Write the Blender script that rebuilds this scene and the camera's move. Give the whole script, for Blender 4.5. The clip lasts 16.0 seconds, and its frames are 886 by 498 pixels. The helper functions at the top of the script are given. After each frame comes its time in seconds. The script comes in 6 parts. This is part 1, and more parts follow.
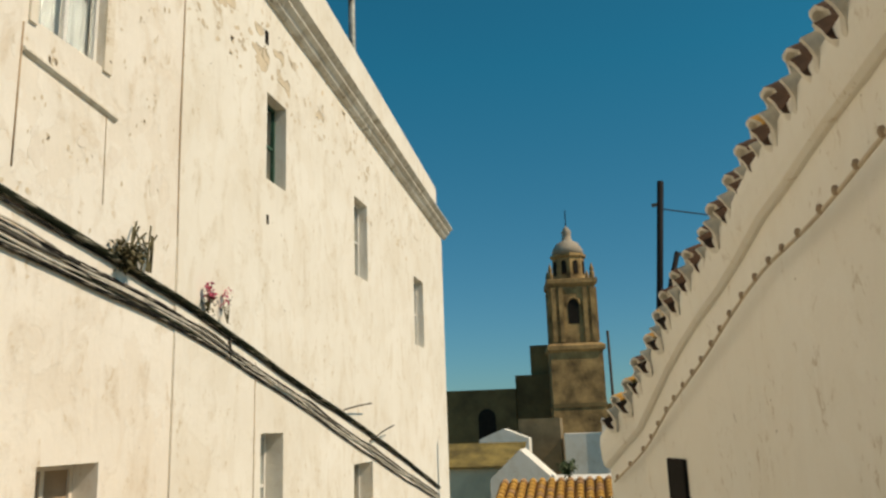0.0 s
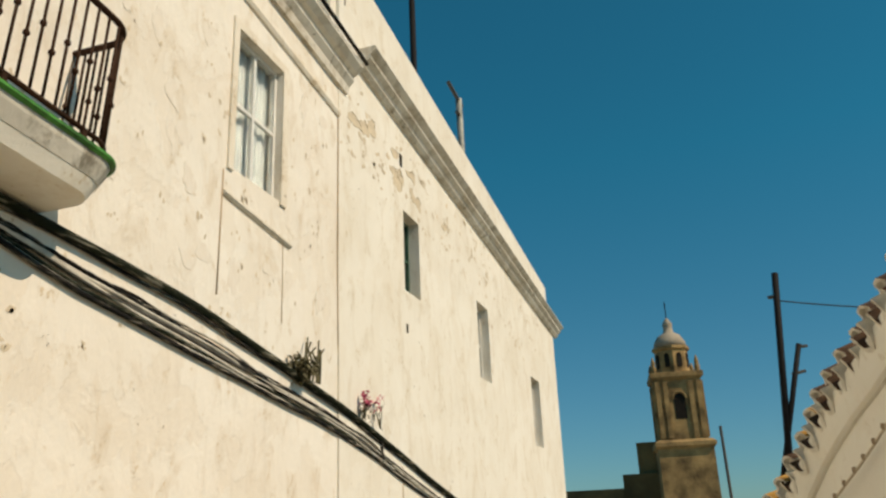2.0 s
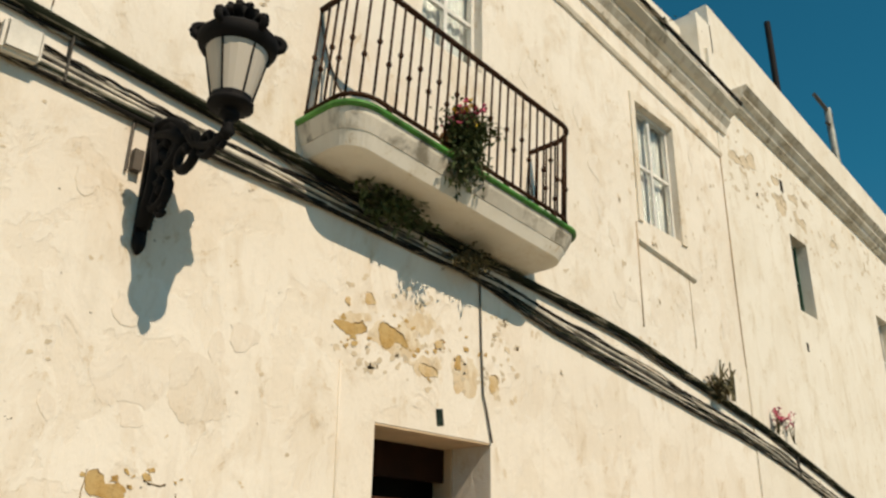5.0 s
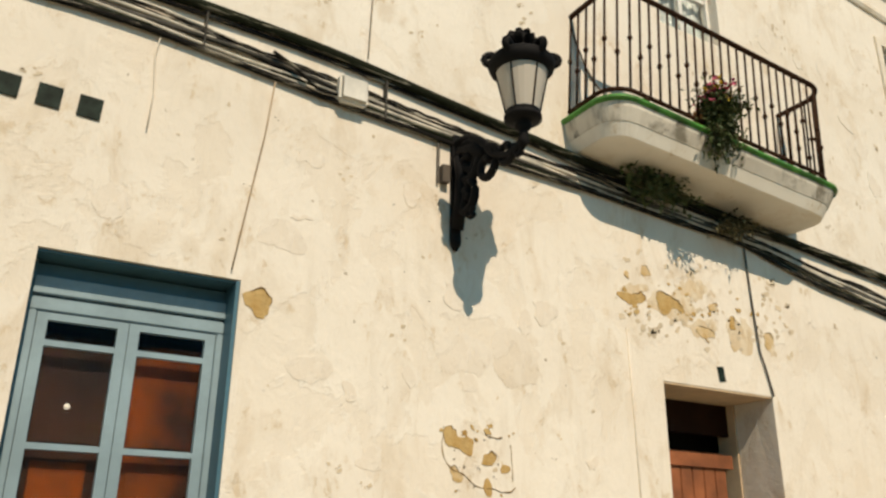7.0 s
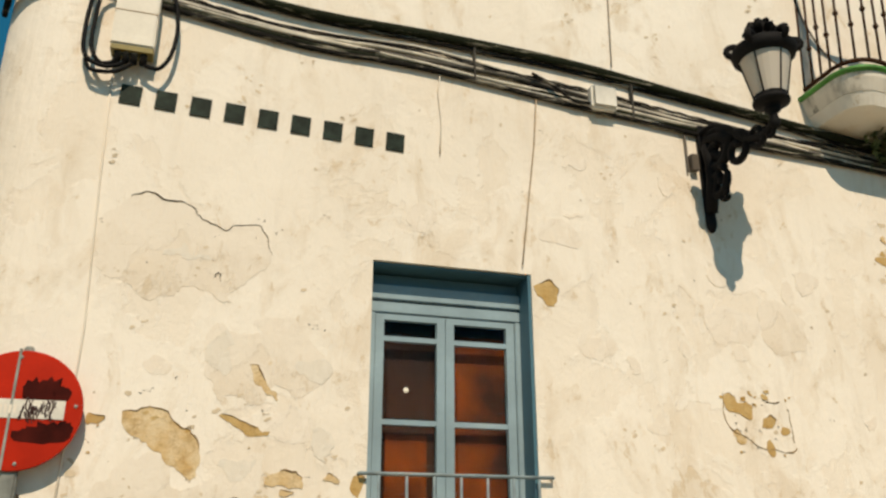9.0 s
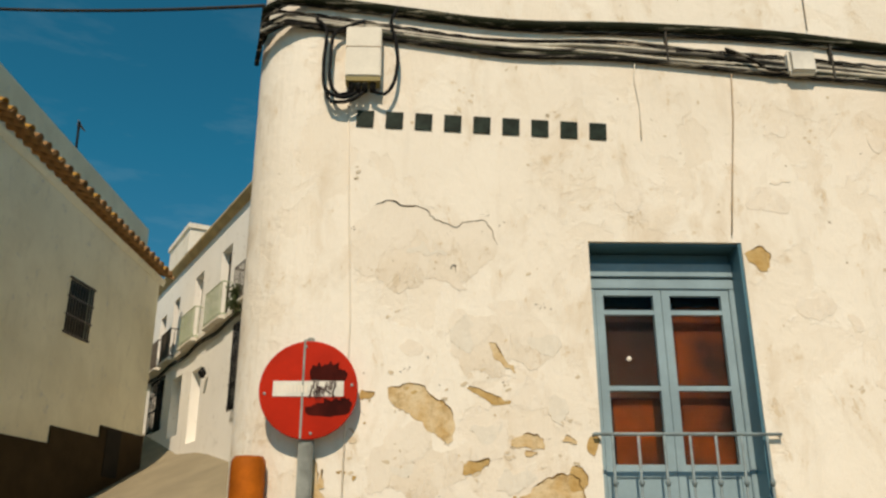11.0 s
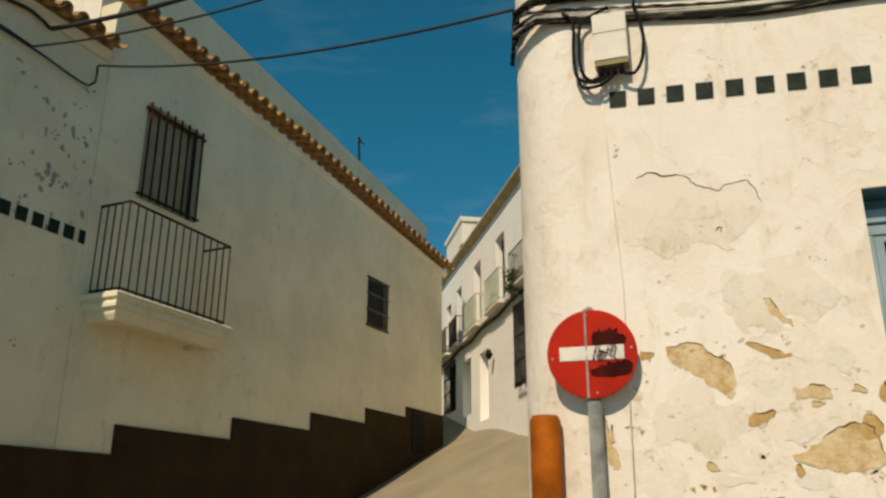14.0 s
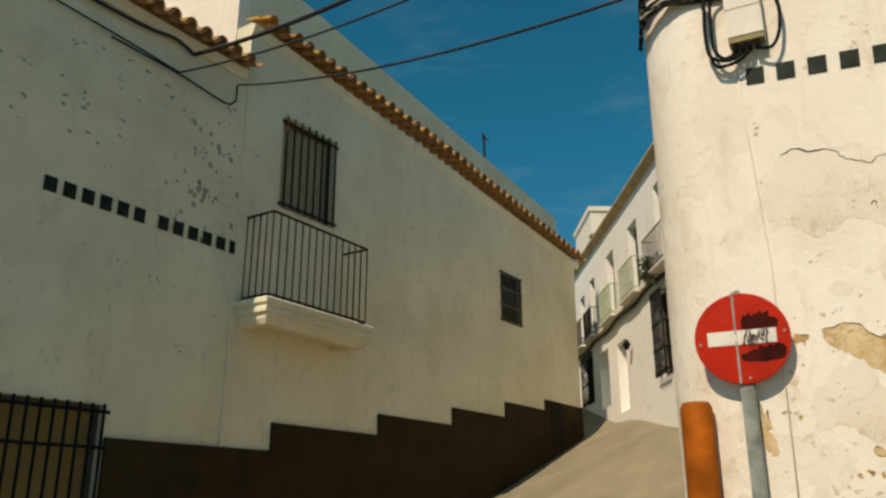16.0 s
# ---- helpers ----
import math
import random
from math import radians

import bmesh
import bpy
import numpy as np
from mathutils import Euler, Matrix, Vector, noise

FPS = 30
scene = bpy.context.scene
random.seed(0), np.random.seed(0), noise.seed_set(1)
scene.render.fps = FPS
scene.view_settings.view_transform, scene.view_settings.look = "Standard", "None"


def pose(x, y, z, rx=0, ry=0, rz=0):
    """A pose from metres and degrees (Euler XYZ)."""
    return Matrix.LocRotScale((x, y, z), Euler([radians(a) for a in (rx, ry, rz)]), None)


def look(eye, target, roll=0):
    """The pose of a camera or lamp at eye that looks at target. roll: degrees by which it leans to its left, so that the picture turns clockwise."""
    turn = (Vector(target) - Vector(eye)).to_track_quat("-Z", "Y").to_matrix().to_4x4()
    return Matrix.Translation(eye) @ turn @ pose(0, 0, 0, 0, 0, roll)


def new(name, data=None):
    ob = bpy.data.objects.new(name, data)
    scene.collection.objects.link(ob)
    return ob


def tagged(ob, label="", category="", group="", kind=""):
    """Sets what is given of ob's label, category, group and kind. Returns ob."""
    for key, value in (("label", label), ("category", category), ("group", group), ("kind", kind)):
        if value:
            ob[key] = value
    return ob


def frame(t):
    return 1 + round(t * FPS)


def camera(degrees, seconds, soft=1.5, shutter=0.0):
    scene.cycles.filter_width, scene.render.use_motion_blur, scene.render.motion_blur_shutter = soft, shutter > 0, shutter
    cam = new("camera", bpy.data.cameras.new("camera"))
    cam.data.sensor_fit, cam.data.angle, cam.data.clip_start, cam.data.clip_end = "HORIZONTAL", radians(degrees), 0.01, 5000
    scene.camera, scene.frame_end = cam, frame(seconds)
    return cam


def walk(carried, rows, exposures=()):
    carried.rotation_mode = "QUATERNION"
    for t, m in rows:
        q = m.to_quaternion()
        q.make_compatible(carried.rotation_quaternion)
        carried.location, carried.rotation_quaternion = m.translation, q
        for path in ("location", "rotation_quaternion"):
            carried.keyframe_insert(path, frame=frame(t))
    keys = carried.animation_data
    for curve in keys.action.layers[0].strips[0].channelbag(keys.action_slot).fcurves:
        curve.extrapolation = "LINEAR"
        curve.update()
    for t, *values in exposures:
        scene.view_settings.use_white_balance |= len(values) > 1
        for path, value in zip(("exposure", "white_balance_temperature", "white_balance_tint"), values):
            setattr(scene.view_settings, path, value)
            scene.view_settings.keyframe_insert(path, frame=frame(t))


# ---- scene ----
cam = camera(2 * math.degrees(math.atan(784 / 1450)), 16.0, soft=2.5)
walk(cam, [
    (0, pose(4.206, -4.425, 2.951, 102.330, 1.910, -78.338)),
    (0.5, pose(4.109, -4.309, 2.967, 104.120, 1.963, -77.429)),
    (1, pose(3.999, -4.183, 2.998, 105.889, 2.148, -76.046)),
    (1.5, pose(3.790, -4.077, 2.998, 107.561, 2.105, -74.182)),
    (2, pose(3.460, -4.007, 2.949, 109.296, 2.279, -71.732)),
    (2.5, pose(3.076, -3.981, 2.873, 110.989, 2.446, -68.765)),
    (3, pose(2.776, -4.043, 2.808, 112.261, 1.915, -64.932)),
    (3.5, pose(2.509, -4.133, 2.772, 112.775, 0.961, -60.550)),
    (4, pose(2.283, -4.197, 2.748, 112.521, 0.062, -56.076)),
    (4.5, pose(2.067, -4.212, 2.682, 112.051, -0.715, -51.386)),
    (5, pose(1.923, -4.184, 2.592, 111.532, -0.905, -46.982)),
    (5.2, pose(1.863, -4.177, 2.557, 111.396, -0.820, -45.149)),
    (7.3, pose(1.047, -4.516, 2.266, 110.218, -0.524, -28.275)),
    (7.5, pose(0.973, -4.551, 2.233, 110.254, -0.445, -26.788)),
    (8, pose(0.797, -4.633, 2.151, 110.415, -0.356, -22.876)),
    (8.5, pose(0.611, -4.701, 2.079, 110.517, -0.300, -19.380)),
    (9, pose(0.415, -4.770, 2.018, 110.509, 0.032, -16.365)),
    (9.5, pose(0.229, -4.837, 1.975, 110.409, 0.341, -13.332)),
    (9.7, pose(0.169, -4.861, 1.969, 110.248, 0.510, -12.178)),
    (11.8, pose(0.213, -5.506, 1.724, 109.315, -0.189, 4.515)),
    (12, pose(0.224, -5.552, 1.702, 109.258, -0.174, 5.853)),
    (12.5, pose(0.254, -5.655, 1.668, 108.919, -0.294, 9.104)),
    (13, pose(0.254, -5.693, 1.657, 108.587, -0.237, 11.972)),
    (13.5, pose(0.236, -5.705, 1.653, 108.359, -0.194, 14.705)),
    (14, pose(0.222, -5.721, 1.648, 108.163, -0.085, 17.533)),
    (14.5, pose(0.210, -5.755, 1.637, 108.082, -0.075, 20.136)),
    (15, pose(0.202, -5.789, 1.626, 108.020, 0.049, 22.705)),
    (15.5, pose(0.193, -5.820, 1.619, 107.934, 0.099, 24.951)),
    (16, pose(0.177, -5.841, 1.611, 107.822, 0.110, 26.897)),
], exposures=[(0, -0.16, 7600, 16.5), (16, -0.18, 7600, 16.5)])

# ---- light: a high sun, almost square on the long facade, and a deep blue sky ----
SUN_DIR = Vector((-0.14, -1.0, 1.03)).normalized()
sun = new("sun", bpy.data.lights.new("sun", "SUN"))
sun.data.energy, sun.data.angle, sun.data.color = 4.3, radians(0.5), (1.0, 0.90, 0.72)
sun.matrix_world = look(Vector((0, 0, 60)) + SUN_DIR, (0, 0, 60))
world = bpy.data.worlds.new("sky")
scene.world = world
world.use_nodes = True
wn, wl = world.node_tree.nodes, world.node_tree.links
sky = wn.new("ShaderNodeTexSky")
sky.sky_type, sky.sun_disc = "NISHITA", False
sky.sun_elevation = math.asin(SUN_DIR.z)
sky.sun_rotation = math.atan2(SUN_DIR.x, SUN_DIR.y)
sky.altitude, sky.air_density, sky.dust_density, sky.ozone_density = 300, 0.9, 0.3, 3.0
bg = wn["Background"]
bg.inputs["Strength"].default_value = 0.095
# a saturated teal sky with faint streaks of high cloud over the side street
tint = wn.new("ShaderNodeMix")
tint.data_type, tint.blend_type = "RGBA", "MULTIPLY"
tint.inputs[0].default_value = 1.0
sep = wn.new("ShaderNodeSeparateXYZ")
high = wn.new("ShaderNodeValToRGB")
high.color_ramp.elements[0].position, high.color_ramp.elements[0].color = 0.02, (0.37, 0.69, 0.81, 1)
high.color_ramp.elements[1].position, high.color_ramp.elements[1].color = 0.42, (0.05, 1.0, 1.02, 1)
wl.new(sep.outputs["Z"], high.inputs["Fac"])
wl.new(high.outputs["Color"], tint.inputs[7])
wl.new(sky.outputs[0], tint.inputs[6])
wtc = wn.new("ShaderNodeTexCoord")
wl.new(wtc.outputs["Generated"], sep.inputs[0])
wmap = wn.new("ShaderNodeMapping")
wmap.inputs["Scale"].default_value = (2.2, 2.2, 9.0)
wmap.inputs["Rotation"].default_value = (0.25, 0.2, 0)
wl.new(wtc.outputs["Generated"], wmap.inputs["Vector"])
wno = wn.new("ShaderNodeTexNoise")
wno.inputs["Scale"].default_value, wno.inputs["Detail"].default_value, wno.inputs["Roughness"].default_value = 2.6, 9, 0.62
wl.new(wmap.outputs[0], wno.inputs["Vector"])
wr = wn.new("ShaderNodeValToRGB")
wr.color_ramp.elements[0].position, wr.color_ramp.elements[1].position = 0.53, 0.80
wl.new(wno.outputs["Fac"], wr.inputs["Fac"])
wdot = wn.new("ShaderNodeVectorMath")
wdot.operation = "DOT_PRODUCT"
wdot.inputs[1].default_value = Vector((-0.30, 0.88, 0.36)).normalized()
wl.new(wtc.outputs["Generated"], wdot.inputs[0])
wm = wn.new("ShaderNodeMapRange")
wm.inputs["From Min"].default_value, wm.inputs["From Max"].default_value = 0.93, 0.995
wm.inputs["To Max"].default_value = 0.14
wl.new(wdot.outputs["Value"], wm.inputs["Value"])
wmul = wn.new("ShaderNodeMath")
wmul.operation = "MULTIPLY"
wl.new(wr.outputs["Color"], wmul.inputs[0])
wl.new(wm.outputs[0], wmul.inputs[1])
wmix = wn.new("ShaderNodeMix")
wmix.data_type = "RGBA"
wmix.inputs[7].default_value = (4.5, 6.5, 7.0, 1)
wl.new(wmul.outputs[0], wmix.inputs[0])
wl.new(tint.outputs[2], wmix.inputs[6])
wl.new(wmix.outputs[2], bg.inputs["Color"])

# ---- materials ----


def material(name, rough=0.8, metal=0.0):
    m = bpy.data.materials.new(name)
    m.use_nodes = True
    b = m.node_tree.nodes["Principled BSDF"]
    b.inputs["Roughness"].default_value, b.inputs["Metallic"].default_value = rough, metal
    return m, m.node_tree.nodes, m.node_tree.links, b


def noise_node(n, l, scale, detail=6.0, rough=0.6, stretch=(1, 1, 1), shift=0.0, warp=0.0):
    tc = n.new("ShaderNodeTexCoord")
    mp = n.new("ShaderNodeMapping")
    mp.inputs["Scale"].default_value = stretch
    mp.inputs["Location"].default_value = (shift, shift * 0.7, shift * 1.3)
    l.new(tc.outputs["Object"], mp.inputs["Vector"])
    t = n.new("ShaderNodeTexNoise")
    t.inputs["Scale"].default_value, t.inputs["Detail"].default_value = scale, detail
    t.inputs["Roughness"].default_value, t.inputs["Distortion"].default_value = rough, warp
    l.new(mp.outputs[0], t.inputs["Vector"])
    return t.outputs["Fac"]


def ramp(n, l, fac, stops):
    r = n.new("ShaderNodeValToRGB")
    e = r.color_ramp.elements
    while len(e) < len(stops):
        e.new(0.5)
    for k, (p, c) in enumerate(stops):
        e[k].position = p
        e[k].color = (c, c, c, 1) if isinstance(c, (int, float)) else (*c, 1)
    l.new(fac, r.inputs["Fac"])
    return r.outputs["Color"]


def mix(n, l, fac, a, b, kind="MIX"):
    m = n.new("ShaderNodeMix")
    m.data_type, m.blend_type = "RGBA", kind
    for sock, v in ((m.inputs[0], fac), (m.inputs[6], a), (m.inputs[7], b)):
        if hasattr(v, "is_linked"):
            l.new(v, sock)
        elif isinstance(v, (int, float)):
            sock.default_value = v
        else:
            sock.default_value = (*v, 1)
    return m.outputs[2]


def bump(n, l, b, height, strength=0.3, dist=0.02):
    k = n.new("ShaderNodeBump")
    k.inputs["Strength"].default_value, k.inputs["Distance"].default_value = strength, dist
    l.new(height, k.inputs["Height"])
    if b.inputs["Normal"].is_linked:
        l.new(b.inputs["Normal"].links[0].from_socket, k.inputs["Normal"])
    l.new(k.outputs[0], b.inputs["Normal"])


def plain(name, color, rough=0.6, metal=0.0, vary=0.25, scale=8.0, rough_bump=0.15, bump_dist=0.004):
    """A surface with two scales of uneven tone and a fine relief."""
    m, n, l, b = material(name, rough, metal)
    big = noise_node(n, l, scale * 0.25, 5)
    fine = noise_node(n, l, scale * 4, 8, 0.7, shift=3.1)
    dark = tuple(c * (1 - vary) for c in color)
    lite = tuple(min(1, c * (1 + vary * 0.6)) for c in color)
    c1 = mix(n, l, ramp(n, l, big, [(0.35, 0.0), (0.65, 1.0)]), dark, lite)
    c2 = mix(n, l, ramp(n, l, fine, [(0.4, 0.0), (0.75, 0.45)]), c1, tuple(c * 0.75 for c in color))
    l.new(c2, b.inputs["Base Color"])
    bump(n, l, b, fine, rough_bump, bump_dist)
    return m


def plaster(name, white, stain, flake, chip, relief=0.5, fine_scale=14.0, soft=0.3, coats=0.2):
    """Limewash over rough render: brushed coats, grey-tan stains, small flaked chips and pits."""
    m, n, l, b = material(name, 0.9)
    b.inputs["Specular IOR Level"].default_value = 0.15
    big = noise_node(n, l, 0.45, 6, 0.6)
    mid = noise_node(n, l, 2.3, 8, 0.65, (1, 1, 0.55), 5.0, 0.6)
    streak = noise_node(n, l, 3.5, 6, 0.6, (1.6, 1.6, 0.22), 9.0)
    fine = noise_node(n, l, fine_scale, 10, 0.72, (1, 1, 0.7), 2.0, 0.4)
    grit = noise_node(n, l, 70.0, 4, 0.6, shift=7.0)
    c = mix(n, l, ramp(n, l, big, [(0.38, 0.0), (0.7, 0.55)]), white, stain)
    c = mix(n, l, ramp(n, l, mid, [(0.52, 0.0), (0.72, 0.6 * soft / 0.3)]), c, stain)
    c = mix(n, l, ramp(n, l, streak, [(0.55, 0.0), (0.8, 0.18 * soft / 0.3)]), c, tuple(v * 0.86 for v in stain))
    flakes = n.new("ShaderNodeMath")
    flakes.operation = "MULTIPLY"
    l.new(ramp(n, l, mid, [(0.5, 0.0), (0.58, 1.0)]), flakes.inputs[0])
    l.new(ramp(n, l, fine, [(0.57, 0.0), (0.61, 1.0)]), flakes.inputs[1])
    c = mix(n, l, flakes.outputs[0], c, flake)
    coat = ramp(n, l, noise_node(n, l, 1.35, 9, 0.62, (1, 1, 0.8), 21.0, 0.5), [(0.535, 0.0), (0.55, 1.0)])
    c = mix(n, l, mix(n, l, coat, (0, 0, 0), (coats, coats, coats)), c, tuple(v * 0.97 + 0.02 * (1 - k) for k, v in enumerate(stain)), "MIX")
    rim = ramp(n, l, noise_node(n, l, 1.35, 9, 0.62, (1, 1, 0.8), 21.0, 0.5), [(0.531, 0.0), (0.536, 1.0), (0.540, 0.0)])
    thin = n.new("ShaderNodeMath")
    thin.operation = "MULTIPLY"
    l.new(rim, thin.inputs[0])
    l.new(ramp(n, l, big, [(0.5, 0.0), (0.6, min(0.75, coats * 3))]), thin.inputs[1])
    c = mix(n, l, thin.outputs[0], c, flake)
    if coats:
        bump(n, l, b, coat, 0.35 * relief, -0.008)
    pits = ramp(n, l, noise_node(n, l, 9.0, 3, 0.5, shift=13.0), [(0.735, 0.0), (0.765, 0.8)])
    c = mix(n, l, pits, c, chip)
    l.new(c, b.inputs["Base Color"])
    bump(n, l, b, big, 0.35 * relief, 0.10)
    bump(n, l, b, mid, 0.55 * relief, 0.03)
    bump(n, l, b, fine, 0.6 * relief, 0.012)
    bump(n, l, b, grit, 0.25 * relief, 0.003)
    inv = n.new("ShaderNodeMath")
    inv.operation = "SUBTRACT"
    inv.inputs[0].default_value = 1.0
    l.new(flakes.outputs[0], inv.inputs[1])
    bump(n, l, b, inv.outputs[0], 0.5 * relief, 0.006)
    return m


WHITE = plaster("whitewashed plaster", (0.81, 0.78, 0.71), (0.69, 0.63, 0.53), (0.60, 0.51, 0.38), (0.26, 0.21, 0.16), 0.75, 11.0, 0.55)
WHITE_ROUGH = plaster("weathered whitewash", (0.80, 0.75, 0.66), (0.63, 0.54, 0.42), (0.46, 0.36, 0.23), (0.2, 0.15, 0.1), 0.9, 8.0, 0.5, 0.35)
WHITE_STUCCO = plaster("rough whitewashed stucco", (0.825, 0.785, 0.715), (0.71, 0.635, 0.535), (0.66, 0.56, 0.43), (0.30, 0.24, 0.17), 0.95, 7.5, 0.7, 0.25)
WHITE_GRIME = plaster("whitewashed moulding with grey grime", (0.76, 0.72, 0.64), (0.46, 0.41, 0.33), (0.24, 0.21, 0.16), (0.14, 0.12, 0.09), 0.8, 6.0, 0.75, 0.4)
# Base tone carries shade and warm bounced light; the bloom is damp.
WHITE_SHADE = plaster("smooth whitewash with damp bloom and bounce tint", (0.79, 0.74, 0.565), (0.52, 0.47, 0.33), (0.54, 0.53, 0.48), (0.36, 0.35, 0.33), 0.25, 8.0, 0.17, 0.0)
WHITE_STAIN = plaster("whitewash with black weather stains", (0.76, 0.72, 0.64), (0.25, 0.225, 0.18), (0.12, 0.11, 0.10), (0.06, 0.05, 0.05), 0.8, 7.0, 0.95, 0.4)
WHITE_NEW = plaster("fresh bright whitewash", (0.86, 0.85, 0.82), (0.76, 0.75, 0.71), (0.6, 0.58, 0.54), (0.4, 0.38, 0.35), 0.4, 8.0, 0.2, 0.0)
WHITE_CREAM = plaster("clean cream whitewash", (0.87, 0.84, 0.76), (0.80, 0.75, 0.65), (0.66, 0.59, 0.48), (0.42, 0.36, 0.28), 0.5, 8.0, 0.3, 0.1)
PLINTH = plain("brown-grey painted plinth", (0.042, 0.027, 0.012), 0.9, vary=0.3, scale=4)
STONE = plain("sandstone", (0.36, 0.235, 0.10), 0.95, vary=0.75, scale=1.6, rough_bump=0.5, bump_dist=0.12)
# Darker copy of STONE: the church's shade is put into the colour.
STONE_SHADED = plain("sandstone with shade in its colour", (0.18, 0.13, 0.055), 0.95, vary=0.5, scale=1.0, rough_bump=0.5, bump_dist=0.12)
ROAD = plain("worn concrete paving", (0.275, 0.235, 0.16), 0.9, vary=0.2, scale=3, rough_bump=0.3, bump_dist=0.01)
TILE = plain("lichened clay tile", (0.36, 0.20, 0.085), 0.9, vary=0.5, scale=16, rough_bump=0.4, bump_dist=0.01)
IRON = plain("rusty wrought iron", (0.042, 0.019, 0.010), 0.8, 0.0, vary=0.5, scale=20)
IRON_BLACK = plain("black painted cast iron", (0.009, 0.009, 0.010), 0.7, 0.0, vary=0.3, scale=20)
IRON_GREY = plain("grey-brown painted iron", (0.10, 0.085, 0.07), 0.6, 0.2, vary=0.3, scale=20)
def dusty(name, dark, dust, share=0.56):
    """Old cable sheath with pale lime dust lying on it in patches."""
    m, n, l, b = material(name, 0.9)
    big = noise_node(n, l, 3.0, 6, 0.65, (1, 1, 1), 4.0)
    fine = noise_node(n, l, 20.0, 7, 0.7, (0.10, 1, 1), 8.0, 0.5)
    c = mix(n, l, ramp(n, l, fine, [(share, 0.0), (share + 0.1, 0.85)]), dark, dust)
    c = mix(n, l, ramp(n, l, big, [(0.4, 0.0), (0.7, 0.6)]), c, tuple(v * 0.6 for v in dark))
    l.new(c, b.inputs["Base Color"])
    bump(n, l, b, fine, 0.4, 0.008)
    return m


CABLE_BLACK = dusty("dusty black cable sheath", (0.012, 0.011, 0.010), (0.50, 0.46, 0.38), 0.535)
CABLE_GREEN = dusty("mossy black cable", (0.014, 0.018, 0.010), (0.44, 0.41, 0.33), 0.535)
CABLE_GREY = plain("weathered grey cable", (0.10, 0.095, 0.085), 0.8, vary=0.5, scale=20)
GREEN = plain("bright green paint", (0.05, 0.24, 0.035), 0.6, vary=0.75, scale=16)
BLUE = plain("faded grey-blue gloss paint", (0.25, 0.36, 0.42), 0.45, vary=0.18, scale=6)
# BLUE made darker, so the window recess has its shade painted in.
BLUE_SHADED = plain("blue paint with recess shade in its colour", (0.055, 0.16, 0.22), 0.5, vary=0.2, scale=6)
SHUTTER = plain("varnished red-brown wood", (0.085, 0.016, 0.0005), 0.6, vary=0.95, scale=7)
# Darker copy of SHUTTER: shade on the left leaf is painted into the wood.
SHUTTER_SHADED = plain("varnished wood with shade in its colour", (0.020, 0.006, 0.002), 0.6, vary=0.6, scale=5)
DOORWOOD = plain("worn red-brown boarding", (0.30, 0.10, 0.04), 0.65, vary=0.5, scale=7)
GALV = plain("galvanised steel", (0.29, 0.31, 0.29), 0.6, 0.4, vary=0.6, scale=12)
RED = plain("faded red sign enamel", (0.46, 0.020, 0.005), 0.45, vary=0.2, scale=10)
SIGN_WHITE = plain("scuffed white sign enamel", (0.72, 0.70, 0.64), 0.5, vary=0.2, scale=14)
SCRAWL = plain("dark scrawl", (0.035, 0.010, 0.009), 0.6, vary=0.5, scale=30)
LETTER = plain("dark green painted lettering", (0.016, 0.028, 0.022), 0.6, vary=0.6, scale=40)
def bare_render(name, pale, deep):
    """Crumbling bare render: sandy ground with deeper ochre blotches and pits."""
    m, n, l, b = material(name, 0.95)
    b.inputs["Specular IOR Level"].default_value = 0.15
    big, mid, fine = noise_node(n, l, 4.5, 7, 0.65, shift=1.0), noise_node(n, l, 13.0, 7, 0.7, shift=6.0), noise_node(n, l, 60.0, 5, 0.6, shift=2.0)
    c = mix(n, l, ramp(n, l, big, [(0.42, 0.0), (0.66, 0.9)]), pale, deep)
    c = mix(n, l, ramp(n, l, mid, [(0.52, 0.0), (0.7, 0.7)]), c, tuple(v * 0.62 for v in deep))
    c = mix(n, l, ramp(n, l, fine, [(0.62, 0.0), (0.72, 0.6)]), c, tuple(v * 0.35 for v in deep))
    l.new(c, b.inputs["Base Color"])
    bump(n, l, b, mid, 0.6, 0.02)
    bump(n, l, b, fine, 0.5, 0.006)
    return m


SAND = bare_render("bare sandy render", (0.69, 0.56, 0.37), (0.53, 0.33, 0.12))
OCHRE = bare_render("bare ochre render", (0.56, 0.40, 0.19), (0.44, 0.26, 0.08))
RIM = plain("dark broken plaster edge", (0.21, 0.125, 0.04), 0.95, vary=0.6, scale=14)
BUFF = plaster("older buff limewash coat", (0.765, 0.71, 0.63), (0.69, 0.62, 0.525), (0.62, 0.53, 0.41), (0.42, 0.34, 0.24), 0.9, 6.0, 0.6, 0.3)
GAP = plain("dark gap under lifted plaster", (0.10, 0.075, 0.05), 0.95)
CHIP = plain("worn limewash", (0.66, 0.56, 0.42), 0.95, vary=0.2, scale=10, rough_bump=0.4, bump_dist=0.008)
PLASTIC = plain("ivory plastic housing", (0.62, 0.60, 0.53), 0.5, vary=0.12, scale=8)
ORANGE = plain("rust-orange painted pipe", (0.43, 0.11, 0.010), 0.7, vary=0.5, scale=9)
LINTEL = plain("stained plaster soffit", (0.42, 0.31, 0.21), 0.9, vary=0.35, scale=6)
SOFFIT = plain("tan limewashed soffit", (0.66, 0.50, 0.34), 0.9, vary=0.2, scale=5)
LEAF = plain("dusty green leaf", (0.055, 0.085, 0.022), 0.6, vary=0.5, scale=30)
LEAF_DRY = plain("dry brown-green stem", (0.10, 0.085, 0.035), 0.7, vary=0.5, scale=30)
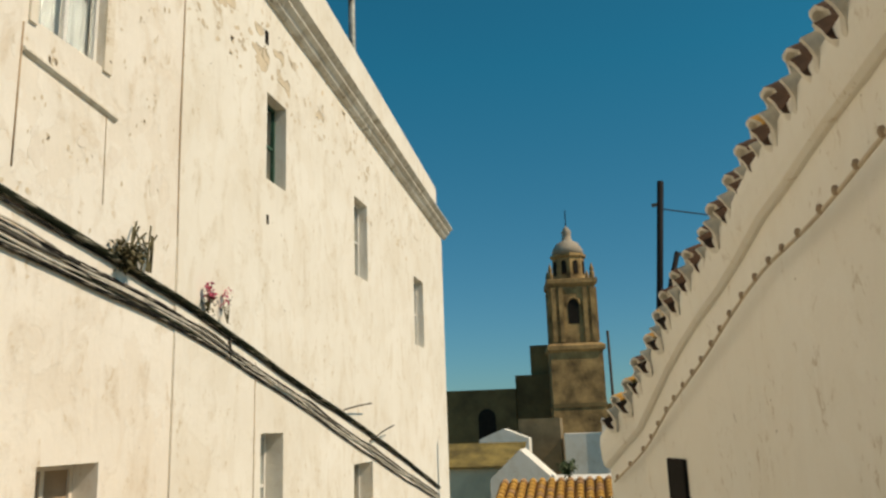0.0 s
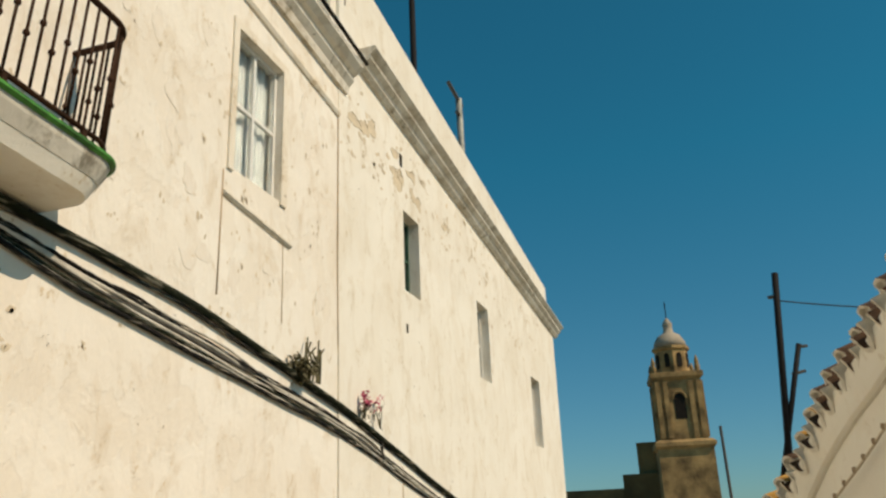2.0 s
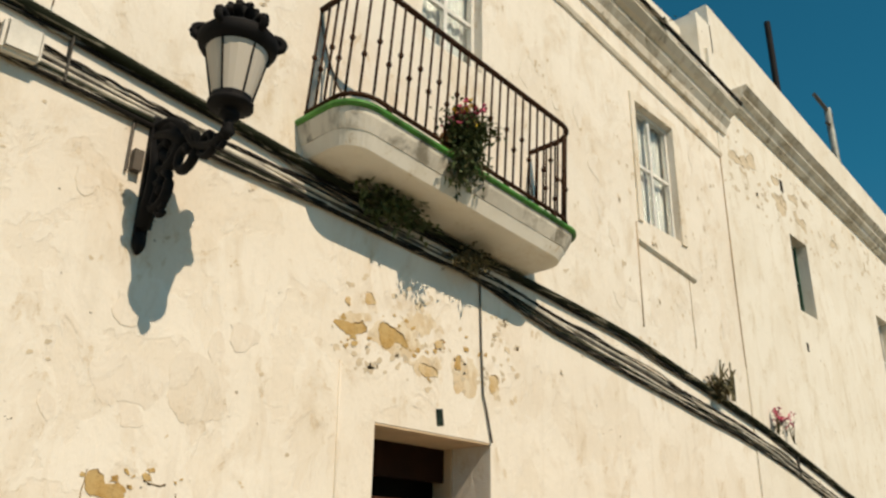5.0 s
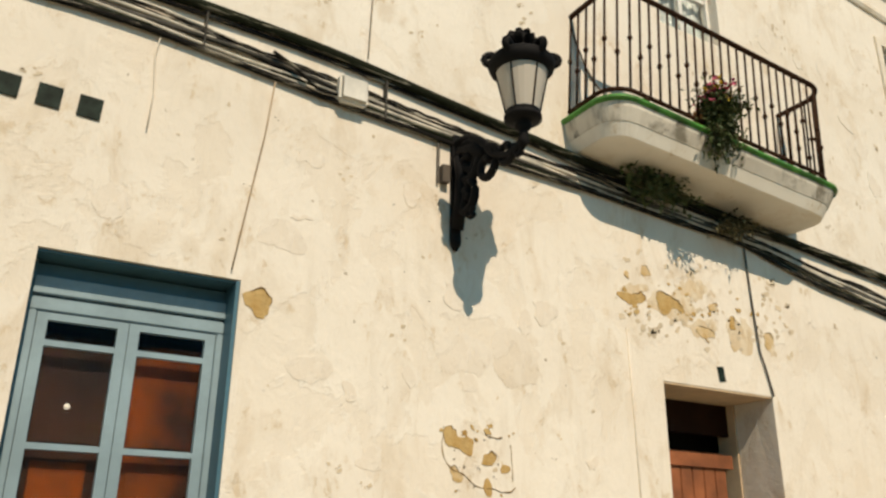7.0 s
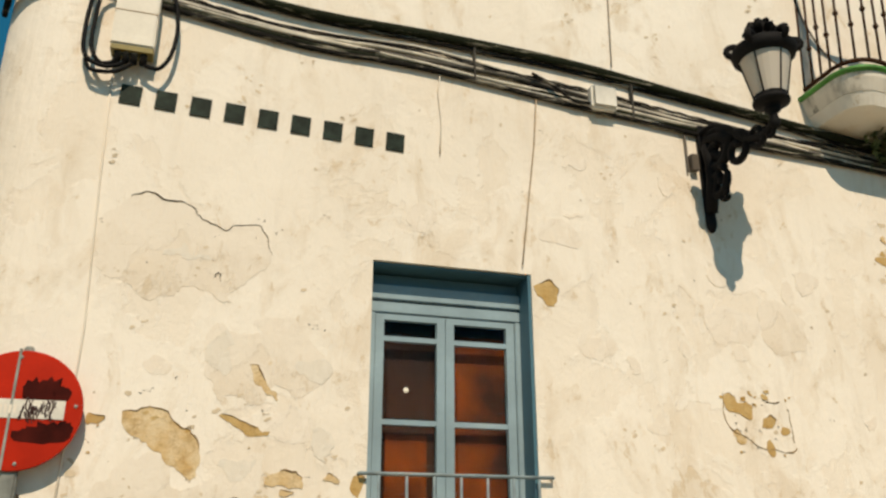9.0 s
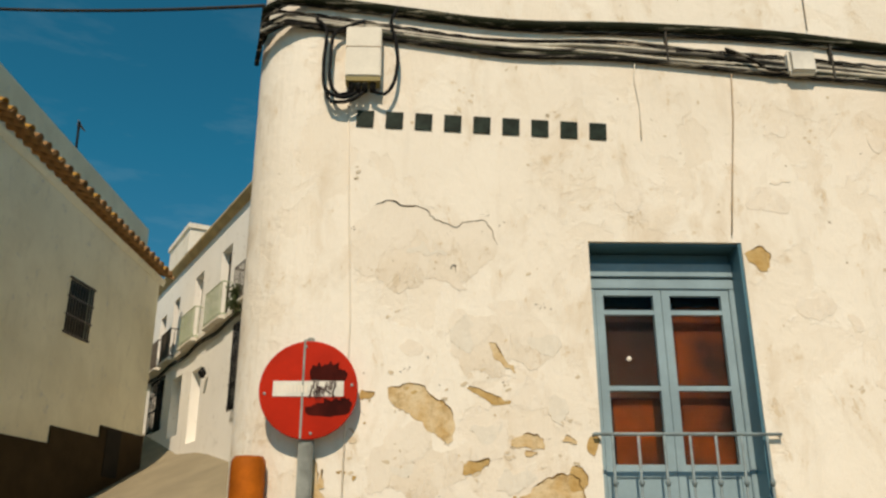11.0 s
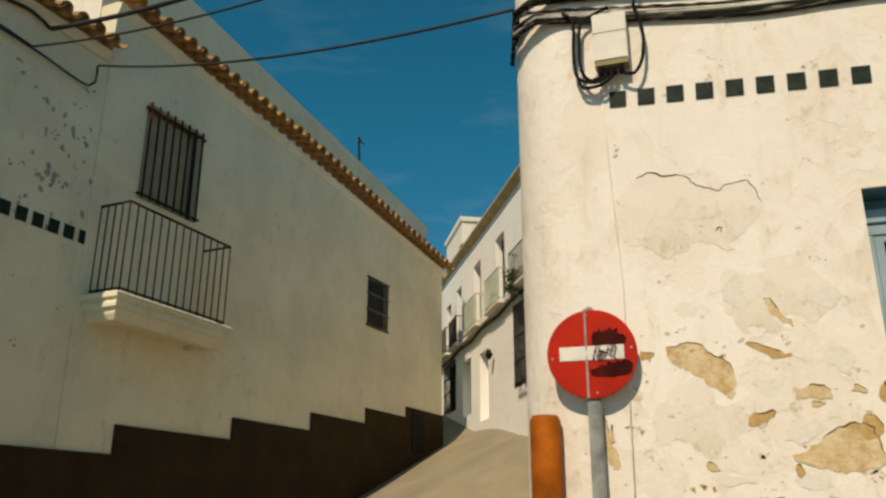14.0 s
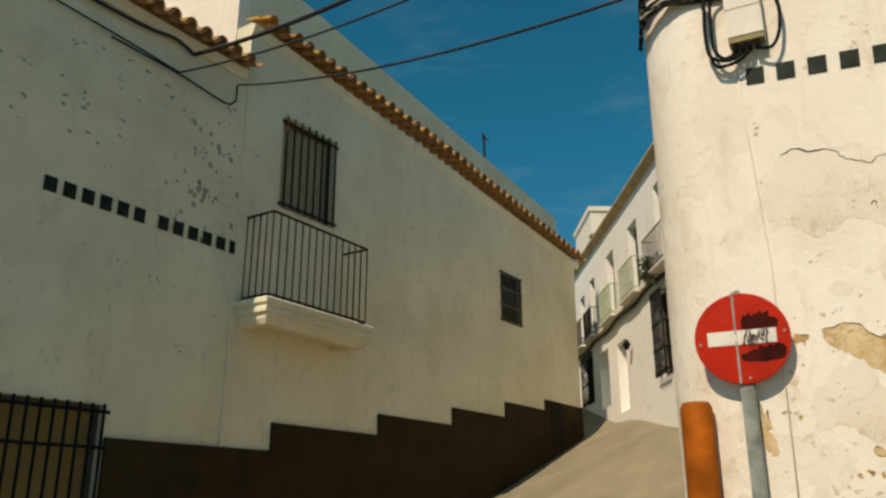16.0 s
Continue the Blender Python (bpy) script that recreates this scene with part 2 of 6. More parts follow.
PINK = plain("pink petal", (0.62, 0.10, 0.19), 0.6, vary=0.4, scale=30)
YELLOW = plain("yellow petal", (0.75, 0.5, 0.03), 0.6, vary=0.3, scale=30)
LICHEN = plain("orange lichened clay tile", (0.48, 0.26, 0.05), 0.9, vary=0.45, scale=14, rough_bump=0.4, bump_dist=0.01)
TILE_LIME = plain("limewashed tile end", (0.80, 0.75, 0.65), 0.9, vary=0.3, scale=14, rough_bump=0.4, bump_dist=0.008)
BLIND = plain("faded yellow roller blind", (0.25, 0.17, 0.055), 0.8, vary=0.15, scale=5)
CURTAIN_DULL = plain("dull grey blind", (0.15, 0.155, 0.135), 0.8, vary=0.3, scale=4)
CURTAIN = plain("pale net curtain", (0.47, 0.50, 0.50), 0.8, vary=0.12, scale=6)
def glass_like(name, color, rough, trans, ior=1.45):
    m, n, l, b = material(name, rough)
    b.inputs["Base Color"].default_value = (*color, 1)
    b.inputs["Transmission Weight"].default_value = trans
    b.inputs["IOR"].default_value = ior
    return m
GLASS = glass_like("window glass", (0.9, 0.95, 0.95), 0.03, 1.0, 1.12)
OPAL = glass_like("milky lantern glass", (0.60, 0.55, 0.48), 0.4, 0.12)
# Near-black colour stands for the darkness inside rooms, holes and arches.
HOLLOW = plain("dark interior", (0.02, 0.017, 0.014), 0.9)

for dull in (IRON, IRON_BLACK, PLINTH, RED, ORANGE, SHUTTER, SHUTTER_SHADED, LETTER, HOLLOW, CABLE_BLACK, CABLE_GREEN, CABLE_GREY):
    dull.node_tree.nodes["Principled BSDF"].inputs["Specular IOR Level"].default_value = 0.12

# ---- mesh helpers ----


def bm_box(bm, x0, x1, y0, y1, z0, z1):
    vs = [bm.verts.new((x, y, z)) for x in (x0, x1) for y in (y0, y1) for z in (z0, z1)]
    for f in ((0, 1, 3, 2), (4, 6, 7, 5), (0, 4, 5, 1), (2, 3, 7, 6), (0, 2, 6, 4), (1, 5, 7, 3)):
        bm.faces.new([vs[i] for i in f])
    return vs


def bm_tube(bm, pts, radius, seg=8, closed=False, taper=None):
    """A round bar along a line of points."""
    pts = [Vector(p) for p in pts]
    rings = []
    up = Vector((0.13, 0.21, 0.97))
    for i, p in enumerate(pts):
        a = pts[(i - 1) % len(pts)] if closed or i > 0 else p
        c = pts[(i + 1) % len(pts)] if closed or i < len(pts) - 1 else p
        d = (c - a).normalized()
        e1 = d.cross(up)
        if e1.length < 0.05:
            e1 = d.cross(Vector((1, 0, 0)))
        e1.normalize()
        e2 = d.cross(e1)
        r = radius if taper is None else radius * taper[i]
        rings.append([bm.verts.new(p + (e1 * math.cos(t) + e2 * math.sin(t)) * r) for t in (2 * math.pi * k / seg for k in range(seg))])
    n = len(rings)
    for i in range(n if closed else n - 1):
        a, c = rings[i], rings[(i + 1) % n]
        for k in range(seg):
            bm.faces.new((a[k], a[(k + 1) % seg], c[(k + 1) % seg], c[k]))
    if not closed:
        bm.faces.new(rings[0][::-1])
        bm.faces.new(rings[-1])


def bm_lathe(bm, profile, seg=16, center=(0, 0, 0), square=0.0):
    """Turned body: profile of (radius, z) from the bottom up."""
    cx, cy, cz = center
    rings = []
    for r, z in profile:
        rings.append([bm.verts.new((cx + r * math.cos(2 * math.pi * k / seg + square), cy + r * math.sin(2 * math.pi * k / seg + square), cz + z)) for k in range(seg)])
    for a, c in zip(rings, rings[1:]):
        for k in range(seg):
            bm.faces.new((a[k], a[(k + 1) % seg], c[(k + 1) % seg], c[k]))
    bm.faces.new(rings[0][::-1])
    bm.faces.new(rings[-1])


def bm_sweep(bm, path, profile, close_ends=True):
    """A moulding: profile of (out, up) carried along a path of (x, y, z, nx, ny) with the outward normal given."""
    rings = [[bm.verts.new((x + nx * o, y + ny * o, z + u)) for o, u in profile] for x, y, z, nx, ny in path]
    m = len(profile)
    for a, c in zip(rings, rings[1:]):
        for k in range(m):
            bm.faces.new((a[k], a[(k + 1) % m], c[(k + 1) % m], c[k]))
    if close_ends:
        bm.faces.new(rings[0])
        bm.faces.new(rings[-1][::-1])


def finish(name, bm, mat, parent=None, smooth=False, bevel=0.0):
    if bevel:
        bmesh.ops.bevel(bm, geom=[e for e in bm.edges], offset=bevel, segments=2, affect="EDGES", clamp_overlap=True)
    bmesh.ops.recalc_face_normals(bm, faces=bm.faces)
    me = bpy.data.meshes.new(name)
    bm.to_mesh(me)
    bm.free()
    if smooth:
        me.polygons.foreach_set("use_smooth", [True] * len(me.polygons))
    if mat:
        me.materials.append(mat)
    ob = new(name, me)
    if parent is not None:
        ob.parent = parent
    return ob


def part(name, bm, mat, parent, label="", smooth=False, bevel=0.0):
    ob = finish(name, bm, mat, parent, smooth, bevel)
    if label:
        ob["label"] = label
    return ob


def box_part(name, x0, x1, y0, y1, z0, z1, mat, parent, label="", bevel=0.0):
    bm = bmesh.new()
    bm_box(bm, x0, x1, y0, y1, z0, z1)
    return part(name, bm, mat, parent, label, bevel=bevel)


def base(name, m, label, category, group="", kind=""):
    e = new(name)
    e.empty_display_size = 0.2
    e.matrix_world = m
    return tagged(e, label, category, group, kind)


def bm_wall(bm, u0, u1, z0, z1, thick, holes, top=None, step=3.0):
    """A wall in the plane y = 0, solid towards +y, with openings (u0, u1, z0, z1) right through it; top(u) gives its upper edge."""
    us = sorted({u0, u1, *[h[0] for h in holes], *[h[1] for h in holes], *[u0 + step * k for k in range(1, int((u1 - u0) / step) + 1) if u0 + step * k < u1 - 0.2]})
    zs = sorted({z0, z1, *[h[2] for h in holes], *[h[3] for h in holes]})
    def solid(i, j):
        if not (0 <= i < len(us) - 1 and 0 <= j < len(zs) - 1):
            return False
        um, zm = (us[i] + us[i + 1]) / 2, (zs[j] + zs[j + 1]) / 2
        return not any(a < um < b and c < zm < d for a, b, c, d in holes)
    vert = {}
    def v(i, j, k):
        if (i, j, k) not in vert:
            z = zs[j]
            if top is not None and j == len(zs) - 1:
                z = top(us[i])
            vert[i, j, k] = bm.verts.new((us[i], thick * k, z))
        return vert[i, j, k]
    for i in range(len(us) - 1):
        for j in range(len(zs) - 1):
            if not solid(i, j):
                continue
            bm.faces.new((v(i, j, 0), v(i + 1, j, 0), v(i + 1, j + 1, 0), v(i, j + 1, 0)))
            bm.faces.new((v(i, j, 1), v(i, j + 1, 1), v(i + 1, j + 1, 1), v(i + 1, j, 1)))
            for di, dj, a, c in ((-1, 0, (i, j), (i, j + 1)), (1, 0, (i + 1, j + 1), (i + 1, j)), (0, -1, (i + 1, j), (i, j)), (0, 1, (i, j + 1), (i + 1, j + 1))):
                if not solid(i + di, j + dj):
                    bm.faces.new((v(*a, 0), v(*c, 0), v(*c, 1), v(*a, 1)))


def frame_at(ox, oy, dx, dy, oz=0.0):
    """Pose whose x runs along a facade and whose y runs into it."""
    k = math.hypot(dx, dy)
    dx, dy = dx / k, dy / k
    return Matrix(((dx, -dy, 0, ox), (dy, dx, 0, oy), (0, 0, 1, oz), (0, 0, 0, 1)))


# ---- ground ----


def smooth01(a, b, x):
    t = min(1.0, max(0.0, (x - a) / (b - a)))
    return t * t * (3 - 2 * t)


def ground_z(x, y):
    east = 1.7 * smooth01(0.5, 6.5, x) - 0.13 * max(0.0, x - 10.0) * smooth01(10, 16, x)
    up = max(0.0, y - 4.0)
    rise = 0.275 * (up - 1.6 * (1 - math.exp(-up / 1.6))) + (0.225 * smooth01(5, 13, y) + 0.09 * smooth01(9, 13, y) + 0.10 * smooth01(13, 17.5, y)) * (x + 8.5) + 0.2 * max(0.0, y - 18.5)
    west = smooth01(2.0, -1.5, x)
    far = smooth01(200, 60, math.hypot(x, y))
    low = -0.4 * (1 - smooth01(4, 11, y) * west)
    return (max(east, -4.0) * (1 - west * smooth01(0, 6, y)) + min(rise, 9.0) * west) * far + low


bm = bmesh.new()
gx = [-900, -400, -150, -70, -40, -28, -20] + [-16 + 0.8 * k for k in range(36)] + [14, 17, 20, 25, 30, 40, 60, 100, 180, 400, 900]
gy = [-900, -400, -150, -60, -30, -18] + [-12 + 0.9 * k for k in range(50)] + [36, 42, 50, 60, 100, 200, 400, 900]
grid = [[bm.verts.new((x, y, ground_z(x, y))) for y in gy] for x in gx]
for i in range(len(gx) - 1):
    for j in range(len(gy) - 1):
        bm.faces.new((grid[i][j], grid[i + 1][j], grid[i + 1][j + 1], grid[i][j + 1]))
tagged(finish("ground", bm, ROAD, smooth=True), "pale worn concrete street rising between the houses", "ground", kind="structure")

# ---- the long sunlit facade: two joined houses ----
CORNER_X, CORNER_R = -0.637, 0.70
JOINT = 14.95


def top_b(u):
    return 11.95 - 0.105 * (u - JOINT)


bm = bmesh.new()
WIN_BLUE = (1.70, 3.03, 0.9, 4.30)
DOOR = (7.13, 8.66, 1.5, 4.02)
WIN_BAY = (12.02, 13.15, 7.52, 9.45)
WIN_BAL = (7.55, 8.55, 8.2, 9.6)
LOW_1 = (12.5, 13.5, 1.7, 3.05)
bm_wall(bm, CORNER_X, JOINT, -1.5, 10.85, 0.5, [WIN_BLUE, DOOR, WIN_BAY, WIN_BAL, LOW_1])
# rounded corner and the wall round it
prev = None
for k in range(15):
    a = math.pi / 2 * k / 14
    x, y = CORNER_X - CORNER_R * math.sin(a), CORNER_R - CORNER_R * math.cos(a)
    cur = [bm.verts.new((x, y, -1.5)), bm.verts.new((x, y, 10.85))]
    if prev:
        bm.faces.new((prev[0], prev[1], cur[1], cur[0]))
    prev = cur
bend = [bm.verts.new((CORNER_X - CORNER_R + 0.9, 16, -1.5)), bm.verts.new((CORNER_X - CORNER_R + 0.9, 16, 10.85))]
bm.faces.new((prev[0], prev[1], bend[1], bend[0]))
wall_south = tagged(finish("wall_corner_house", bm, WHITE_STUCCO), "flaking cream-white limewashed wall with a rounded corner", "wall", kind="structure")

bm = bmesh.new()
WB = [(17.78, 18.64, 7.55, 9.12), (22.7, 23.72, 6.74, 8.6), (28.4, 29.6, 5.68, 7.7), (17.7, 18.62, 1.6, 3.3), (22.5, 23.9, 0.9, 2.6)]
bm_wall(bm, JOINT, 32.75, -3.0, 10.4, 0.5, WB, top_b)
bmesh.ops.translate(bm, verts=bm.verts, vec=(0, -0.015, 0))
wall_b = tagged(finish("wall_far_house", bm, WHITE), "pale patched limewashed wall of the neighbouring house", "wall", kind="structure")
bm = bmesh.new()
bm_wall(bm, 0.485, 14, -3, 11.4, 0.4, [])
end_wall = finish("wall_far_house_end", bm, WHITE)
end_wall.matrix_world = frame_at(32.75 - 0.0, 0.0, 0, 1)
tagged(end_wall, "plain limewashed end wall", "wall", kind="structure")

# cornice of the far house
bm = bmesh.new()
CORN = [(-0.0, 0.42), (0.34, 0.42), (0.36, 0.36), (0.30, 0.30), (0.24, 0.26), (0.24, 0.20), (0.15, 0.13), (0.12, 0.06), (0.05, 0.0), (0.0, 0.0)]
def corn_z(u):
    return 11.15 - 0.0665 * (u - 18.2) - 0.36
bm_sweep(bm, [(u, -0.015, corn_z(u), 0, -1) for u in (JOINT + 0.75, 20, 26, 33.05)], CORN)
tagged(finish("cornice", bm, WHITE_GRIME), "grey-white stepped plaster cornice", "cornice", kind="structure")
bm = bmesh.new()
bm_box(bm, JOINT + 0.35, 32.4, 0.05, 0.4, 10.3, 11.2)
par = finish("parapet", bm, WHITE)
for v in par.data.vertices:
    if v.co.z > 11:
        v.co.z = 13.0 - 0.096 * (v.co.x - 17)
    else:
        v.co.z = corn_z(v.co.x) + 0.3
tagged(par, "plain limewashed roof parapet", "parapet", kind="structure")

# ---- shaded house across the side street ----
LM = frame_at(-9.5, 5.6, 0.118, 0.993)
bm = bmesh.new()
GW = (-0.76, 0.84, 7.42, 9.42)
LW = (8.1, 9.3, 6.78, 8.24)
LG = (-6.6, -4.08, 0.9, 3.17)
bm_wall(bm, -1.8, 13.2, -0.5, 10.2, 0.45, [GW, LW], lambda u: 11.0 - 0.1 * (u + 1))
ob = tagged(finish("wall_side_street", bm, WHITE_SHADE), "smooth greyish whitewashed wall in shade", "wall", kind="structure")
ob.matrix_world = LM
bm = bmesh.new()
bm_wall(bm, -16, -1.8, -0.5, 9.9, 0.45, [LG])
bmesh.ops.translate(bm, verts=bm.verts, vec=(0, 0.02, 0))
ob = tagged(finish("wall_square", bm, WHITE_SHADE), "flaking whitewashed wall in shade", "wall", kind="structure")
ob.matrix_world = LM
bm = bmesh.new()
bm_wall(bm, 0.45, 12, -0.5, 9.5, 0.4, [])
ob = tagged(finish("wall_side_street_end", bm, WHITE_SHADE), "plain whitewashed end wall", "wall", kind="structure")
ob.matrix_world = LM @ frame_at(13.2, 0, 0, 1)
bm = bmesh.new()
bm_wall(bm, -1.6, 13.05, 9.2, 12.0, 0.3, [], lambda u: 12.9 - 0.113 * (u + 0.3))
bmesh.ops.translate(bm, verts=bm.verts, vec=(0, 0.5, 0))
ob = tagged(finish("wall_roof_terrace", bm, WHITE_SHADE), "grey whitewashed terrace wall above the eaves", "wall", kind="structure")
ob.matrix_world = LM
bm = bmesh.new()
for a, c, z in ((-16, -0.62, 2.69), (-0.62, 2.55, 3.2), (2.55, 5.5, 3.65), (5.5, 8.16, 4.08), (8.16, 10.58, 4.5), (10.58, 13.22, 4.82)):
    if a < -10:
        bm_box(bm, -4.04, c, -0.05, -0.0, -0.5, z)
        bm_box(bm, a, -6.64, -0.05, -0.0, -0.5, z)
    else:
        bm_box(bm, a, c, -0.05, -0.0, -0.5, z)
ob = tagged(finish("baseboard", bm, PLINTH), "dark brown stepped plinth painted along the wall", "plinth", kind="structure")
ob.matrix_world = LM

# ---- sunlit facade up the side street ----
FM = frame_at(-6.404, 17.836, 0.48, -0.876)
bm = bmesh.new()
FH = [(-5.45, -3.6, 5.3, 7.1), (-2.5, -1.2, 4.9, 6.75), (0.0, 1.1, 4.5, 6.6), (4.5, 5.45, 4.85, 7.05), (-5.3, -4.4, 7.9, 9.4), (-3.4, -2.6, 7.7, 9.6), (-0.7, 0.3, 7.7, 9.7), (2.2, 3.2, 7.7, 9.7), (5.0, 6.0, 7.7, 9.9)]
bm_wall(bm, -7.5, 9, 1.0, 10.6, 0.4, FH)
ob = tagged(finish("wall_street_house", bm, WHITE_NEW), "bright whitewashed two-storey house wall up the street", "wall", kind="structure")
ob.matrix_world = FM

# ---- low house opposite, seen along its eaves ----
EAVE = [(8.2, -7.35, 6.1), (9.5, -7.25, 5.93), (10.7, -7.08, 5.75), (11.1, -7.02, 5.67), (11.55, -6.95, 5.57), (12.1, -6.86, 5.47), (12.85, -6.75, 5.26), (13.4, -6.62, 5.06), (14.0, -6.46, 4.86), (14.5, -6.35, 4.69), (15.0, -6.22, 4.47), (16.0, -5.87, 3.79), (16.8, -5.43, 3.30)]
EAVE = [(x, y + 0.15, z + 0.07) for x, y, z in EAVE]
bm = bmesh.new()
prev = None
for x, y, z in EAVE:
    cur = [bm.verts.new((x, y - 0.14, -2)), bm.verts.new((x, y - 0.14, z - 0.22)), bm.verts.new((x - 0.1, y - 4, z - 0.4)), bm.verts.new((x - 0.1, y - 4, -2))]
    if prev:
        for k in range(4):
            bm.faces.new((prev[k], prev[(k + 1) % 4], cur[(k + 1) % 4], cur[k]))
    else:
        bm.faces.new(cur)
    prev = cur
bm.faces.new(prev[::-1])
tagged(finish("wall_low_house", bm, WHITE_CREAM), "cream whitewashed wall of a low house under a tiled eave", "wall", kind="structure")

# ---- church tower on the hill ----
tower = base("church_tower", pose(94, -1.75, 2.9, 0, 0, 8) @ Matrix.Scale(0.93, 4), "brown sandstone bell tower with a pale dome", "church tower")
def turned(name, prof, seg, mat, square=math.pi / 4, smooth=False):
    bm = bmesh.new()
    bm_lathe(bm, prof, seg, (0, 0, 0), square)
    return part(name, bm, mat, tower, smooth=smooth)
q = math.sqrt(2)
turned("base", [(2.9 * q, -6), (2.9 * q, 8.2), (3.2 * q, 8.5), (3.2 * q, 8.9), (2.75 * q, 9.2)], 4, STONE)
turned("belfry", [(2.55 * q, 9.2), (2.5 * q, 15.6), (2.85 * q, 16.0), (2.85 * q, 16.5), (2.4 * q, 16.6)], 4, STONE)
turned("drum", [(1.9, 16.5), (1.85, 19.2), (2.1, 19.4), (2.1, 19.7)], 8, STONE, 0)
turned("dome", [(1.9, 19.7), (1.75, 20.4), (1.3, 21.1), (0.6, 21.5), (0.5, 22.2), (0.6, 22.5), (0.3, 23.0), (0.05, 23.3)], 12, plain("weathered pale dome render", (0.36, 0.31, 0.24), 0.9, vary=0.3, scale=2), 0, True)

# near-black sheets in place of dark rooms, and slabs and roofs, behind the facades
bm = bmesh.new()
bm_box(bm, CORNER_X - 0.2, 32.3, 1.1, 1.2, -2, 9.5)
tagged(finish("room_darkness", bm, HOLLOW), "near-black sheet standing for the unlit rooms behind the windows", "wall", kind="structure")
# Unseen slabs, added to stop sunlight falling in from above.
bm = bmesh.new()
bm_box(bm, CORNER_X - 0.5, JOINT, 0.52, 15.5, 10.55, 10.8)
bm_box(bm, JOINT, 32.3, 0.52, 13.5, 9.4, 9.6)
tagged(finish("roof_sun_block", bm, WHITE_ROUGH), "unseen flat slabs added behind the parapets to block the sun", "roof", kind="structure")
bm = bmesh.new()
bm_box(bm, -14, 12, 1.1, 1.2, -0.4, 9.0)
ob = tagged(finish("room_darkness_shaded_house", bm, HOLLOW), "near-black sheet standing for unlit rooms of the shaded house", "wall", kind="structure")
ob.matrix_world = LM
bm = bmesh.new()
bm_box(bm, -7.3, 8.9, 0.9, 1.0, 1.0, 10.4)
ob = tagged(finish("room_darkness_street_house", bm, HOLLOW), "near-black sheet standing for unlit rooms of the street house", "wall", kind="structure")
ob.matrix_world = FM

# ---- mouldings of the corner house ----
bm = bmesh.new()
bm_sweep(bm, [(u, 0, 11.35 - 0.083 * (u - 8) - 0.56, 0, -1) for u in (-0.6, 6, 11, 15.2)], [(0, 0.5), (0.33, 0.5), (0.34, 0.42), (0.25, 0.33), (0.17, 0.29), (0.17, 0.22), (0.09, 0.12), (0.06, 0.0), (0, 0.0)])
tagged(finish("cornice_corner_house", bm, WHITE_GRIME), "grey-white stepped cornice of the corner house", "cornice", kind="structure")
bm = bmesh.new()
bm_tube(bm, [(-0.6, -0.37, 12.06), (6, -0.37, 11.5), (11, -0.37, 11.10), (15.28, -0.37, 10.74)], 0.035, 8)
tagged(finish("gutter_line", bm, CABLE_BLACK, smooth=True), "black cable along the cornice edge", "trim", kind="structure")
bm = bmesh.new()
bm_sweep(bm, [(u, 0, 10.26 - 0.04 * (u - 10.3) - 0.12, 0, -1) for u in (-0.6, 10.3)] + [(JOINT, 0, 9.66, 0, -1)], [(0, 0.12), (0.05, 0.11), (0.055, 0.05), (0.03, 0.0), (0, 0)])
tagged(finish("trim", bm, WHITE_ROUGH), "thin plaster band below the cornice", "trim", kind="structure")
bm = bmesh.new()
bm_box(bm, -0.6, 14.74, 0.45, 0.75, 10.7, 12.6)
bm_box(bm, -0.6, 14.74, 0.38, 0.8, 12.28, 12.46)
tagged(finish("parapet_corner_house", bm, WHITE), "plain limewashed parapet set back from the cornice", "parapet", kind="structure")
bm = bmesh.new()
bm_box(bm, 14.75, 15.35, 0.05, 0.9, 10.9, 12.68)
tagged(finish("parapet_pier", bm, WHITE), "square limewashed pier between two parapets", "pier", kind="structure")
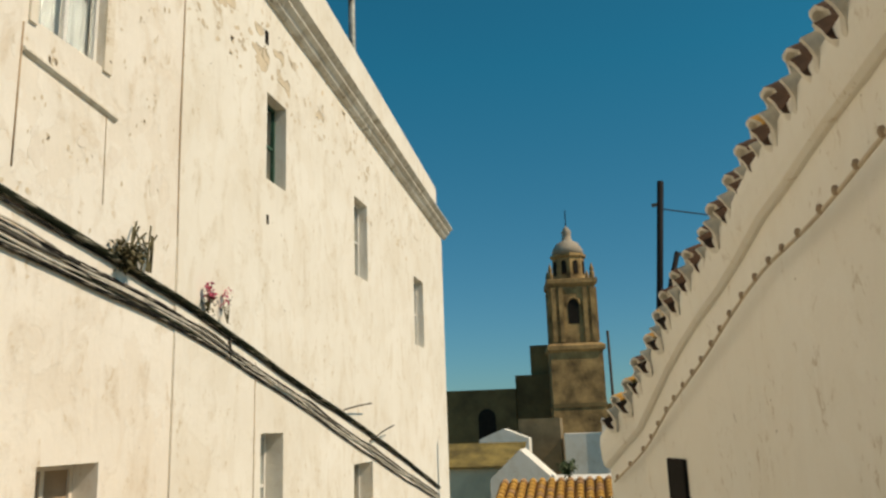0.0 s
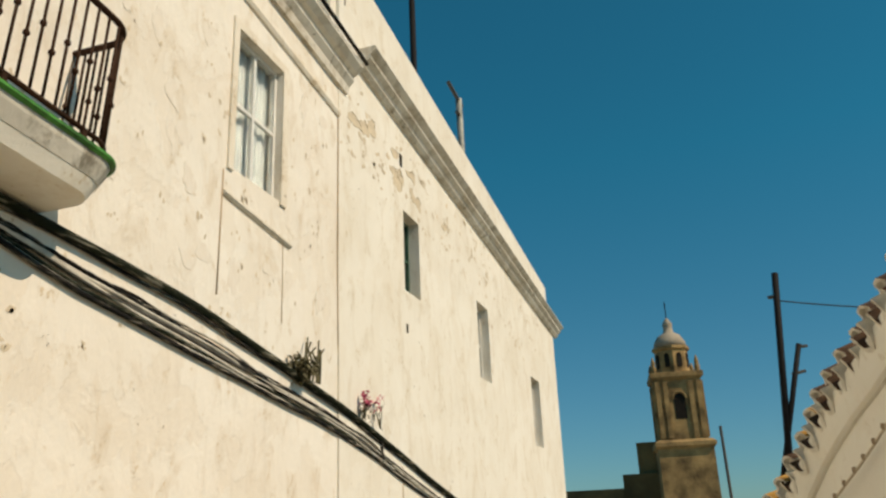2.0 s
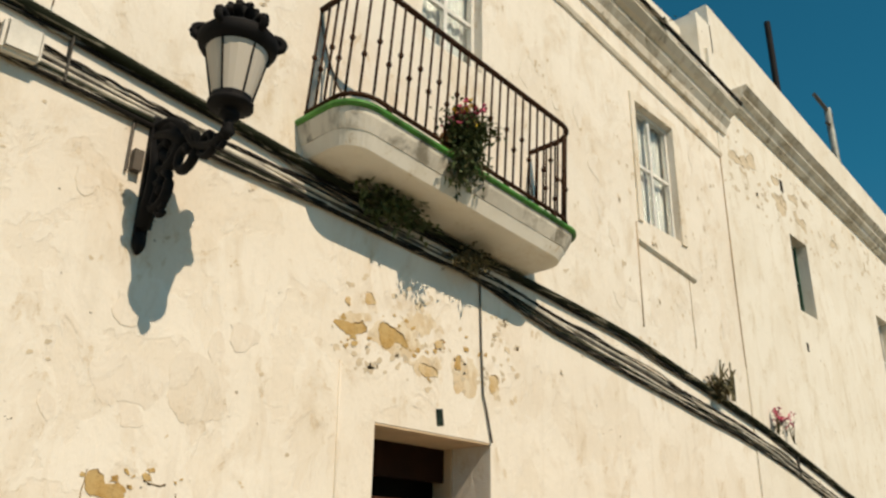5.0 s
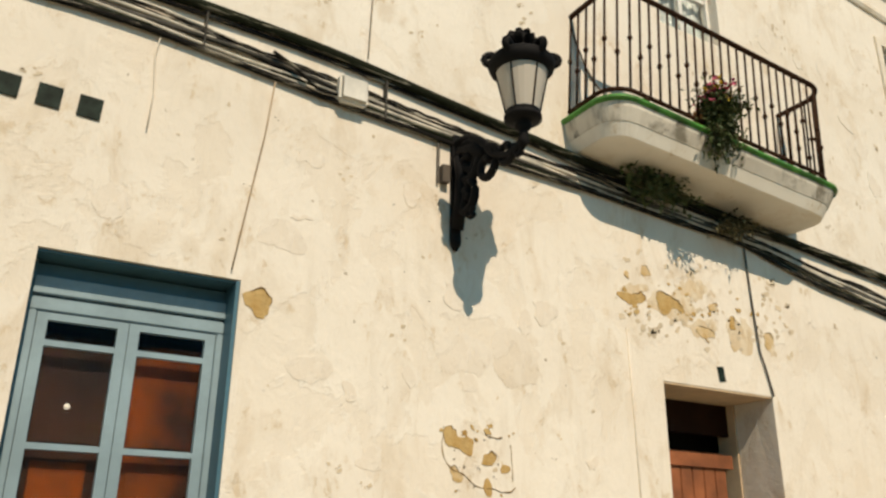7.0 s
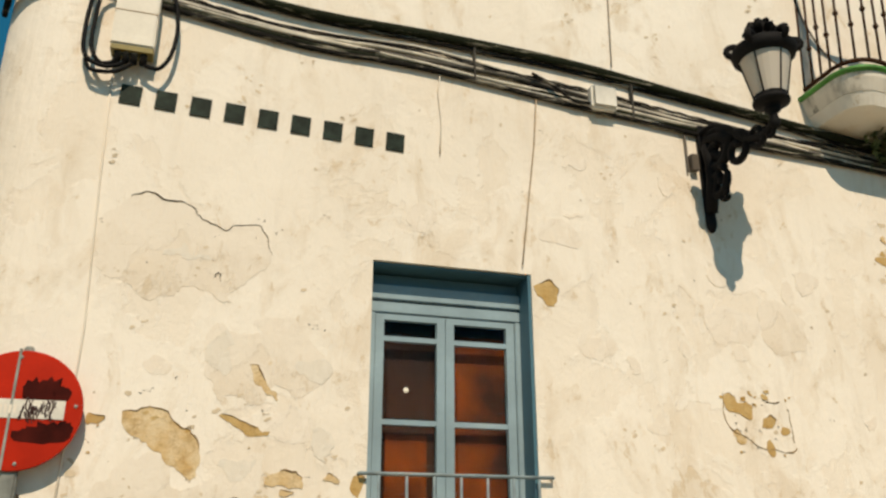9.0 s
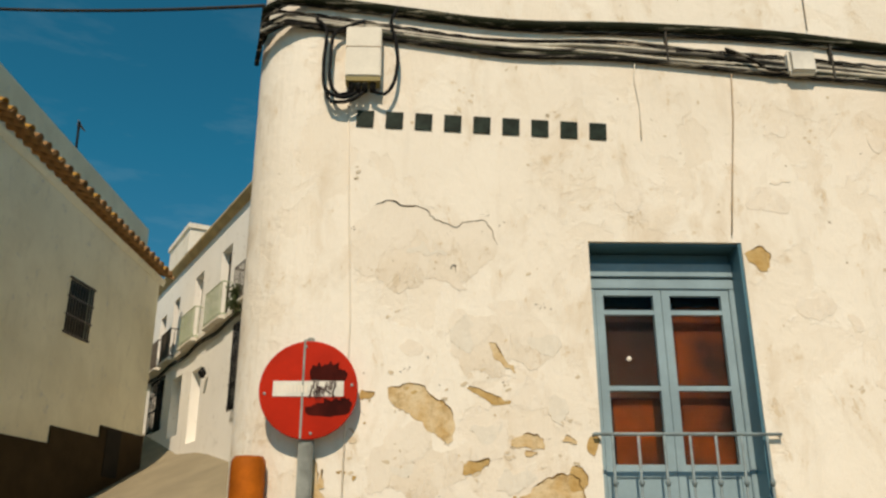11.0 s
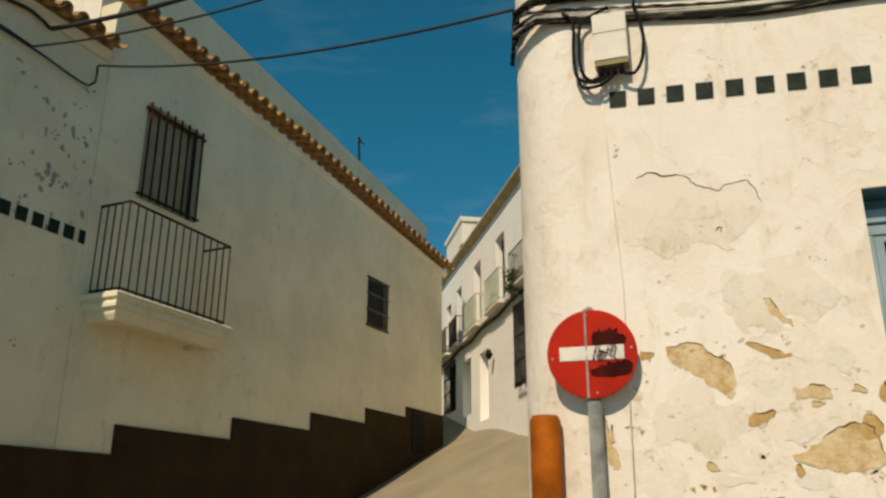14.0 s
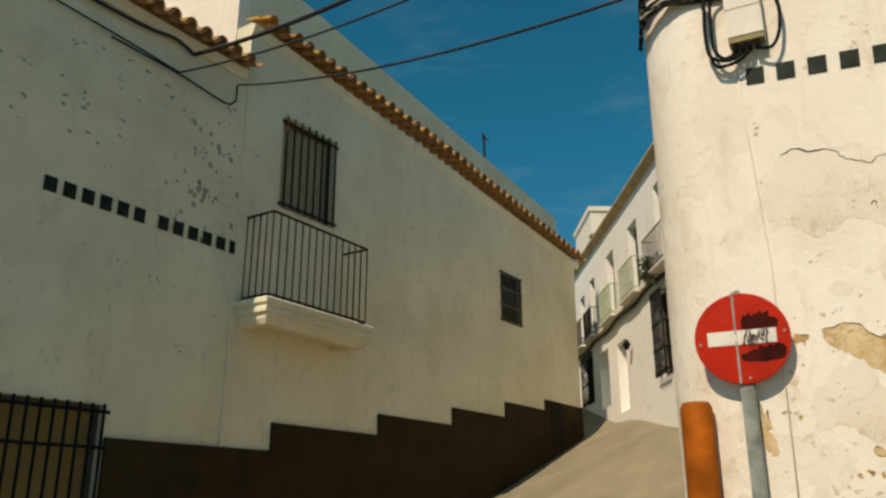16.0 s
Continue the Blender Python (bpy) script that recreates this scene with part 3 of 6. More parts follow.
# plaster joint between the houses and lines of old repairs
for nm, pts, r, mt, lab in (
        ("joint_groove", [(14.94, -0.012, 9.7), (14.92, -0.012, 7.5), (14.97, -0.012, 5.4), (14.96, -0.012, 1.5)], 0.009, LINTEL, "dark crack down the joint of two houses"),
        ("conduit", [(8.48, -0.02, 5.66), (8.5, -0.02, 5.0), (8.53, -0.02, 4.47), (8.58, -0.02, 4.33), (8.66, -0.02, 4.02)], 0.010, CABLE_GREY, "thin grey conduit down to the doorway"),
        ("hanging_wire", [(3.15, -0.03, 6.12), (3.1, -0.02, 5.5), (3.02, -0.02, 4.9), (2.95, -0.02, 4.36)], 0.006, LINTEL, "thin rusty wire hanging on the wall"),
        ("hanging_wire", [(2.26, -0.03, 6.25), (2.22, -0.02, 5.9), (2.25, -0.02, 5.6), (2.24, -0.02, 5.29)], 0.006, BUFF, "loose thread of wire on the wall"),
        ("hanging_wire", [(3.95, -0.02, 9.0), (3.95, -0.02, 7.2), (3.93, -0.02, 6.45)], 0.005, LINTEL, "thin rusty wire down the upper wall"),
        ("plaster_seam", [(-0.40, -0.006, 5.75), (-0.36, -0.006, 4.7), (-0.31, -0.006, 3.6), (-0.34, -0.006, 1.0)], 0.008, BUFF, "hairline vertical seam in the plaster"),
        ("door_groove", [(6.71, -0.006, 4.47), (6.73, -0.006, 3.5), (6.76, -0.006, 1.5)], 0.010, BUFF, "shallow groove edging the doorway surround"),
        ("plaster_seam", [(11.84, -0.006, 7.42), (11.83, -0.006, 5.9)], 0.010, LINTEL, "vertical groove below a window"),
        ("plaster_seam", [(13.28, -0.006, 7.0), (13.3, -0.006, 5.9)], 0.005, LINTEL, "vertical groove below a window"),
        ("plaster_seam", [(17.45, -0.02, 4.4), (17.43, -0.02, 2.0)], 0.008, LINTEL, "vertical groove in the plaster")):
    bm = bmesh.new()
    bm_tube(bm, pts, r, 6)
    tagged(finish(nm, bm, mt, smooth=True), lab, "groove" if "wire" not in nm and nm != "conduit" else "wire", kind="structure" if nm in ("joint_groove", "plaster_seam", "door_groove") else "")

CABLE_PALE = plain("pale dusty cable sheath", (0.58, 0.54, 0.46), 0.7, vary=0.4, scale=20)

# ---- bundles of cable along the facade ----
UPPER = [(-1.30, 0.42, 6.55), (-1.22, 0.10, 6.66), (-1.0, -0.07, 6.68), (0, -0.09, 6.58), (1.1, -0.09, 6.45), (2.3, -0.09, 6.44), (3.5, -0.09, 6.37), (5.2, -0.10, 6.19), (7, -0.10, 6.0), (9.4, -0.09, 5.82), (11.2, -0.09, 5.68), (13.7, -0.1, 5.28), (15.35, -0.1, 5.0), (18.5, -0.1, 4.30), (21, -0.1, 3.78), (23.6, -0.1, 3.24), (27.7, -0.1, 2.3), (31, -0.1, 1.5)]
LOWER = [(-1.36, 0.5, 6.3), (-1.25, 0.12, 6.40), (-1.0, -0.06, 6.43), (0, -0.07, 6.27), (1.1, -0.07, 6.12), (2, -0.07, 6.09), (3.9, -0.08, 5.93), (4.9, -0.08, 5.85), (6.2, -0.08, 5.77), (7.7, -0.08, 5.69), (8.5, -0.07, 5.64), (9.75, -0.07, 5.38), (11.7, -0.07, 5.11), (14.8, -0.08, 4.71), (18.5, -0.08, 3.95), (21.3, -0.08, 3.28), (25.5, -0.08, 2.3), (31, -0.08, 1.1)]


def resample(line, step):
    pts = [Vector(p) for p in line]
    out = []
    for a, b, c, d in zip([pts[0]] + pts[:-2], pts[:-1], pts[1:], pts[2:] + [pts[-1]]):
        n = max(1, int((c - b).length / step))
        for k in range(n):
            t = k / n
            out.append(0.5 * ((2 * b) + (c - a) * t + (2 * a - 5 * b + 4 * c - d) * t * t + (3 * b - a - 3 * c + d) * t ** 3))
    return out + [pts[-1]]


def cable(blend, lift, radius, mat, label, seed, wobble=0.02, u_to=99):
    rng = random.Random(seed)
    up, lo = resample(UPPER, 0.25), resample(LOWER, 0.25)
    n = min(len(up), len(lo))
    pts = []
    ph, ph2 = rng.uniform(0, 6), rng.uniform(0, 6)
    for k in range(n):
        p = up[int(k * (len(up) - 1) / (n - 1))] * (1 - blend) + lo[int(k * (len(lo) - 1) / (n - 1))] * blend
        w = wobble * (math.sin(k * 0.37 + ph) + 0.6 * math.sin(k * 0.83 + ph2))
        p = Vector((p.x, -radius - 0.006 if p.y < 0 else p.y, p.z)) + Vector((0, -abs(w) * 0.3, lift + w))
        if p.x < u_to:
            pts.append(p)
    bm = bmesh.new()
    bm_tube(bm, pts, radius, 7)
    tagged(finish("cable", bm, mat, smooth=True), label, "cable", "cables along the facade")


cable(0.0, 0.0, 0.043, CABLE_GREEN, "thick mossy black cable clipped along the wall", 1, 0.006)
cable(0.06, -0.03, 0.018, CABLE_BLACK, "dusty black cable below the thick one", 2, 0.012)
cable(0.05, 0.05, 0.011, CABLE_PALE, "pale dusty cable lying on the thick one", 14, 0.012)
cable(0.52, 0, 0.013, CABLE_PALE, "pale dusty cable in the bundle", 11, 0.03)
cable(0.60, 0, 0.020, CABLE_BLACK, "dusty black cable in the bundle", 5, 0.02, 15.2)
cable(0.66, 0, 0.020, CABLE_PALE, "pale dusty cable in the bundle", 12, 0.015)
cable(0.72, 0, 0.020, CABLE_GREY, "grey sheathed cable in the bundle", 4, 0.015)
cable(0.80, 0, 0.020, CABLE_PALE, "pale dusty cable in the bundle", 6, 0.02)
cable(0.88, 0, 0.020, CABLE_GREEN, "mossy black cable in the bundle", 7, 0.010, 17.5)
cable(0.95, 0, 0.016, CABLE_PALE, "pale dusty cable in the bundle", 13, 0.015)
cable(1.0, 0, 0.024, CABLE_BLACK, "dusty black cable at the foot of the bundle", 9, 0.008)
cable(0.64, 0, 0.014, CABLE_BLACK, "thin loose black cable in the bundle", 10, 0.05, 20.5)


def twisted(blend, radius, coil, pitch, mat, label, seed):
    """Two strands wound round each other along the bundle."""
    up, lo = resample(UPPER, 0.05), resample(LOWER, 0.05)
    n = min(len(up), len(lo))
    ob = base("twisted_cable", Matrix.Identity(4), label, "cable", "cables along the facade")
    mids = []
    for k in range(n):
        p = up[int(k * (len(up) - 1) / (n - 1))] * (1 - blend) + lo[int(k * (len(lo) - 1) / (n - 1))] * blend
        mids.append(Vector((p.x, -0.03 if p.y < 0 else p.y, p.z + 0.012 * math.sin(k * 0.06 + seed))))
    for side in (0, math.pi):
        bm = bmesh.new()
        bm_tube(bm, [p + Vector((0, coil * math.cos(k * 0.05 / pitch * 6.283 + side), coil * math.sin(k * 0.05 / pitch * 6.283 + side))) for k, p in enumerate(mids)], radius, 5)
        part("strand", bm, mat if side == 0 else CABLE_GREY, ob, smooth=True)


twisted(0.56, 0.011, 0.011, 0.42, CABLE_BLACK, "twisted pair of dusty cables in the bundle", 1)
def height_at(line, u):
    for a, c in zip(line, line[1:]):
        if a[0] <= u <= c[0]:
            return a[2] + (c[2] - a[2]) * (u - a[0]) / (c[0] - a[0])
    return line[-1][2]


for u in (2.55, 4.1, 16.5):
    z1, z0 = height_at(UPPER, u) + 0.03, height_at(LOWER, u) - 0.04
    bm = bmesh.new()
    bm_box(bm, u - 0.008, u + 0.008, -0.066, -0.004, z0 + 0.04, z1 - 0.02)
    tagged(finish("cable_clip", bm, CABLE_GREY, bevel=0.004), "narrow grey strap round the cables", "cable clip", "straps on the cables")

for u, z, run_u, rise in ((21.6, 3.72, 1.5, 0.16), (23.4, 3.05, 1.6, 0.35)):
    bm = bmesh.new()
    bm_tube(bm, [(u, -0.1, z), (u + run_u * 0.5, -0.18, z + rise * 0.6), (u + run_u, -0.24, z + rise)], 0.016, 5)
    tagged(finish("loose_wire", bm, CABLE_BLACK), "stiff loose end of wire standing off the cables", "wire")

# service box with its looping cables
sbox = base("service_box", pose(-0.265, -0.02, 5.77), "ivory plastic service box fixed below the cables", "service box")
box_part("housing", -0.16, 0.16, -0.14, 0.015, 0.03, 0.55, PLASTIC, sbox, bevel=0.012)
box_part("cover_seam", -0.162, 0.162, -0.143, -0.137, 0.33, 0.338, LINTEL, sbox)
box_part("base_strip", -0.155, 0.155, -0.13, 0.0, -0.015, 0.028, plain("yellow-brown strip", (0.2, 0.16, 0.04), 0.6), sbox)
for k, dx in enumerate((-0.1, -0.04, 0.02, 0.09)):
    bm = bmesh.new()
    bm_lathe(bm, [(0.026, -0.1), (0.03, -0.02), (0.03, 0.0)], 10, (dx, -0.08, 0))
    part("cable_gland", bm, CABLE_BLACK, sbox, smooth=True)
for pts in ([(-0.1, -0.08, -0.09), (-0.2, -0.09, -0.14), (-0.29, -0.08, -0.02), (-0.30, -0.07, 0.25), (-0.28, -0.07, 0.5), (-0.18, -0.07, 0.58), (0.0, -0.06, 0.66)],
            [(0.09, -0.08, -0.09), (0.2, -0.1, -0.13), (0.28, -0.09, 0.0), (0.31, -0.08, 0.25), (0.28, -0.07, 0.5), (0.24, -0.07, 0.64), (0.3, -0.07, 0.8)],
            [(-0.04, -0.08, -0.09), (-0.16, -0.1, -0.17), (-0.33, -0.08, -0.08), (-0.36, -0.07, 0.2), (-0.35, -0.07, 0.55), (-0.45, -0.05, 0.68)],
            [(0.02, -0.08, -0.09), (-0.1, -0.1, -0.2), (-0.28, -0.08, -0.2), (-0.32, -0.05, -0.1)]):
    bm = bmesh.new()
    bm_tube(bm, resample(pts, 0.05), 0.017, 7)
    part("loop_cable", bm, IRON_BLACK, sbox, smooth=True)
jb = base("junction_box", pose(3.78, -0.03, 5.93), "small white junction box hanging under the cables", "junction box")
box_part("housing", -0.13, 0.13, -0.09, 0.02, 0.0, 0.24, SIGN_WHITE, jb, bevel=0.02)
box_part("lid", -0.11, 0.11, -0.105, -0.092, 0.02, 0.22, SIGN_WHITE, jb, bevel=0.008)
bm = bmesh.new()
bm_tube(bm, resample([(-0.12, -0.04, 0.06), (-0.3, -0.05, 0.05), (-0.5, -0.06, 0.17), (-0.7, -0.06, 0.26)], 0.06), 0.014, 7)
part("lead", bm, CABLE_BLACK, jb, smooth=True)

# ---- wall lantern on a scrolled bracket ----
lamp = base("wall_lantern", pose(4.81, 0, 0), "black cast-iron street lantern on a scrolled wall bracket", "street lamp")
YL = -1.03
bm = bmesh.new()
bm_box(bm, -0.045, 0.045, -0.05, 0.0, 4.95, 5.95)
bm_lathe(bm, [(0.02, 4.86), (0.05, 4.92), (0.05, 4.99), (0.03, 5.02)], 10, (0, -0.03, 0))
part("back_plate", bm, IRON_BLACK, lamp, bevel=0.006)
def iron_line(name, pts, r, taper=None):
    bm = bmesh.new()
    p = resample([(0, y, z) for y, z in pts], 0.03)
    bm_tube(bm, p, r, 8)
    part(name, bm, IRON_BLACK, lamp, smooth=True)
iron_line("arm", [(-0.02, 5.86), (-0.22, 5.84), (-0.45, 5.70), (-0.62, 5.52), (-0.84, 5.42), (-1.02, 5.45), (-1.03, 5.52)], 0.035)
iron_line("brace", [(-0.03, 5.05), (-0.15, 5.2), (-0.25, 5.42), (-0.40, 5.62), (-0.6, 5.6), (-0.72, 5.45)], 0.032)
def scroll(cy, cz, r0, turns, start, r=0.022):
    pts = []
    for k in range(int(turns * 14) + 1):
        a = start + k / 14 * 2 * math.pi
        rr = r0 * (1 - 0.75 * k / (turns * 14))
        pts.append((0, cy + rr * math.cos(a), cz + rr * math.sin(a)))
    bm = bmesh.new()
    bm_tube(bm, pts, r, 7)
    part("scroll", bm, IRON_BLACK, lamp, smooth=True)
scroll(-0.24, 5.58, 0.24, 1.4, 0.0, 0.042)
scroll(-0.20, 5.28, 0.16, 1.3, 2.0, 0.038)
scroll(-0.52, 5.46, 0.17, 1.3, 1.0, 0.036)
scroll(-0.80, 5.46, 0.12, 1.3, 3.0, 0.028)
scroll(-0.28, 5.16, 0.08, 1.2, 4.0, 0.024)
scroll(-0.96, 5.40, 0.07, 1.1, 0.5, 0.022)
bm = bmesh.new()
for (a, z0), (c, z1) in (((-0.05, 5.45), (-0.22, 5.66)), ((-0.06, 5.6), (-0.3, 5.5)), ((-0.05, 5.2), (-0.2, 5.36))):
    bm_tube(bm, [(0.012, a, z0), (0.012, (a + c) / 2, (z0 + z1) / 2 + 0.03), (0.012, c, z1)], 0.045, 8)
bm_tube(bm, [(0.0, -0.05, 5.05), (0.0, -0.12, 5.3), (0.0, -0.14, 5.5), (0.0, -0.1, 5.7)], 0.06, 8)
bm_tube(bm, [(0.0, -0.1, 5.76), (0.0, -0.3, 5.70), (0.0, -0.5, 5.58)], 0.05, 8)
part("leaf_casting", bm, IRON_BLACK, lamp, smooth=True)
bm = bmesh.new()
bm_lathe(bm, [(0.02, 5.40), (0.05, 5.45), (0.03, 5.5), (0.03, 5.53), (0.065, 5.56), (0.07, 5.585), (0.04, 5.6), (0.09, 5.62), (0.15, 5.63), (0.15, 5.66), (0.10, 5.67)], 16, (0, YL, 0))
part("socket", bm, IRON_BLACK, lamp, smooth=True)
HEX = [math.pi / 6 + math.pi / 3 * k for k in range(6)]
def hexpt(r, a, z):
    return Vector((0.96 * r * math.cos(a), YL + 0.96 * r * math.sin(a), z))
for k, a in enumerate(HEX):
    bm = bmesh.new()
    rows = [[bm.verts.new(hexpt(r, a + math.pi / 3 * q / 4, z)) for q in range(5)] for r, z in ((0.125, 5.66), (0.215, 6.05), (0.208, 6.05), (0.118, 5.66))]
    for r0, r1 in zip(rows, rows[1:] + rows[:1]):
        for q in range(4):
            bm.faces.new((r0[q], r0[q + 1], r1[q + 1], r1[q]))
    for q in (0, 4):
        bm.faces.new([r[q] for r in rows])
    part("pane", bm, OPAL, lamp, "milky glass lantern pane", smooth=False)
    bm = bmesh.new()
    bm_tube(bm, [hexpt(0.128, a, 5.64), hexpt(0.219, a, 6.06)], 0.0075, 6)
    part("glazing_bar", bm, IRON_BLACK, lamp)
bm = bmesh.new()
bm_lathe(bm, [(0.10, 5.63), (0.14, 5.65), (0.14, 5.70), (0.118, 5.71), (0.118, 5.65), (0.10, 5.64)], 12, (0, YL, 0))
part("lower_ring", bm, IRON_BLACK, lamp)
bm = bmesh.new()
bm_lathe(bm, [(0.20, 6.04), (0.255, 6.07), (0.275, 6.13), (0.245, 6.17), (0.18, 6.20), (0.14, 6.24), (0.10, 6.26), (0.085, 6.30), (0.10, 6.33), (0.06, 6.34)], 18, (0, YL, 0))
part("canopy", bm, IRON_BLACK, lamp, smooth=True)
for k in range(6):
    a = HEX[k]
    bm = bmesh.new()
    c = hexpt(0.25, a, 6.17)
    pts = [c + Vector((0.06 * math.cos(t) * math.cos(a), 0.06 * math.cos(t) * math.sin(a), 0.045 * math.sin(t))) for t in (2 * math.pi * j / 12 for j in range(12))]
    bm_tube(bm, pts, 0.030, 7, closed=True)
    part("canopy_scroll", bm, IRON_BLACK, lamp, smooth=True)
bm = bmesh.new()
for k in range(8):
    a = math.pi / 4 * k
    bm_tube(bm, [(0.07 * math.cos(a), YL + 0.07 * math.sin(a), 6.29), (0.12 * math.cos(a), YL + 0.12 * math.sin(a), 6.34), (0.085 * math.cos(a), YL + 0.085 * math.sin(a), 6.39)], 0.036, 6)
bm_lathe(bm, [(0.085, 6.26), (0.10, 6.33), (0.09, 6.40), (0.03, 6.43)], 12, (0, YL, 0))
part("crown", bm, IRON_BLACK, lamp, smooth=True)
bm = bmesh.new()
bm_tube(bm, [(-0.17, -0.02, 5.95), (-0.175, -0.02, 5.45)], 0.012, 6)
bm_box(bm, -0.15, -0.08, -0.07, 0.0, 5.46, 5.62)
part("fuse_holder", bm, IRON_GREY, lamp, "small grey fuse holder beside the bracket")

# ---- balcony ----
balcony = base("balcony", pose(7.72, 0, 6.28, 0, 4.2, 0), "white plaster balcony with green edge and rusty railing", "balcony")
HW, DP, RC = 1.66, 0.72, 0.30


def balcony_outline(grow, back=0.0, n=8):
    w, dep, r = HW + grow, DP + grow, RC + grow * 0.5
    pts = [(-w, back)]
    for k in range(n + 1):
        a = math.pi + math.pi / 2 * k / n
        pts.append((-w + r + r * math.cos(a), -dep + r + r * math.sin(a)))
    for k in range(n + 1):
        a = 1.5 * math.pi + math.pi / 2 * k / n
        pts.append((w - r + r * math.cos(a), -dep + r + r * math.sin(a)))
    return pts + [(w, back)]


def slab(name, levels, mat, label=""):
    bm = bmesh.new()
    rings = [[bm.verts.new((x, y, z)) for x, y in balcony_outline(g)] for g, z in levels]
    m = len(rings[0])
    for a, c in zip(rings, rings[1:]):
        for k in range(m):
            bm.faces.new((a[k], a[(k + 1) % m], c[(k + 1) % m], c[k]))
    bm.faces.new(rings[0][::-1])
    bm.faces.new(rings[-1])
    return part(name, bm, mat, balcony, label, smooth=False)


slab("soffit", [(-0.16, -0.27), (-0.12, -0.262), (-0.065, -0.141)], WHITE, "clean whitewashed underside")
slab("slab", [(-0.06, -0.14), (-0.01, -0.02), (0.0, 0.03)], WHITE_STAIN, "whitewashed plaster slab with grey stains")
slab("green_edge", [(0.01, 0.031), (0.035, 0.05), (0.035, 0.075), (0.01, 0.095)], GREEN, "bright green painted rim")
slab("floor", [(-0.01, 0.096), (-0.02, 0.11)], TILE)
for nm, z, r in (("bottom_rail", 0.20, 0.022), ("top_rail", 1.36, 0.030)):
    bm = bmesh.new()
    bm_tube(bm, [(x, y, z) for x, y in balcony_outline(-0.06)], r, 8)
    part(nm, bm, IRON, balcony, smooth=True)
line = [Vector((x, y, 0)) for x, y in balcony_outline(-0.06)]
run = [0.0]
for a, c in zip(line, line[1:]):
    run.append(run[-1] + (c - a).length)
def along(s):
    for k in range(len(line) - 1):
        if s <= run[k + 1]:
            return line[k].lerp(line[k + 1], (s - run[k]) / max(1e-6, run[k + 1] - run[k]))
    return line[-1]
NB = 34
for k in range(NB + 1):
    p = along(run[-1] * k / NB)
    bm = bmesh.new()
    bm_tube(bm, [(0, 0, 0.20), (0, 0, 1.35)], 0.0125, 6)
    knob = 0.62 if k % 2 else 0.80
    bm_lathe(bm, [(0.013, knob - 0.03), (0.026, knob - 0.012), (0.026, knob + 0.012), (0.013, knob + 0.03)], 8)
    ob = part("baluster", bm, IRON, balcony, smooth=True)
    ob.location = (p.x, p.y, 0)
for sx in (-HW + 0.06, HW - 0.06):
    bm = bmesh.new()
    bm_tube(bm, resample([(sx, 0.0, 1.30), (sx * 0.97, -0.05, 1.0), (sx * 0.93, -0.2, 0.55), (sx * 0.93, -0.42, 0.22)], 0.08), 0.011, 6)
    part("stay", bm, IRON_GREY, balcony, smooth=True)
for x in (-1.2, -0.4, 0.4, 1.2):
    bm = bmesh.new()
    bm_lathe(bm, [(0.05, 0.11), (0.03, 0.15), (0.03, 0.2)], 8, (x, -DP + 0.06, 0))
    part("rail_foot", bm, IRON, balcony)

# ---- plants ----


def leaf_mesh(bm, p, d, length, width, rng, droop=0.3):
    d = d.normalized()
    side = d.cross(Vector((0, 0, 1)))
    if side.length < 0.1:
        side = Vector((1, 0, 0))
    side.normalize()
    mid = p + d * length * 0.5 + Vector((0, 0, 0.05 * length))
    tip = p + d * length + Vector((0, 0, -droop * length))
    vs = [bm.verts.new(v) for v in (p, mid + side * width, tip, mid - side * width, mid + Vector((0, 0, width * 0.5)))]
    for f in ((0, 1, 4), (1, 2, 4), (2, 3, 4), (3, 0, 4)):
        bm.faces.new([vs[i] for i in f])


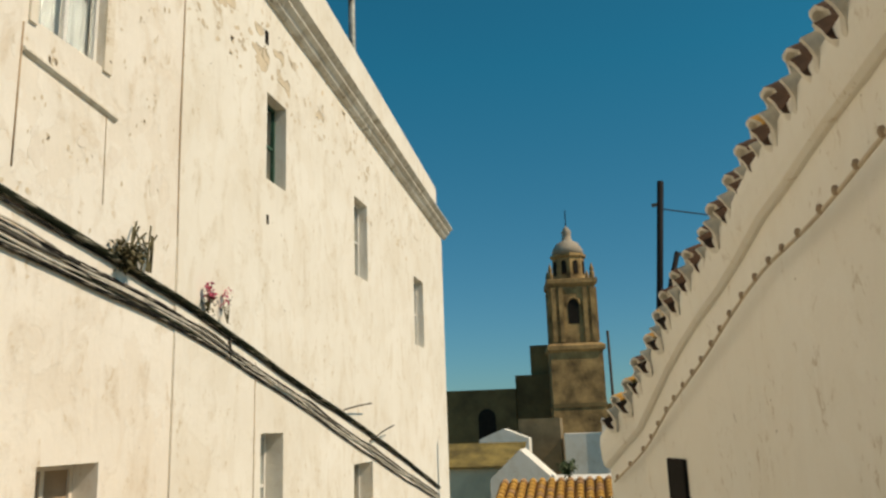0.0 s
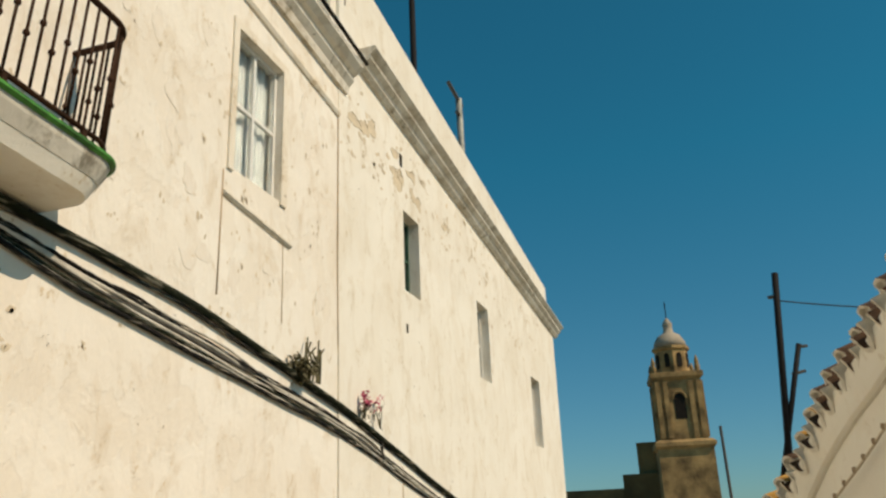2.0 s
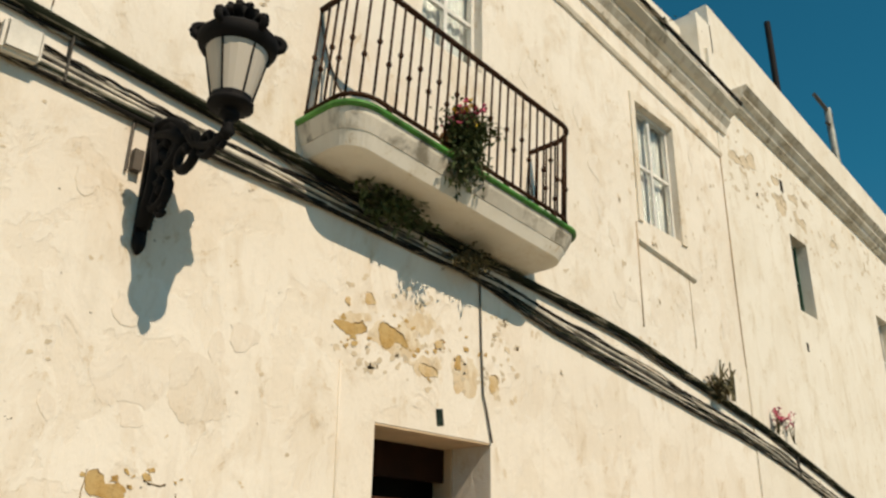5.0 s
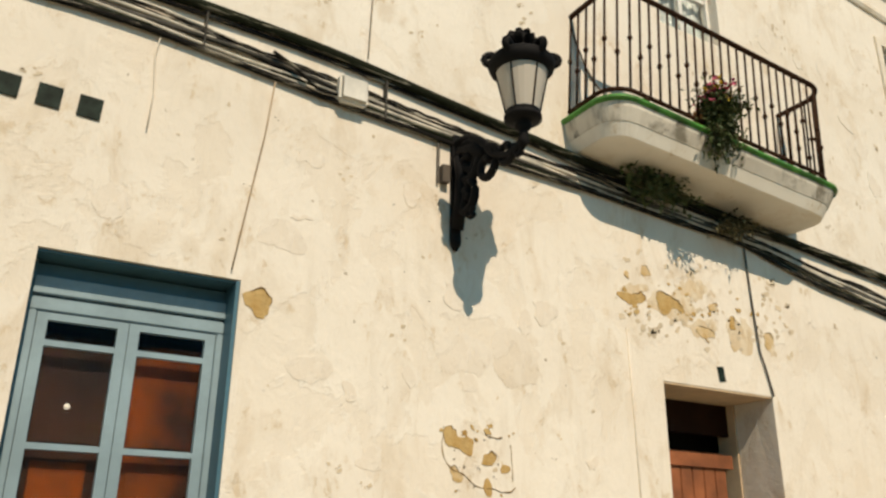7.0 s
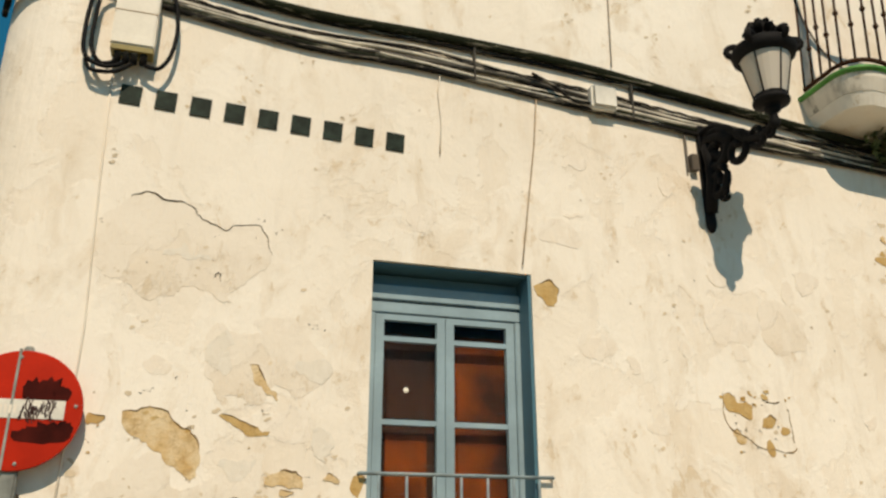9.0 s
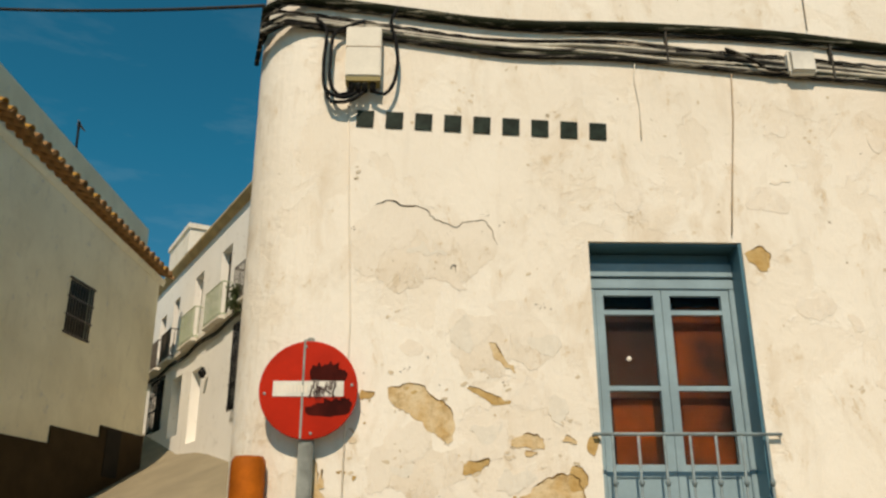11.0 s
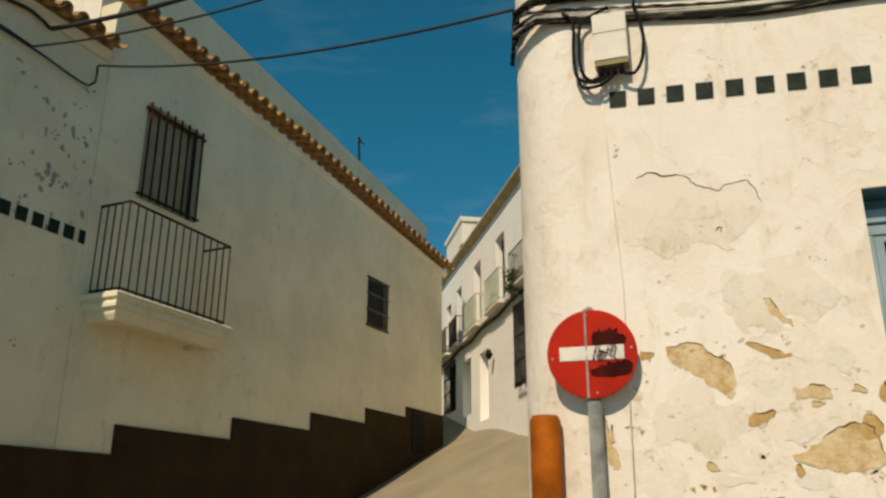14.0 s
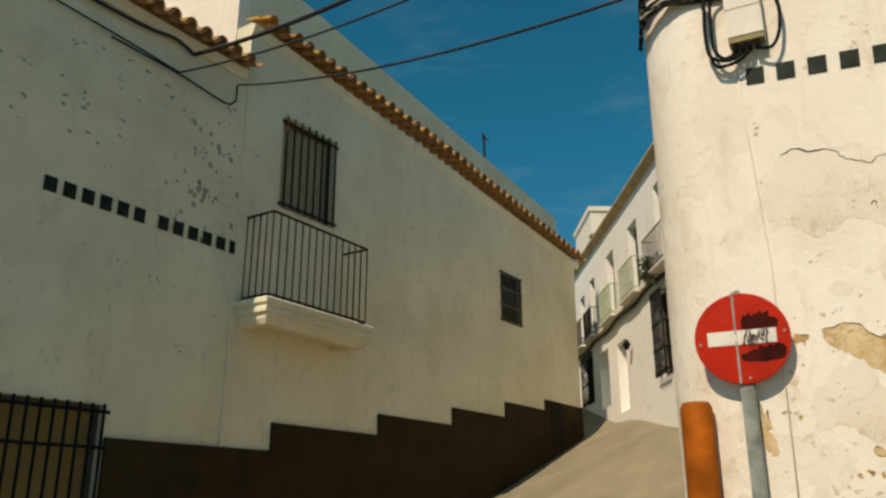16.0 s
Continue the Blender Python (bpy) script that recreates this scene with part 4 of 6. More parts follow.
def bush(name, m, size, count, stems, petals, label, seed, hang=0.0, leaf=0.06, mat=LEAF, petal_mats=((PINK, 1),)):
    rng = random.Random(seed)
    plant = base(name, m, label, "plant")
    bm = bmesh.new()
    tips = []
    for k in range(stems):
        a, r = rng.uniform(0, 6.28), rng.uniform(0, 0.8)
        tip = Vector((size[0] * r * math.cos(a), size[1] * r * math.sin(a), size[2] * rng.uniform(0.45, 1.0) * (1 if rng.random() > hang else -1)))
        mid = tip * 0.5 + Vector((rng.uniform(-.3, .3) * size[0], rng.uniform(-.3, .3) * size[1], 0.08 * size[2]))
        bm_tube(bm, [(0, 0, 0), mid, tip], 0.008, 4, taper=[1.3, 1, 0.5])
        tips.append((mid, tip))
    part("stem", bm, LEAF_DRY, plant)["kind"] = "stuff"
    bm = bmesh.new()
    for k in range(count):
        mid, tip = rng.choice(tips)
        t = rng.uniform(0, 1.05)
        p = (Vector((0, 0, 0)).lerp(mid, min(1, t * 2)) if t < 0.5 else mid.lerp(tip, (t - 0.5) * 2)) + Vector((rng.gauss(0, .05), rng.gauss(0, .05), rng.gauss(0, .05)))
        d = Vector((rng.gauss(0, 1), rng.gauss(0, 1), rng.gauss(0.2, 0.8)))
        leaf_mesh(bm, p, d, leaf * rng.uniform(0.6, 1.4), leaf * 0.28, rng)
    ob = part("leaves", bm, mat, plant)
    ob["kind"] = "stuff"
    for pm, share in petal_mats:
        bm = bmesh.new()
        for k in range(int(petals * share)):
            mid, tip = rng.choice(tips)
            p = Vector((tip.x * 0.6, tip.y * 0.6, abs(tip.z))) + Vector((rng.gauss(0, .035), rng.gauss(0, .035), abs(rng.gauss(0.03, .07))))
            for j in range(4):
                leaf_mesh(bm, p, Vector((rng.gauss(0, 1), rng.gauss(0, 1), rng.gauss(0, 1))), 0.06, 0.026, rng)
        if petals:
            part("petals", bm, pm, plant)["kind"] = "stuff"
        else:
            bm.free()
    return plant


pot = base("flower_pot", pose(7.42, -0.62, 6.38), "small clay flower pot standing on the balcony edge", "flower pot")
bm = bmesh.new()
bm_lathe(bm, [(0.09, 0.02), (0.13, 0.24), (0.145, 0.24), (0.145, 0.29), (0.11, 0.29), (0.10, 0.1), (0.02, 0.08)], 16)
part("pot_body", bm, TILE, pot, smooth=True)
bush("flowering_plant", pose(7.42, -0.76, 6.47), (0.36, 0.28, 0.36), 2300, 90, 44, "bushy green plant with pink and yellow flowers over the balcony edge", 3, 0.32, 0.06, LEAF, ((PINK, 1), (YELLOW, 0.45)))
bush("hanging_weed", pose(7.0, -0.20, 5.93), (0.75, 0.14, 0.12), 620, 50, 0, "dark weed growing under the balcony", 5, 0.6, 0.08)
bush("wall_weed", pose(8.2, -0.2, 5.74), (0.55, 0.18, 0.10), 260, 24, 0, "small dry weed under the balcony", 8, 0.6, 0.06, LEAF_DRY)
bush("cable_weed", pose(13.72, -0.11, 5.27), (0.42, 0.12, 0.22), 260, 26, 0, "tuft of dark weed rooted on the cables", 6, 0.0, 0.09, LEAF_DRY)
bush("pink_flowers", pose(15.65, -0.12, 4.97), (0.26, 0.12, 0.30), 40, 12, 16, "pink wildflowers rooted on the cables", 7, 0.0, 0.06, LEAF_DRY)
bush("pink_flowers", pose(16.25, -0.12, 4.88), (0.22, 0.10, 0.42), 12, 4, 7, "single pink wildflower on a thin stem", 9, 0.0, 0.05, LEAF_DRY)
bush("cornice_weed", pose(12.6, -0.3, 10.95), (0.10, 0.08, 0.16), 60, 8, 0, "small yellow-green weed on the cornice", 10, 0.2, 0.07, LEAF)
rng = random.Random(4)
grass = base("dry_grass", pose(13.85, -0.10, 5.26), "dry upright weed stems on the cables", "plant")
for k in range(11):
    bm = bmesh.new()
    x = rng.uniform(-0.2, 0.35)
    bm_tube(bm, resample([(x, 0, 0), (x + rng.uniform(-.02, .1), rng.uniform(-.05, .05), 0.28), (x + rng.uniform(-.02, .16), rng.uniform(-.08, .05), rng.uniform(0.4, 0.62))], 0.08), 0.012, 5)
    part("stem", bm, LEAF_DRY, grass)

# ---- blue window with wooden shutters ----
def box_set(bm, rows):
    for r in rows:
        bm_box(bm, *r)


win = base("window_blue", pose(0, 0, 0), "tall grey-blue wooden window with brown shutters behind the panes", "window")
u0, u1, zb, zt = WIN_BLUE
bm = bmesh.new()
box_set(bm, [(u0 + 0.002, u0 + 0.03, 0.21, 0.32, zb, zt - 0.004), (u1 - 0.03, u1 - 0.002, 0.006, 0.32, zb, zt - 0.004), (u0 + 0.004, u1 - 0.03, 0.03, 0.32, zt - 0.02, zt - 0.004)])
part("lining", bm, BLUE_SHADED, win)
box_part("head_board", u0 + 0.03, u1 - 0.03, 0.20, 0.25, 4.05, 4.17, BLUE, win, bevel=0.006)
box_part("head_panel", u0 + 0.03, u1 - 0.03, 0.26, 0.29, 4.03, 4.27, BLUE_SHADED, win)
box_part("top_rail", u0 + 0.03, u1 - 0.03, 0.21, 0.29, 3.94, 4.03, BLUE, win, bevel=0.008)
for x0, x1 in ((u0 + 0.03, u0 + 0.075), (u1 - 0.075, u1 - 0.03)):
    box_part("jamb", x0, x1, 0.21, 0.29, zb, 3.94, BLUE, win, bevel=0.006)
for xa, xb in ((u0 + 0.08, 2.355), (2.36, u1 - 0.08)):
    sash = part("casement", (lambda b: (box_set(b, [(xa, xa + 0.07, 0.225, 0.275, zb + 0.02, 3.935), (xb - 0.07, xb, 0.225, 0.275, zb + 0.02, 3.935), (xa + 0.07, xb - 0.07, 0.225, 0.275, 3.885, 3.935), (xa + 0.07, xb - 0.07, 0.23, 0.27, 3.715, 3.755), (xa + 0.07, xb - 0.07, 0.23, 0.27, 3.06, 3.10), (xa + 0.07, xb - 0.07, 0.225, 0.275, 2.36, 2.46), (xa + 0.07, xb - 0.07, 0.225, 0.275, zb + 0.02, 1.1)]), b)[1])(bmesh.new()), BLUE, win)
    for z0, z1 in ((3.755, 3.885), (3.10, 3.715), (2.46, 3.06)):
        pn = box_part("pane", xa + 0.07, xb - 0.07, 0.247, 0.251, z0, z1, GLASS, sash)
        pn.visible_shadow = False
    box_part("panel", xa + 0.07, xb - 0.07, 0.24, 0.265, 1.1, 2.36, BLUE, sash)
    shut = box_part("shutter", xa + 0.02, xb - 0.02, 0.345, 0.375, 2.2, 3.82, SHUTTER_SHADED if xa < 2 else SHUTTER, win, "varnished wooden shutter with shade in its colour" if xa < 2 else "varnished red-brown wooden shutter")
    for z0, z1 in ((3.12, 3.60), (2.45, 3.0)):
        box_part("shutter_panel", xa + 0.12, xb - 0.12, 0.332, 0.344, z0, z1, SHUTTER_SHADED if xa < 2 and z0 > 3 else SHUTTER, shut, bevel=0.008)
bm = bmesh.new()
bm_lathe(bm, [(0.004, 0), (0.02, 0.005), (0.02, 0.02), (0.004, 0.026)], 10)
kn = part("knob", bm, SIGN_WHITE, win, "small white knob")
kn.matrix_basis = pose(2.06, 0.338, 3.35, 90)
RAIL_BLUE = plain("faded blue-grey iron paint", (0.20, 0.27, 0.30), 0.6, vary=0.4, scale=20)
grille = base("window_railing", pose(0, 0, 0), "low grey-blue iron railing before the blue window", "railing")
for z, r in ((2.67, 0.014), (1.05, 0.014)):
    bm = bmesh.new()
    bm_tube(bm, [(u0 - 0.06, 0.02, z), (u0 - 0.06, -0.05, z), (u1 + 0.10, -0.05, z), (u1 + 0.10, 0.02, z)], r, 7)
    part("rail", bm, RAIL_BLUE, grille, smooth=True)
for k in range(7):
    x = u0 + 0.08 + (u1 - u0 - 0.1) * k / 6
    bm = bmesh.new()
    bm_tube(bm, [(0, 0, 1.05), (0, 0, 2.67)], 0.011, 6)
    for z in (2.30, 1.7):
        bm_lathe(bm, [(0.012, z - 0.03), (0.024, z), (0.012, z + 0.03)], 8)
    ob = part("baluster", bm, RAIL_BLUE, grille, smooth=True)
    ob.location = (x, -0.05, 0)

# ---- doorway ----
door = base("door_1", pose(0, 0, 0), "worn red-brown boarded door standing ajar in a deep doorway", "door")
d0, d1, dz0, dz1 = DOOR
box_part("soffit", d0 + 0.004, d1 - 0.004, 0.006, 0.75, dz1 - 0.02, dz1 - 0.004, SOFFIT, door)
# Dark sheet standing for the unlit interior above the door boards.
box_part("interior_dark", d0 + 0.01, d1 - 0.01, 0.60, 0.66, dz1 - 0.35, dz1 - 0.021, SHUTTER_SHADED, door)
for xa, xb in ((d0 + 0.004, d0 + 0.02), (d1 - 0.02, d1 - 0.004)):
    box_part("reveal", xa, xb, 0.502, 0.75, dz0, dz1 - 0.02, SOFFIT, door)
for k in range(5):
    x = d0 + 0.52 + 0.165 * k
    box_part("board", x, x + 0.158, 0.54, 0.58, dz0 + 0.1, 3.48, DOORWOOD, door, bevel=0.006)
box_part("cross_board", d0 + 0.5, d1 - 0.1, 0.51, 0.538, 3.32, 3.46, DOORWOOD, door, bevel=0.005)
hn = base("number_mark", pose(7.93, -0.004, 4.17, 0, -8, 0), "small dark painted bar over the doorway", "painted mark")
box_part("bar", -0.045, 0.045, -0.004, 0.0, -0.075, 0.075, LETTER, hn)

# ---- upper window of the bay, with its surround ----
def sash_window(name, hole, y, label, cols, rows, mat, pane_mat, recess=0.0, curtain=None):
    a, b, z0, z1 = hole
    w = base(name, pose((a + b) / 2, 0, z0), label, "window")
    hw, h = (b - a) / 2, z1 - z0
    bm = bmesh.new()
    t = 0.06
    box_set(bm, [(-hw + 0.004, -hw + t, y, y + 0.07, 0.0, h), (hw - t, hw - 0.004, y, y + 0.07, 0.0, h), (-hw + t, hw - t, y, y + 0.07, h - t, h - 0.004), (-hw + t, hw - t, y, y + 0.07, 0.0, t)])
    fr = part("window_frame", bm, mat, w)
    for i in range(1, cols):
        x = -hw + t + (2 * hw - 2 * t) * i / cols
        box_part("mullion", x - 0.03, x + 0.03, y + 0.005, y + 0.065, t, h - t, mat, w)
    for j in range(1, rows):
        z = t + (h - 2 * t) * j / rows
        box_part("glazing_bar", -hw + t, hw - t, y + 0.01, y + 0.06, z - 0.025, z + 0.025, mat, w)
    for i in range(cols):
        for j in range(rows):
            xa = -hw + t + (2 * hw - 2 * t) * i / cols + (0.031 if i else 0.001)
            xb = -hw + t + (2 * hw - 2 * t) * (i + 1) / cols - (0.031 if i < cols - 1 else 0.001)
            za = t + (h - 2 * t) * j / rows + (0.026 if j else 0.001)
            zb2 = t + (h - 2 * t) * (j + 1) / rows - (0.026 if j < rows - 1 else 0.001)
            pn = box_part("pane", xa, xb, y + 0.03, y + 0.034, za, zb2, pane_mat, w)
            pn.visible_shadow = False
    if curtain:
        bm = bmesh.new()
        prev = None
        for k in range(33):
            x = -hw + 0.02 + (2 * hw - 0.04) * k / 32
            cur = [bm.verts.new((x, y + 0.13 + 0.015 * math.sin(k * 1.3), 0.02)), bm.verts.new((x, y + 0.13 + 0.012 * math.sin(k * 1.3), h - 0.02))]
            if prev:
                bm.faces.new((prev[0], cur[0], cur[1], prev[1]))
            prev = cur
        part("curtain", bm, curtain, w, "pale curtain behind the panes", smooth=True)
    return w


PAINT_WHITE = plain("white gloss paint", (0.75, 0.74, 0.70), 0.45, vary=0.1)
sash_window("window_bay", WIN_BAY, 0.08, "white four-pane window with pale curtains", 2, 2, PAINT_WHITE, GLASS, curtain=CURTAIN)
sash_window("window_balcony", WIN_BAL, 0.12, "small white window above the balcony", 2, 2, PAINT_WHITE, GLASS, curtain=CURTAIN)
bm = bmesh.new()
a, b, z0, z1 = WIN_BAY
box_set(bm, [(a - 0.12, a - 0.002, -0.03, 0, z0 - 0.05, z1 + 0.12), (b + 0.002, b + 0.16, -0.03, 0, z0 - 0.05, z1 + 0.12), (a - 0.002, b + 0.002, -0.03, 0, z1 + 0.002, z1 + 0.12)])
tagged(finish("window_surround", bm, WHITE_ROUGH), "flat whitewashed plaster band round a window", "trim", kind="structure")
bm = bmesh.new()
bm_sweep(bm, [(11.84, 0, 7.10, 0, -1), (13.45, 0, 6.94, 0, -1)], [(0, 0.06), (0.05, 0.06), (0.05, 0.03), (0.02, 0.0), (0, 0)])
tagged(finish("window_ledge", bm, WHITE_ROUGH), "thin whitewashed ledge under a window", "ledge", kind="structure")
for k, h in enumerate(WB[:3]):
    sash_window("window_far_house", h, 0.2, ("narrow window with a faded green frame", "narrow white window with a grey sill", "narrow white window near the roof corner")[k], 1 if k == 0 else 2, 2, (plain("dark green paint", (0.035, 0.10, 0.065), 0.5), PAINT_WHITE, PAINT_WHITE)[k], GLASS, curtain=None if k == 0 else CURTAIN_DULL)
sash_window("window_low", LOW_1, 0.3, "low window closed with dull buff boards", 2, 1, BUFF, LINTEL)
sash_window("window_low", WB[3], 0.3, "narrow low window with grey panes", 1, 2, PAINT_WHITE, GLASS, curtain=CURTAIN)
sash_window("window_low", WB[4], 0.3, "low window with a yellowed blind", 1, 2, PAINT_WHITE, GLASS, curtain=BLIND)
for u, z, s in ((17.72, 10.15, 0.17), (17.85, 6.86, 0.11)):
    bm = bmesh.new()
    bm_box(bm, u - s * 0.45, u + s * 0.45, -0.022, 0.0, z - s, z + s * 0.6)
    tagged(finish("vent_hole", bm, HOLLOW, bevel=0.008), "small dark vent hole in the wall", "vent", kind="structure")

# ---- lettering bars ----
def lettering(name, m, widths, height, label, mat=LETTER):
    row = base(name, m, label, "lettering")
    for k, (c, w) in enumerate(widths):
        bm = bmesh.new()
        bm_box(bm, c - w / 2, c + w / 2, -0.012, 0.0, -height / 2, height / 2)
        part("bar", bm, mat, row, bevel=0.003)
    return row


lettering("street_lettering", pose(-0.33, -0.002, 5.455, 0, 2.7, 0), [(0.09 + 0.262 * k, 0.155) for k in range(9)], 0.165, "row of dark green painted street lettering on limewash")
lettering("street_lettering", LM @ pose(-5.6, 0.012, 6.31, 0, 0.6, 0), [(0.15 + 0.315 * k + (0.16 if k > 5 else 0), 0.21) for k in range(12)], 0.24, "two words of dark painted lettering on the shaded wall")

# ---- no-entry sign on its post ----
sgn = base("no_entry_sign", pose(-0.605, -0.115, 0), "red and white no-entry sign with black scrawl on a steel post", "road sign")
def disc(name, r, y0, y1, mat, label=""):
    bm = bmesh.new()
    bm_lathe(bm, [(r * 0.985, 0), (r, 0.004), (r, y1 - y0 - 0.004), (r * 0.985, y1 - y0)], 48)
    bmesh.ops.rotate(bm, verts=bm.verts, cent=(0, 0, 0), matrix=Matrix.Rotation(radians(90), 3, "X"))
    bmesh.ops.translate(bm, verts=bm.verts, vec=(0, y1, 3.0))
    return part(name, bm, mat, sgn, label, smooth=False)
disc("plate", 0.385, -0.02, 0.0, RED, "faded red disc")
box_part("white_bar", -0.275, 0.275, -0.026, -0.0205, 2.945, 3.065, SIGN_WHITE, sgn, "scuffed white bar")
rng = random.Random(12)


def splash(bm, cx, cz, w, h, y, rays, spike):
    """A ragged painted blot: long spikes above, a soft wavering foot."""
    ring = []
    for k in range(rays):
        a = 6.283 * k / rays
        r = 1.0 + (spike if k % 2 else -0.25) * max(0.0, math.sin(a)) * rng.uniform(0.3, 1.0) + rng.uniform(-0.12, 0.12)
        ring.append(bm.verts.new((cx + w * r * math.cos(a), y, cz + h * r * math.sin(a))))
    f = bm.faces.new(ring)
    bmesh.ops.triangulate(bm, faces=[f])


BLOT = plain("thin dark paint over red enamel", (0.055, 0.006, 0.004), 0.8, vary=0.7, scale=14)
BLOT.node_tree.nodes["Principled BSDF"].inputs["Specular IOR Level"].default_value = 0.1
bm = bmesh.new()
for k, (cx, cz, w, h) in enumerate(((0.075, 3.12, 0.07, 0.075), (0.165, 3.13, 0.085, 0.08), (0.245, 3.11, 0.05, 0.05))):
    splash(bm, cx, cz, w, h, -0.0206 - 0.0004 * k, 20, 0.4)
part("blot", bm, BLOT, sgn, "thin dark paint blot")["kind"] = "stuff"
bm = bmesh.new()
for k, (cx, cz, w, h) in enumerate(((0.20, 2.855, 0.14, 0.065), (0.10, 2.84, 0.13, 0.045), (0.28, 2.885, 0.06, 0.055))):
    splash(bm, cx, cz, w, h, -0.0206 - 0.0004 * k, 22, 0.25)
part("smear", bm, BLOT, sgn, "dark smear of paint")["kind"] = "stuff"
bm = bmesh.new()
for k in range(46):
    x, z = rng.uniform(0.02, 0.21), rng.uniform(2.955, 3.055)
    bm_tube(bm, [(x + rng.uniform(-.02, .02), -0.0262, z - rng.uniform(0.01, 0.05)), (x, -0.0272, z), (x + rng.uniform(-.02, .02), -0.0262, z + rng.uniform(0.01, 0.05))], 0.0042, 5)
part("scrawl", bm, SCRAWL, sgn, "black scribbled paint")["kind"] = "stuff"
bm = bmesh.new()
for k in range(9):
    bm_box(bm, -0.25 + 0.028 * k, -0.235 + 0.028 * k, -0.0276, -0.0262, 2.975, 3.03)
part("mark", bm, BUFF, sgn, "faint grey marks")
box_part("post", -0.06, 0.055, 0.002, 0.05, -0.5, 2.68, GALV, sgn, "galvanised steel post", bevel=0.012)
box_part("post_back", -0.035, 0.025, 0.002, 0.05, 2.68, 3.42, GALV, sgn, bevel=0.01)
box_part("seam", -0.052, -0.036, -0.0275, -0.0206, 2.62, 3.395, GALV, sgn, "pale vertical scratch")
for a in range(4):
    t = math.pi / 2 * a + 0.1
    bm = bmesh.new()
    bm_lathe(bm, [(0.012, 0), (0.012, 0.006), (0.004, 0.009)], 8)
    bmesh.ops.rotate(bm, verts=bm.verts, cent=(0, 0, 0), matrix=Matrix.Rotation(radians(90), 3, "X"))
    bmesh.ops.translate(bm, verts=bm.verts, vec=(0.34 * math.cos(t), -0.02, 3.0 + 0.34 * math.sin(t)))
    part("rivet", bm, GALV, sgn)
bm = bmesh.new()
bm_tube(bm, [(-1.05, -0.02, -0.5), (-1.05, -0.02, 2.40), (-1.05, -0.02, 2.46), (-1.05, -0.02, 2.5)], 0.135, 20, taper=[1, 1, 0.97, 0.82])
tagged(finish("corner_pipe", bm, ORANGE, smooth=True), "rust-orange painted pipe guarding the rounded corner", "pipe")

# ---- flaked plaster ----


def flake(name, pts, mat, label, depth=0.004, jag=0.02, seed=0, gap=None, back=0.0):
    """A patch where a coat has come away: irregular outline, thin shadow-line of lifted plaster along its upper edge."""
    rng = random.Random(seed)
    pts = [q for a, c in zip(pts, pts[1:] + pts[:1]) for q in ((a[0] * 0.75 + c[0] * 0.25, a[1] * 0.75 + c[1] * 0.25), (a[0] * 0.25 + c[0] * 0.75, a[1] * 0.25 + c[1] * 0.75))]
    out = []
    n = len(pts)
    for k in range(n):
        a, c = Vector((*pts[k], 0)), Vector((*pts[(k + 1) % n], 0))
        m = max(1, int((c - a).length / 0.022))
        for j in range(m):
            p = a.lerp(c, j / m)
            w1 = noise.noise_vector(Vector((p.x * 5, p.y * 5, seed * 3.7)))
            w2 = noise.noise_vector(Vector((p.x * 19, p.y * 19, seed * 1.3)))
            out.append((p.x + jag * (3.0 * w1.x + 1.3 * w2.x), p.y + jag * (3.0 * w1.y + 1.3 * w2.y)))
    cx, cz = sum(p[0] for p in out) / len(out), sum(p[1] for p in out) / len(out)
    bm = bmesh.new()
    f = bm.faces.new([bm.verts.new((x - cx, 0, z - cz)) for x, z in out])
    r = bmesh.ops.extrude_face_region(bm, geom=[f])
    bmesh.ops.translate(bm, verts=[v for v in r["geom"] if isinstance(v, bmesh.types.BMVert)], vec=(0, -depth, 0))
    bmesh.ops.triangulate(bm, faces=[q for q in bm.faces if len(q.verts) > 4])
    e = base(name, pose(cx, -back, cz), label, "flaked plaster", kind="structure")
    part("bare_patch", bm, mat, e)
    if gap:
        hw, hh = max(q[0] for q in out) - cx, max(q[1] for q in out) - cz
        runs, run_now = [], []
        for x, z in out + out[:1]:
            if 0.45 * (x - cx) / hw + 0.9 * (z - cz) / hh > gap:
                run_now.append((x - cx, -depth - 0.001, z - cz))
            elif run_now:
                runs.append(run_now)
                run_now = []
        for row in [r for r in runs + [run_now] if len(r) > 4]:
            bm = bmesh.new()
            bm_tube(bm, row, 0.0105, 5, taper=[(0.25 + 0.9 * abs(noise.noise(Vector((p[0] * 6, p[2] * 6, seed))))) * min(1.0, 0.3 + 0.25 * min(i, len(row) - 1 - i)) for i, p in enumerate(row)])
            part("lifted_edge", bm, GAP if mat is BUFF else RIM, e)
    return e


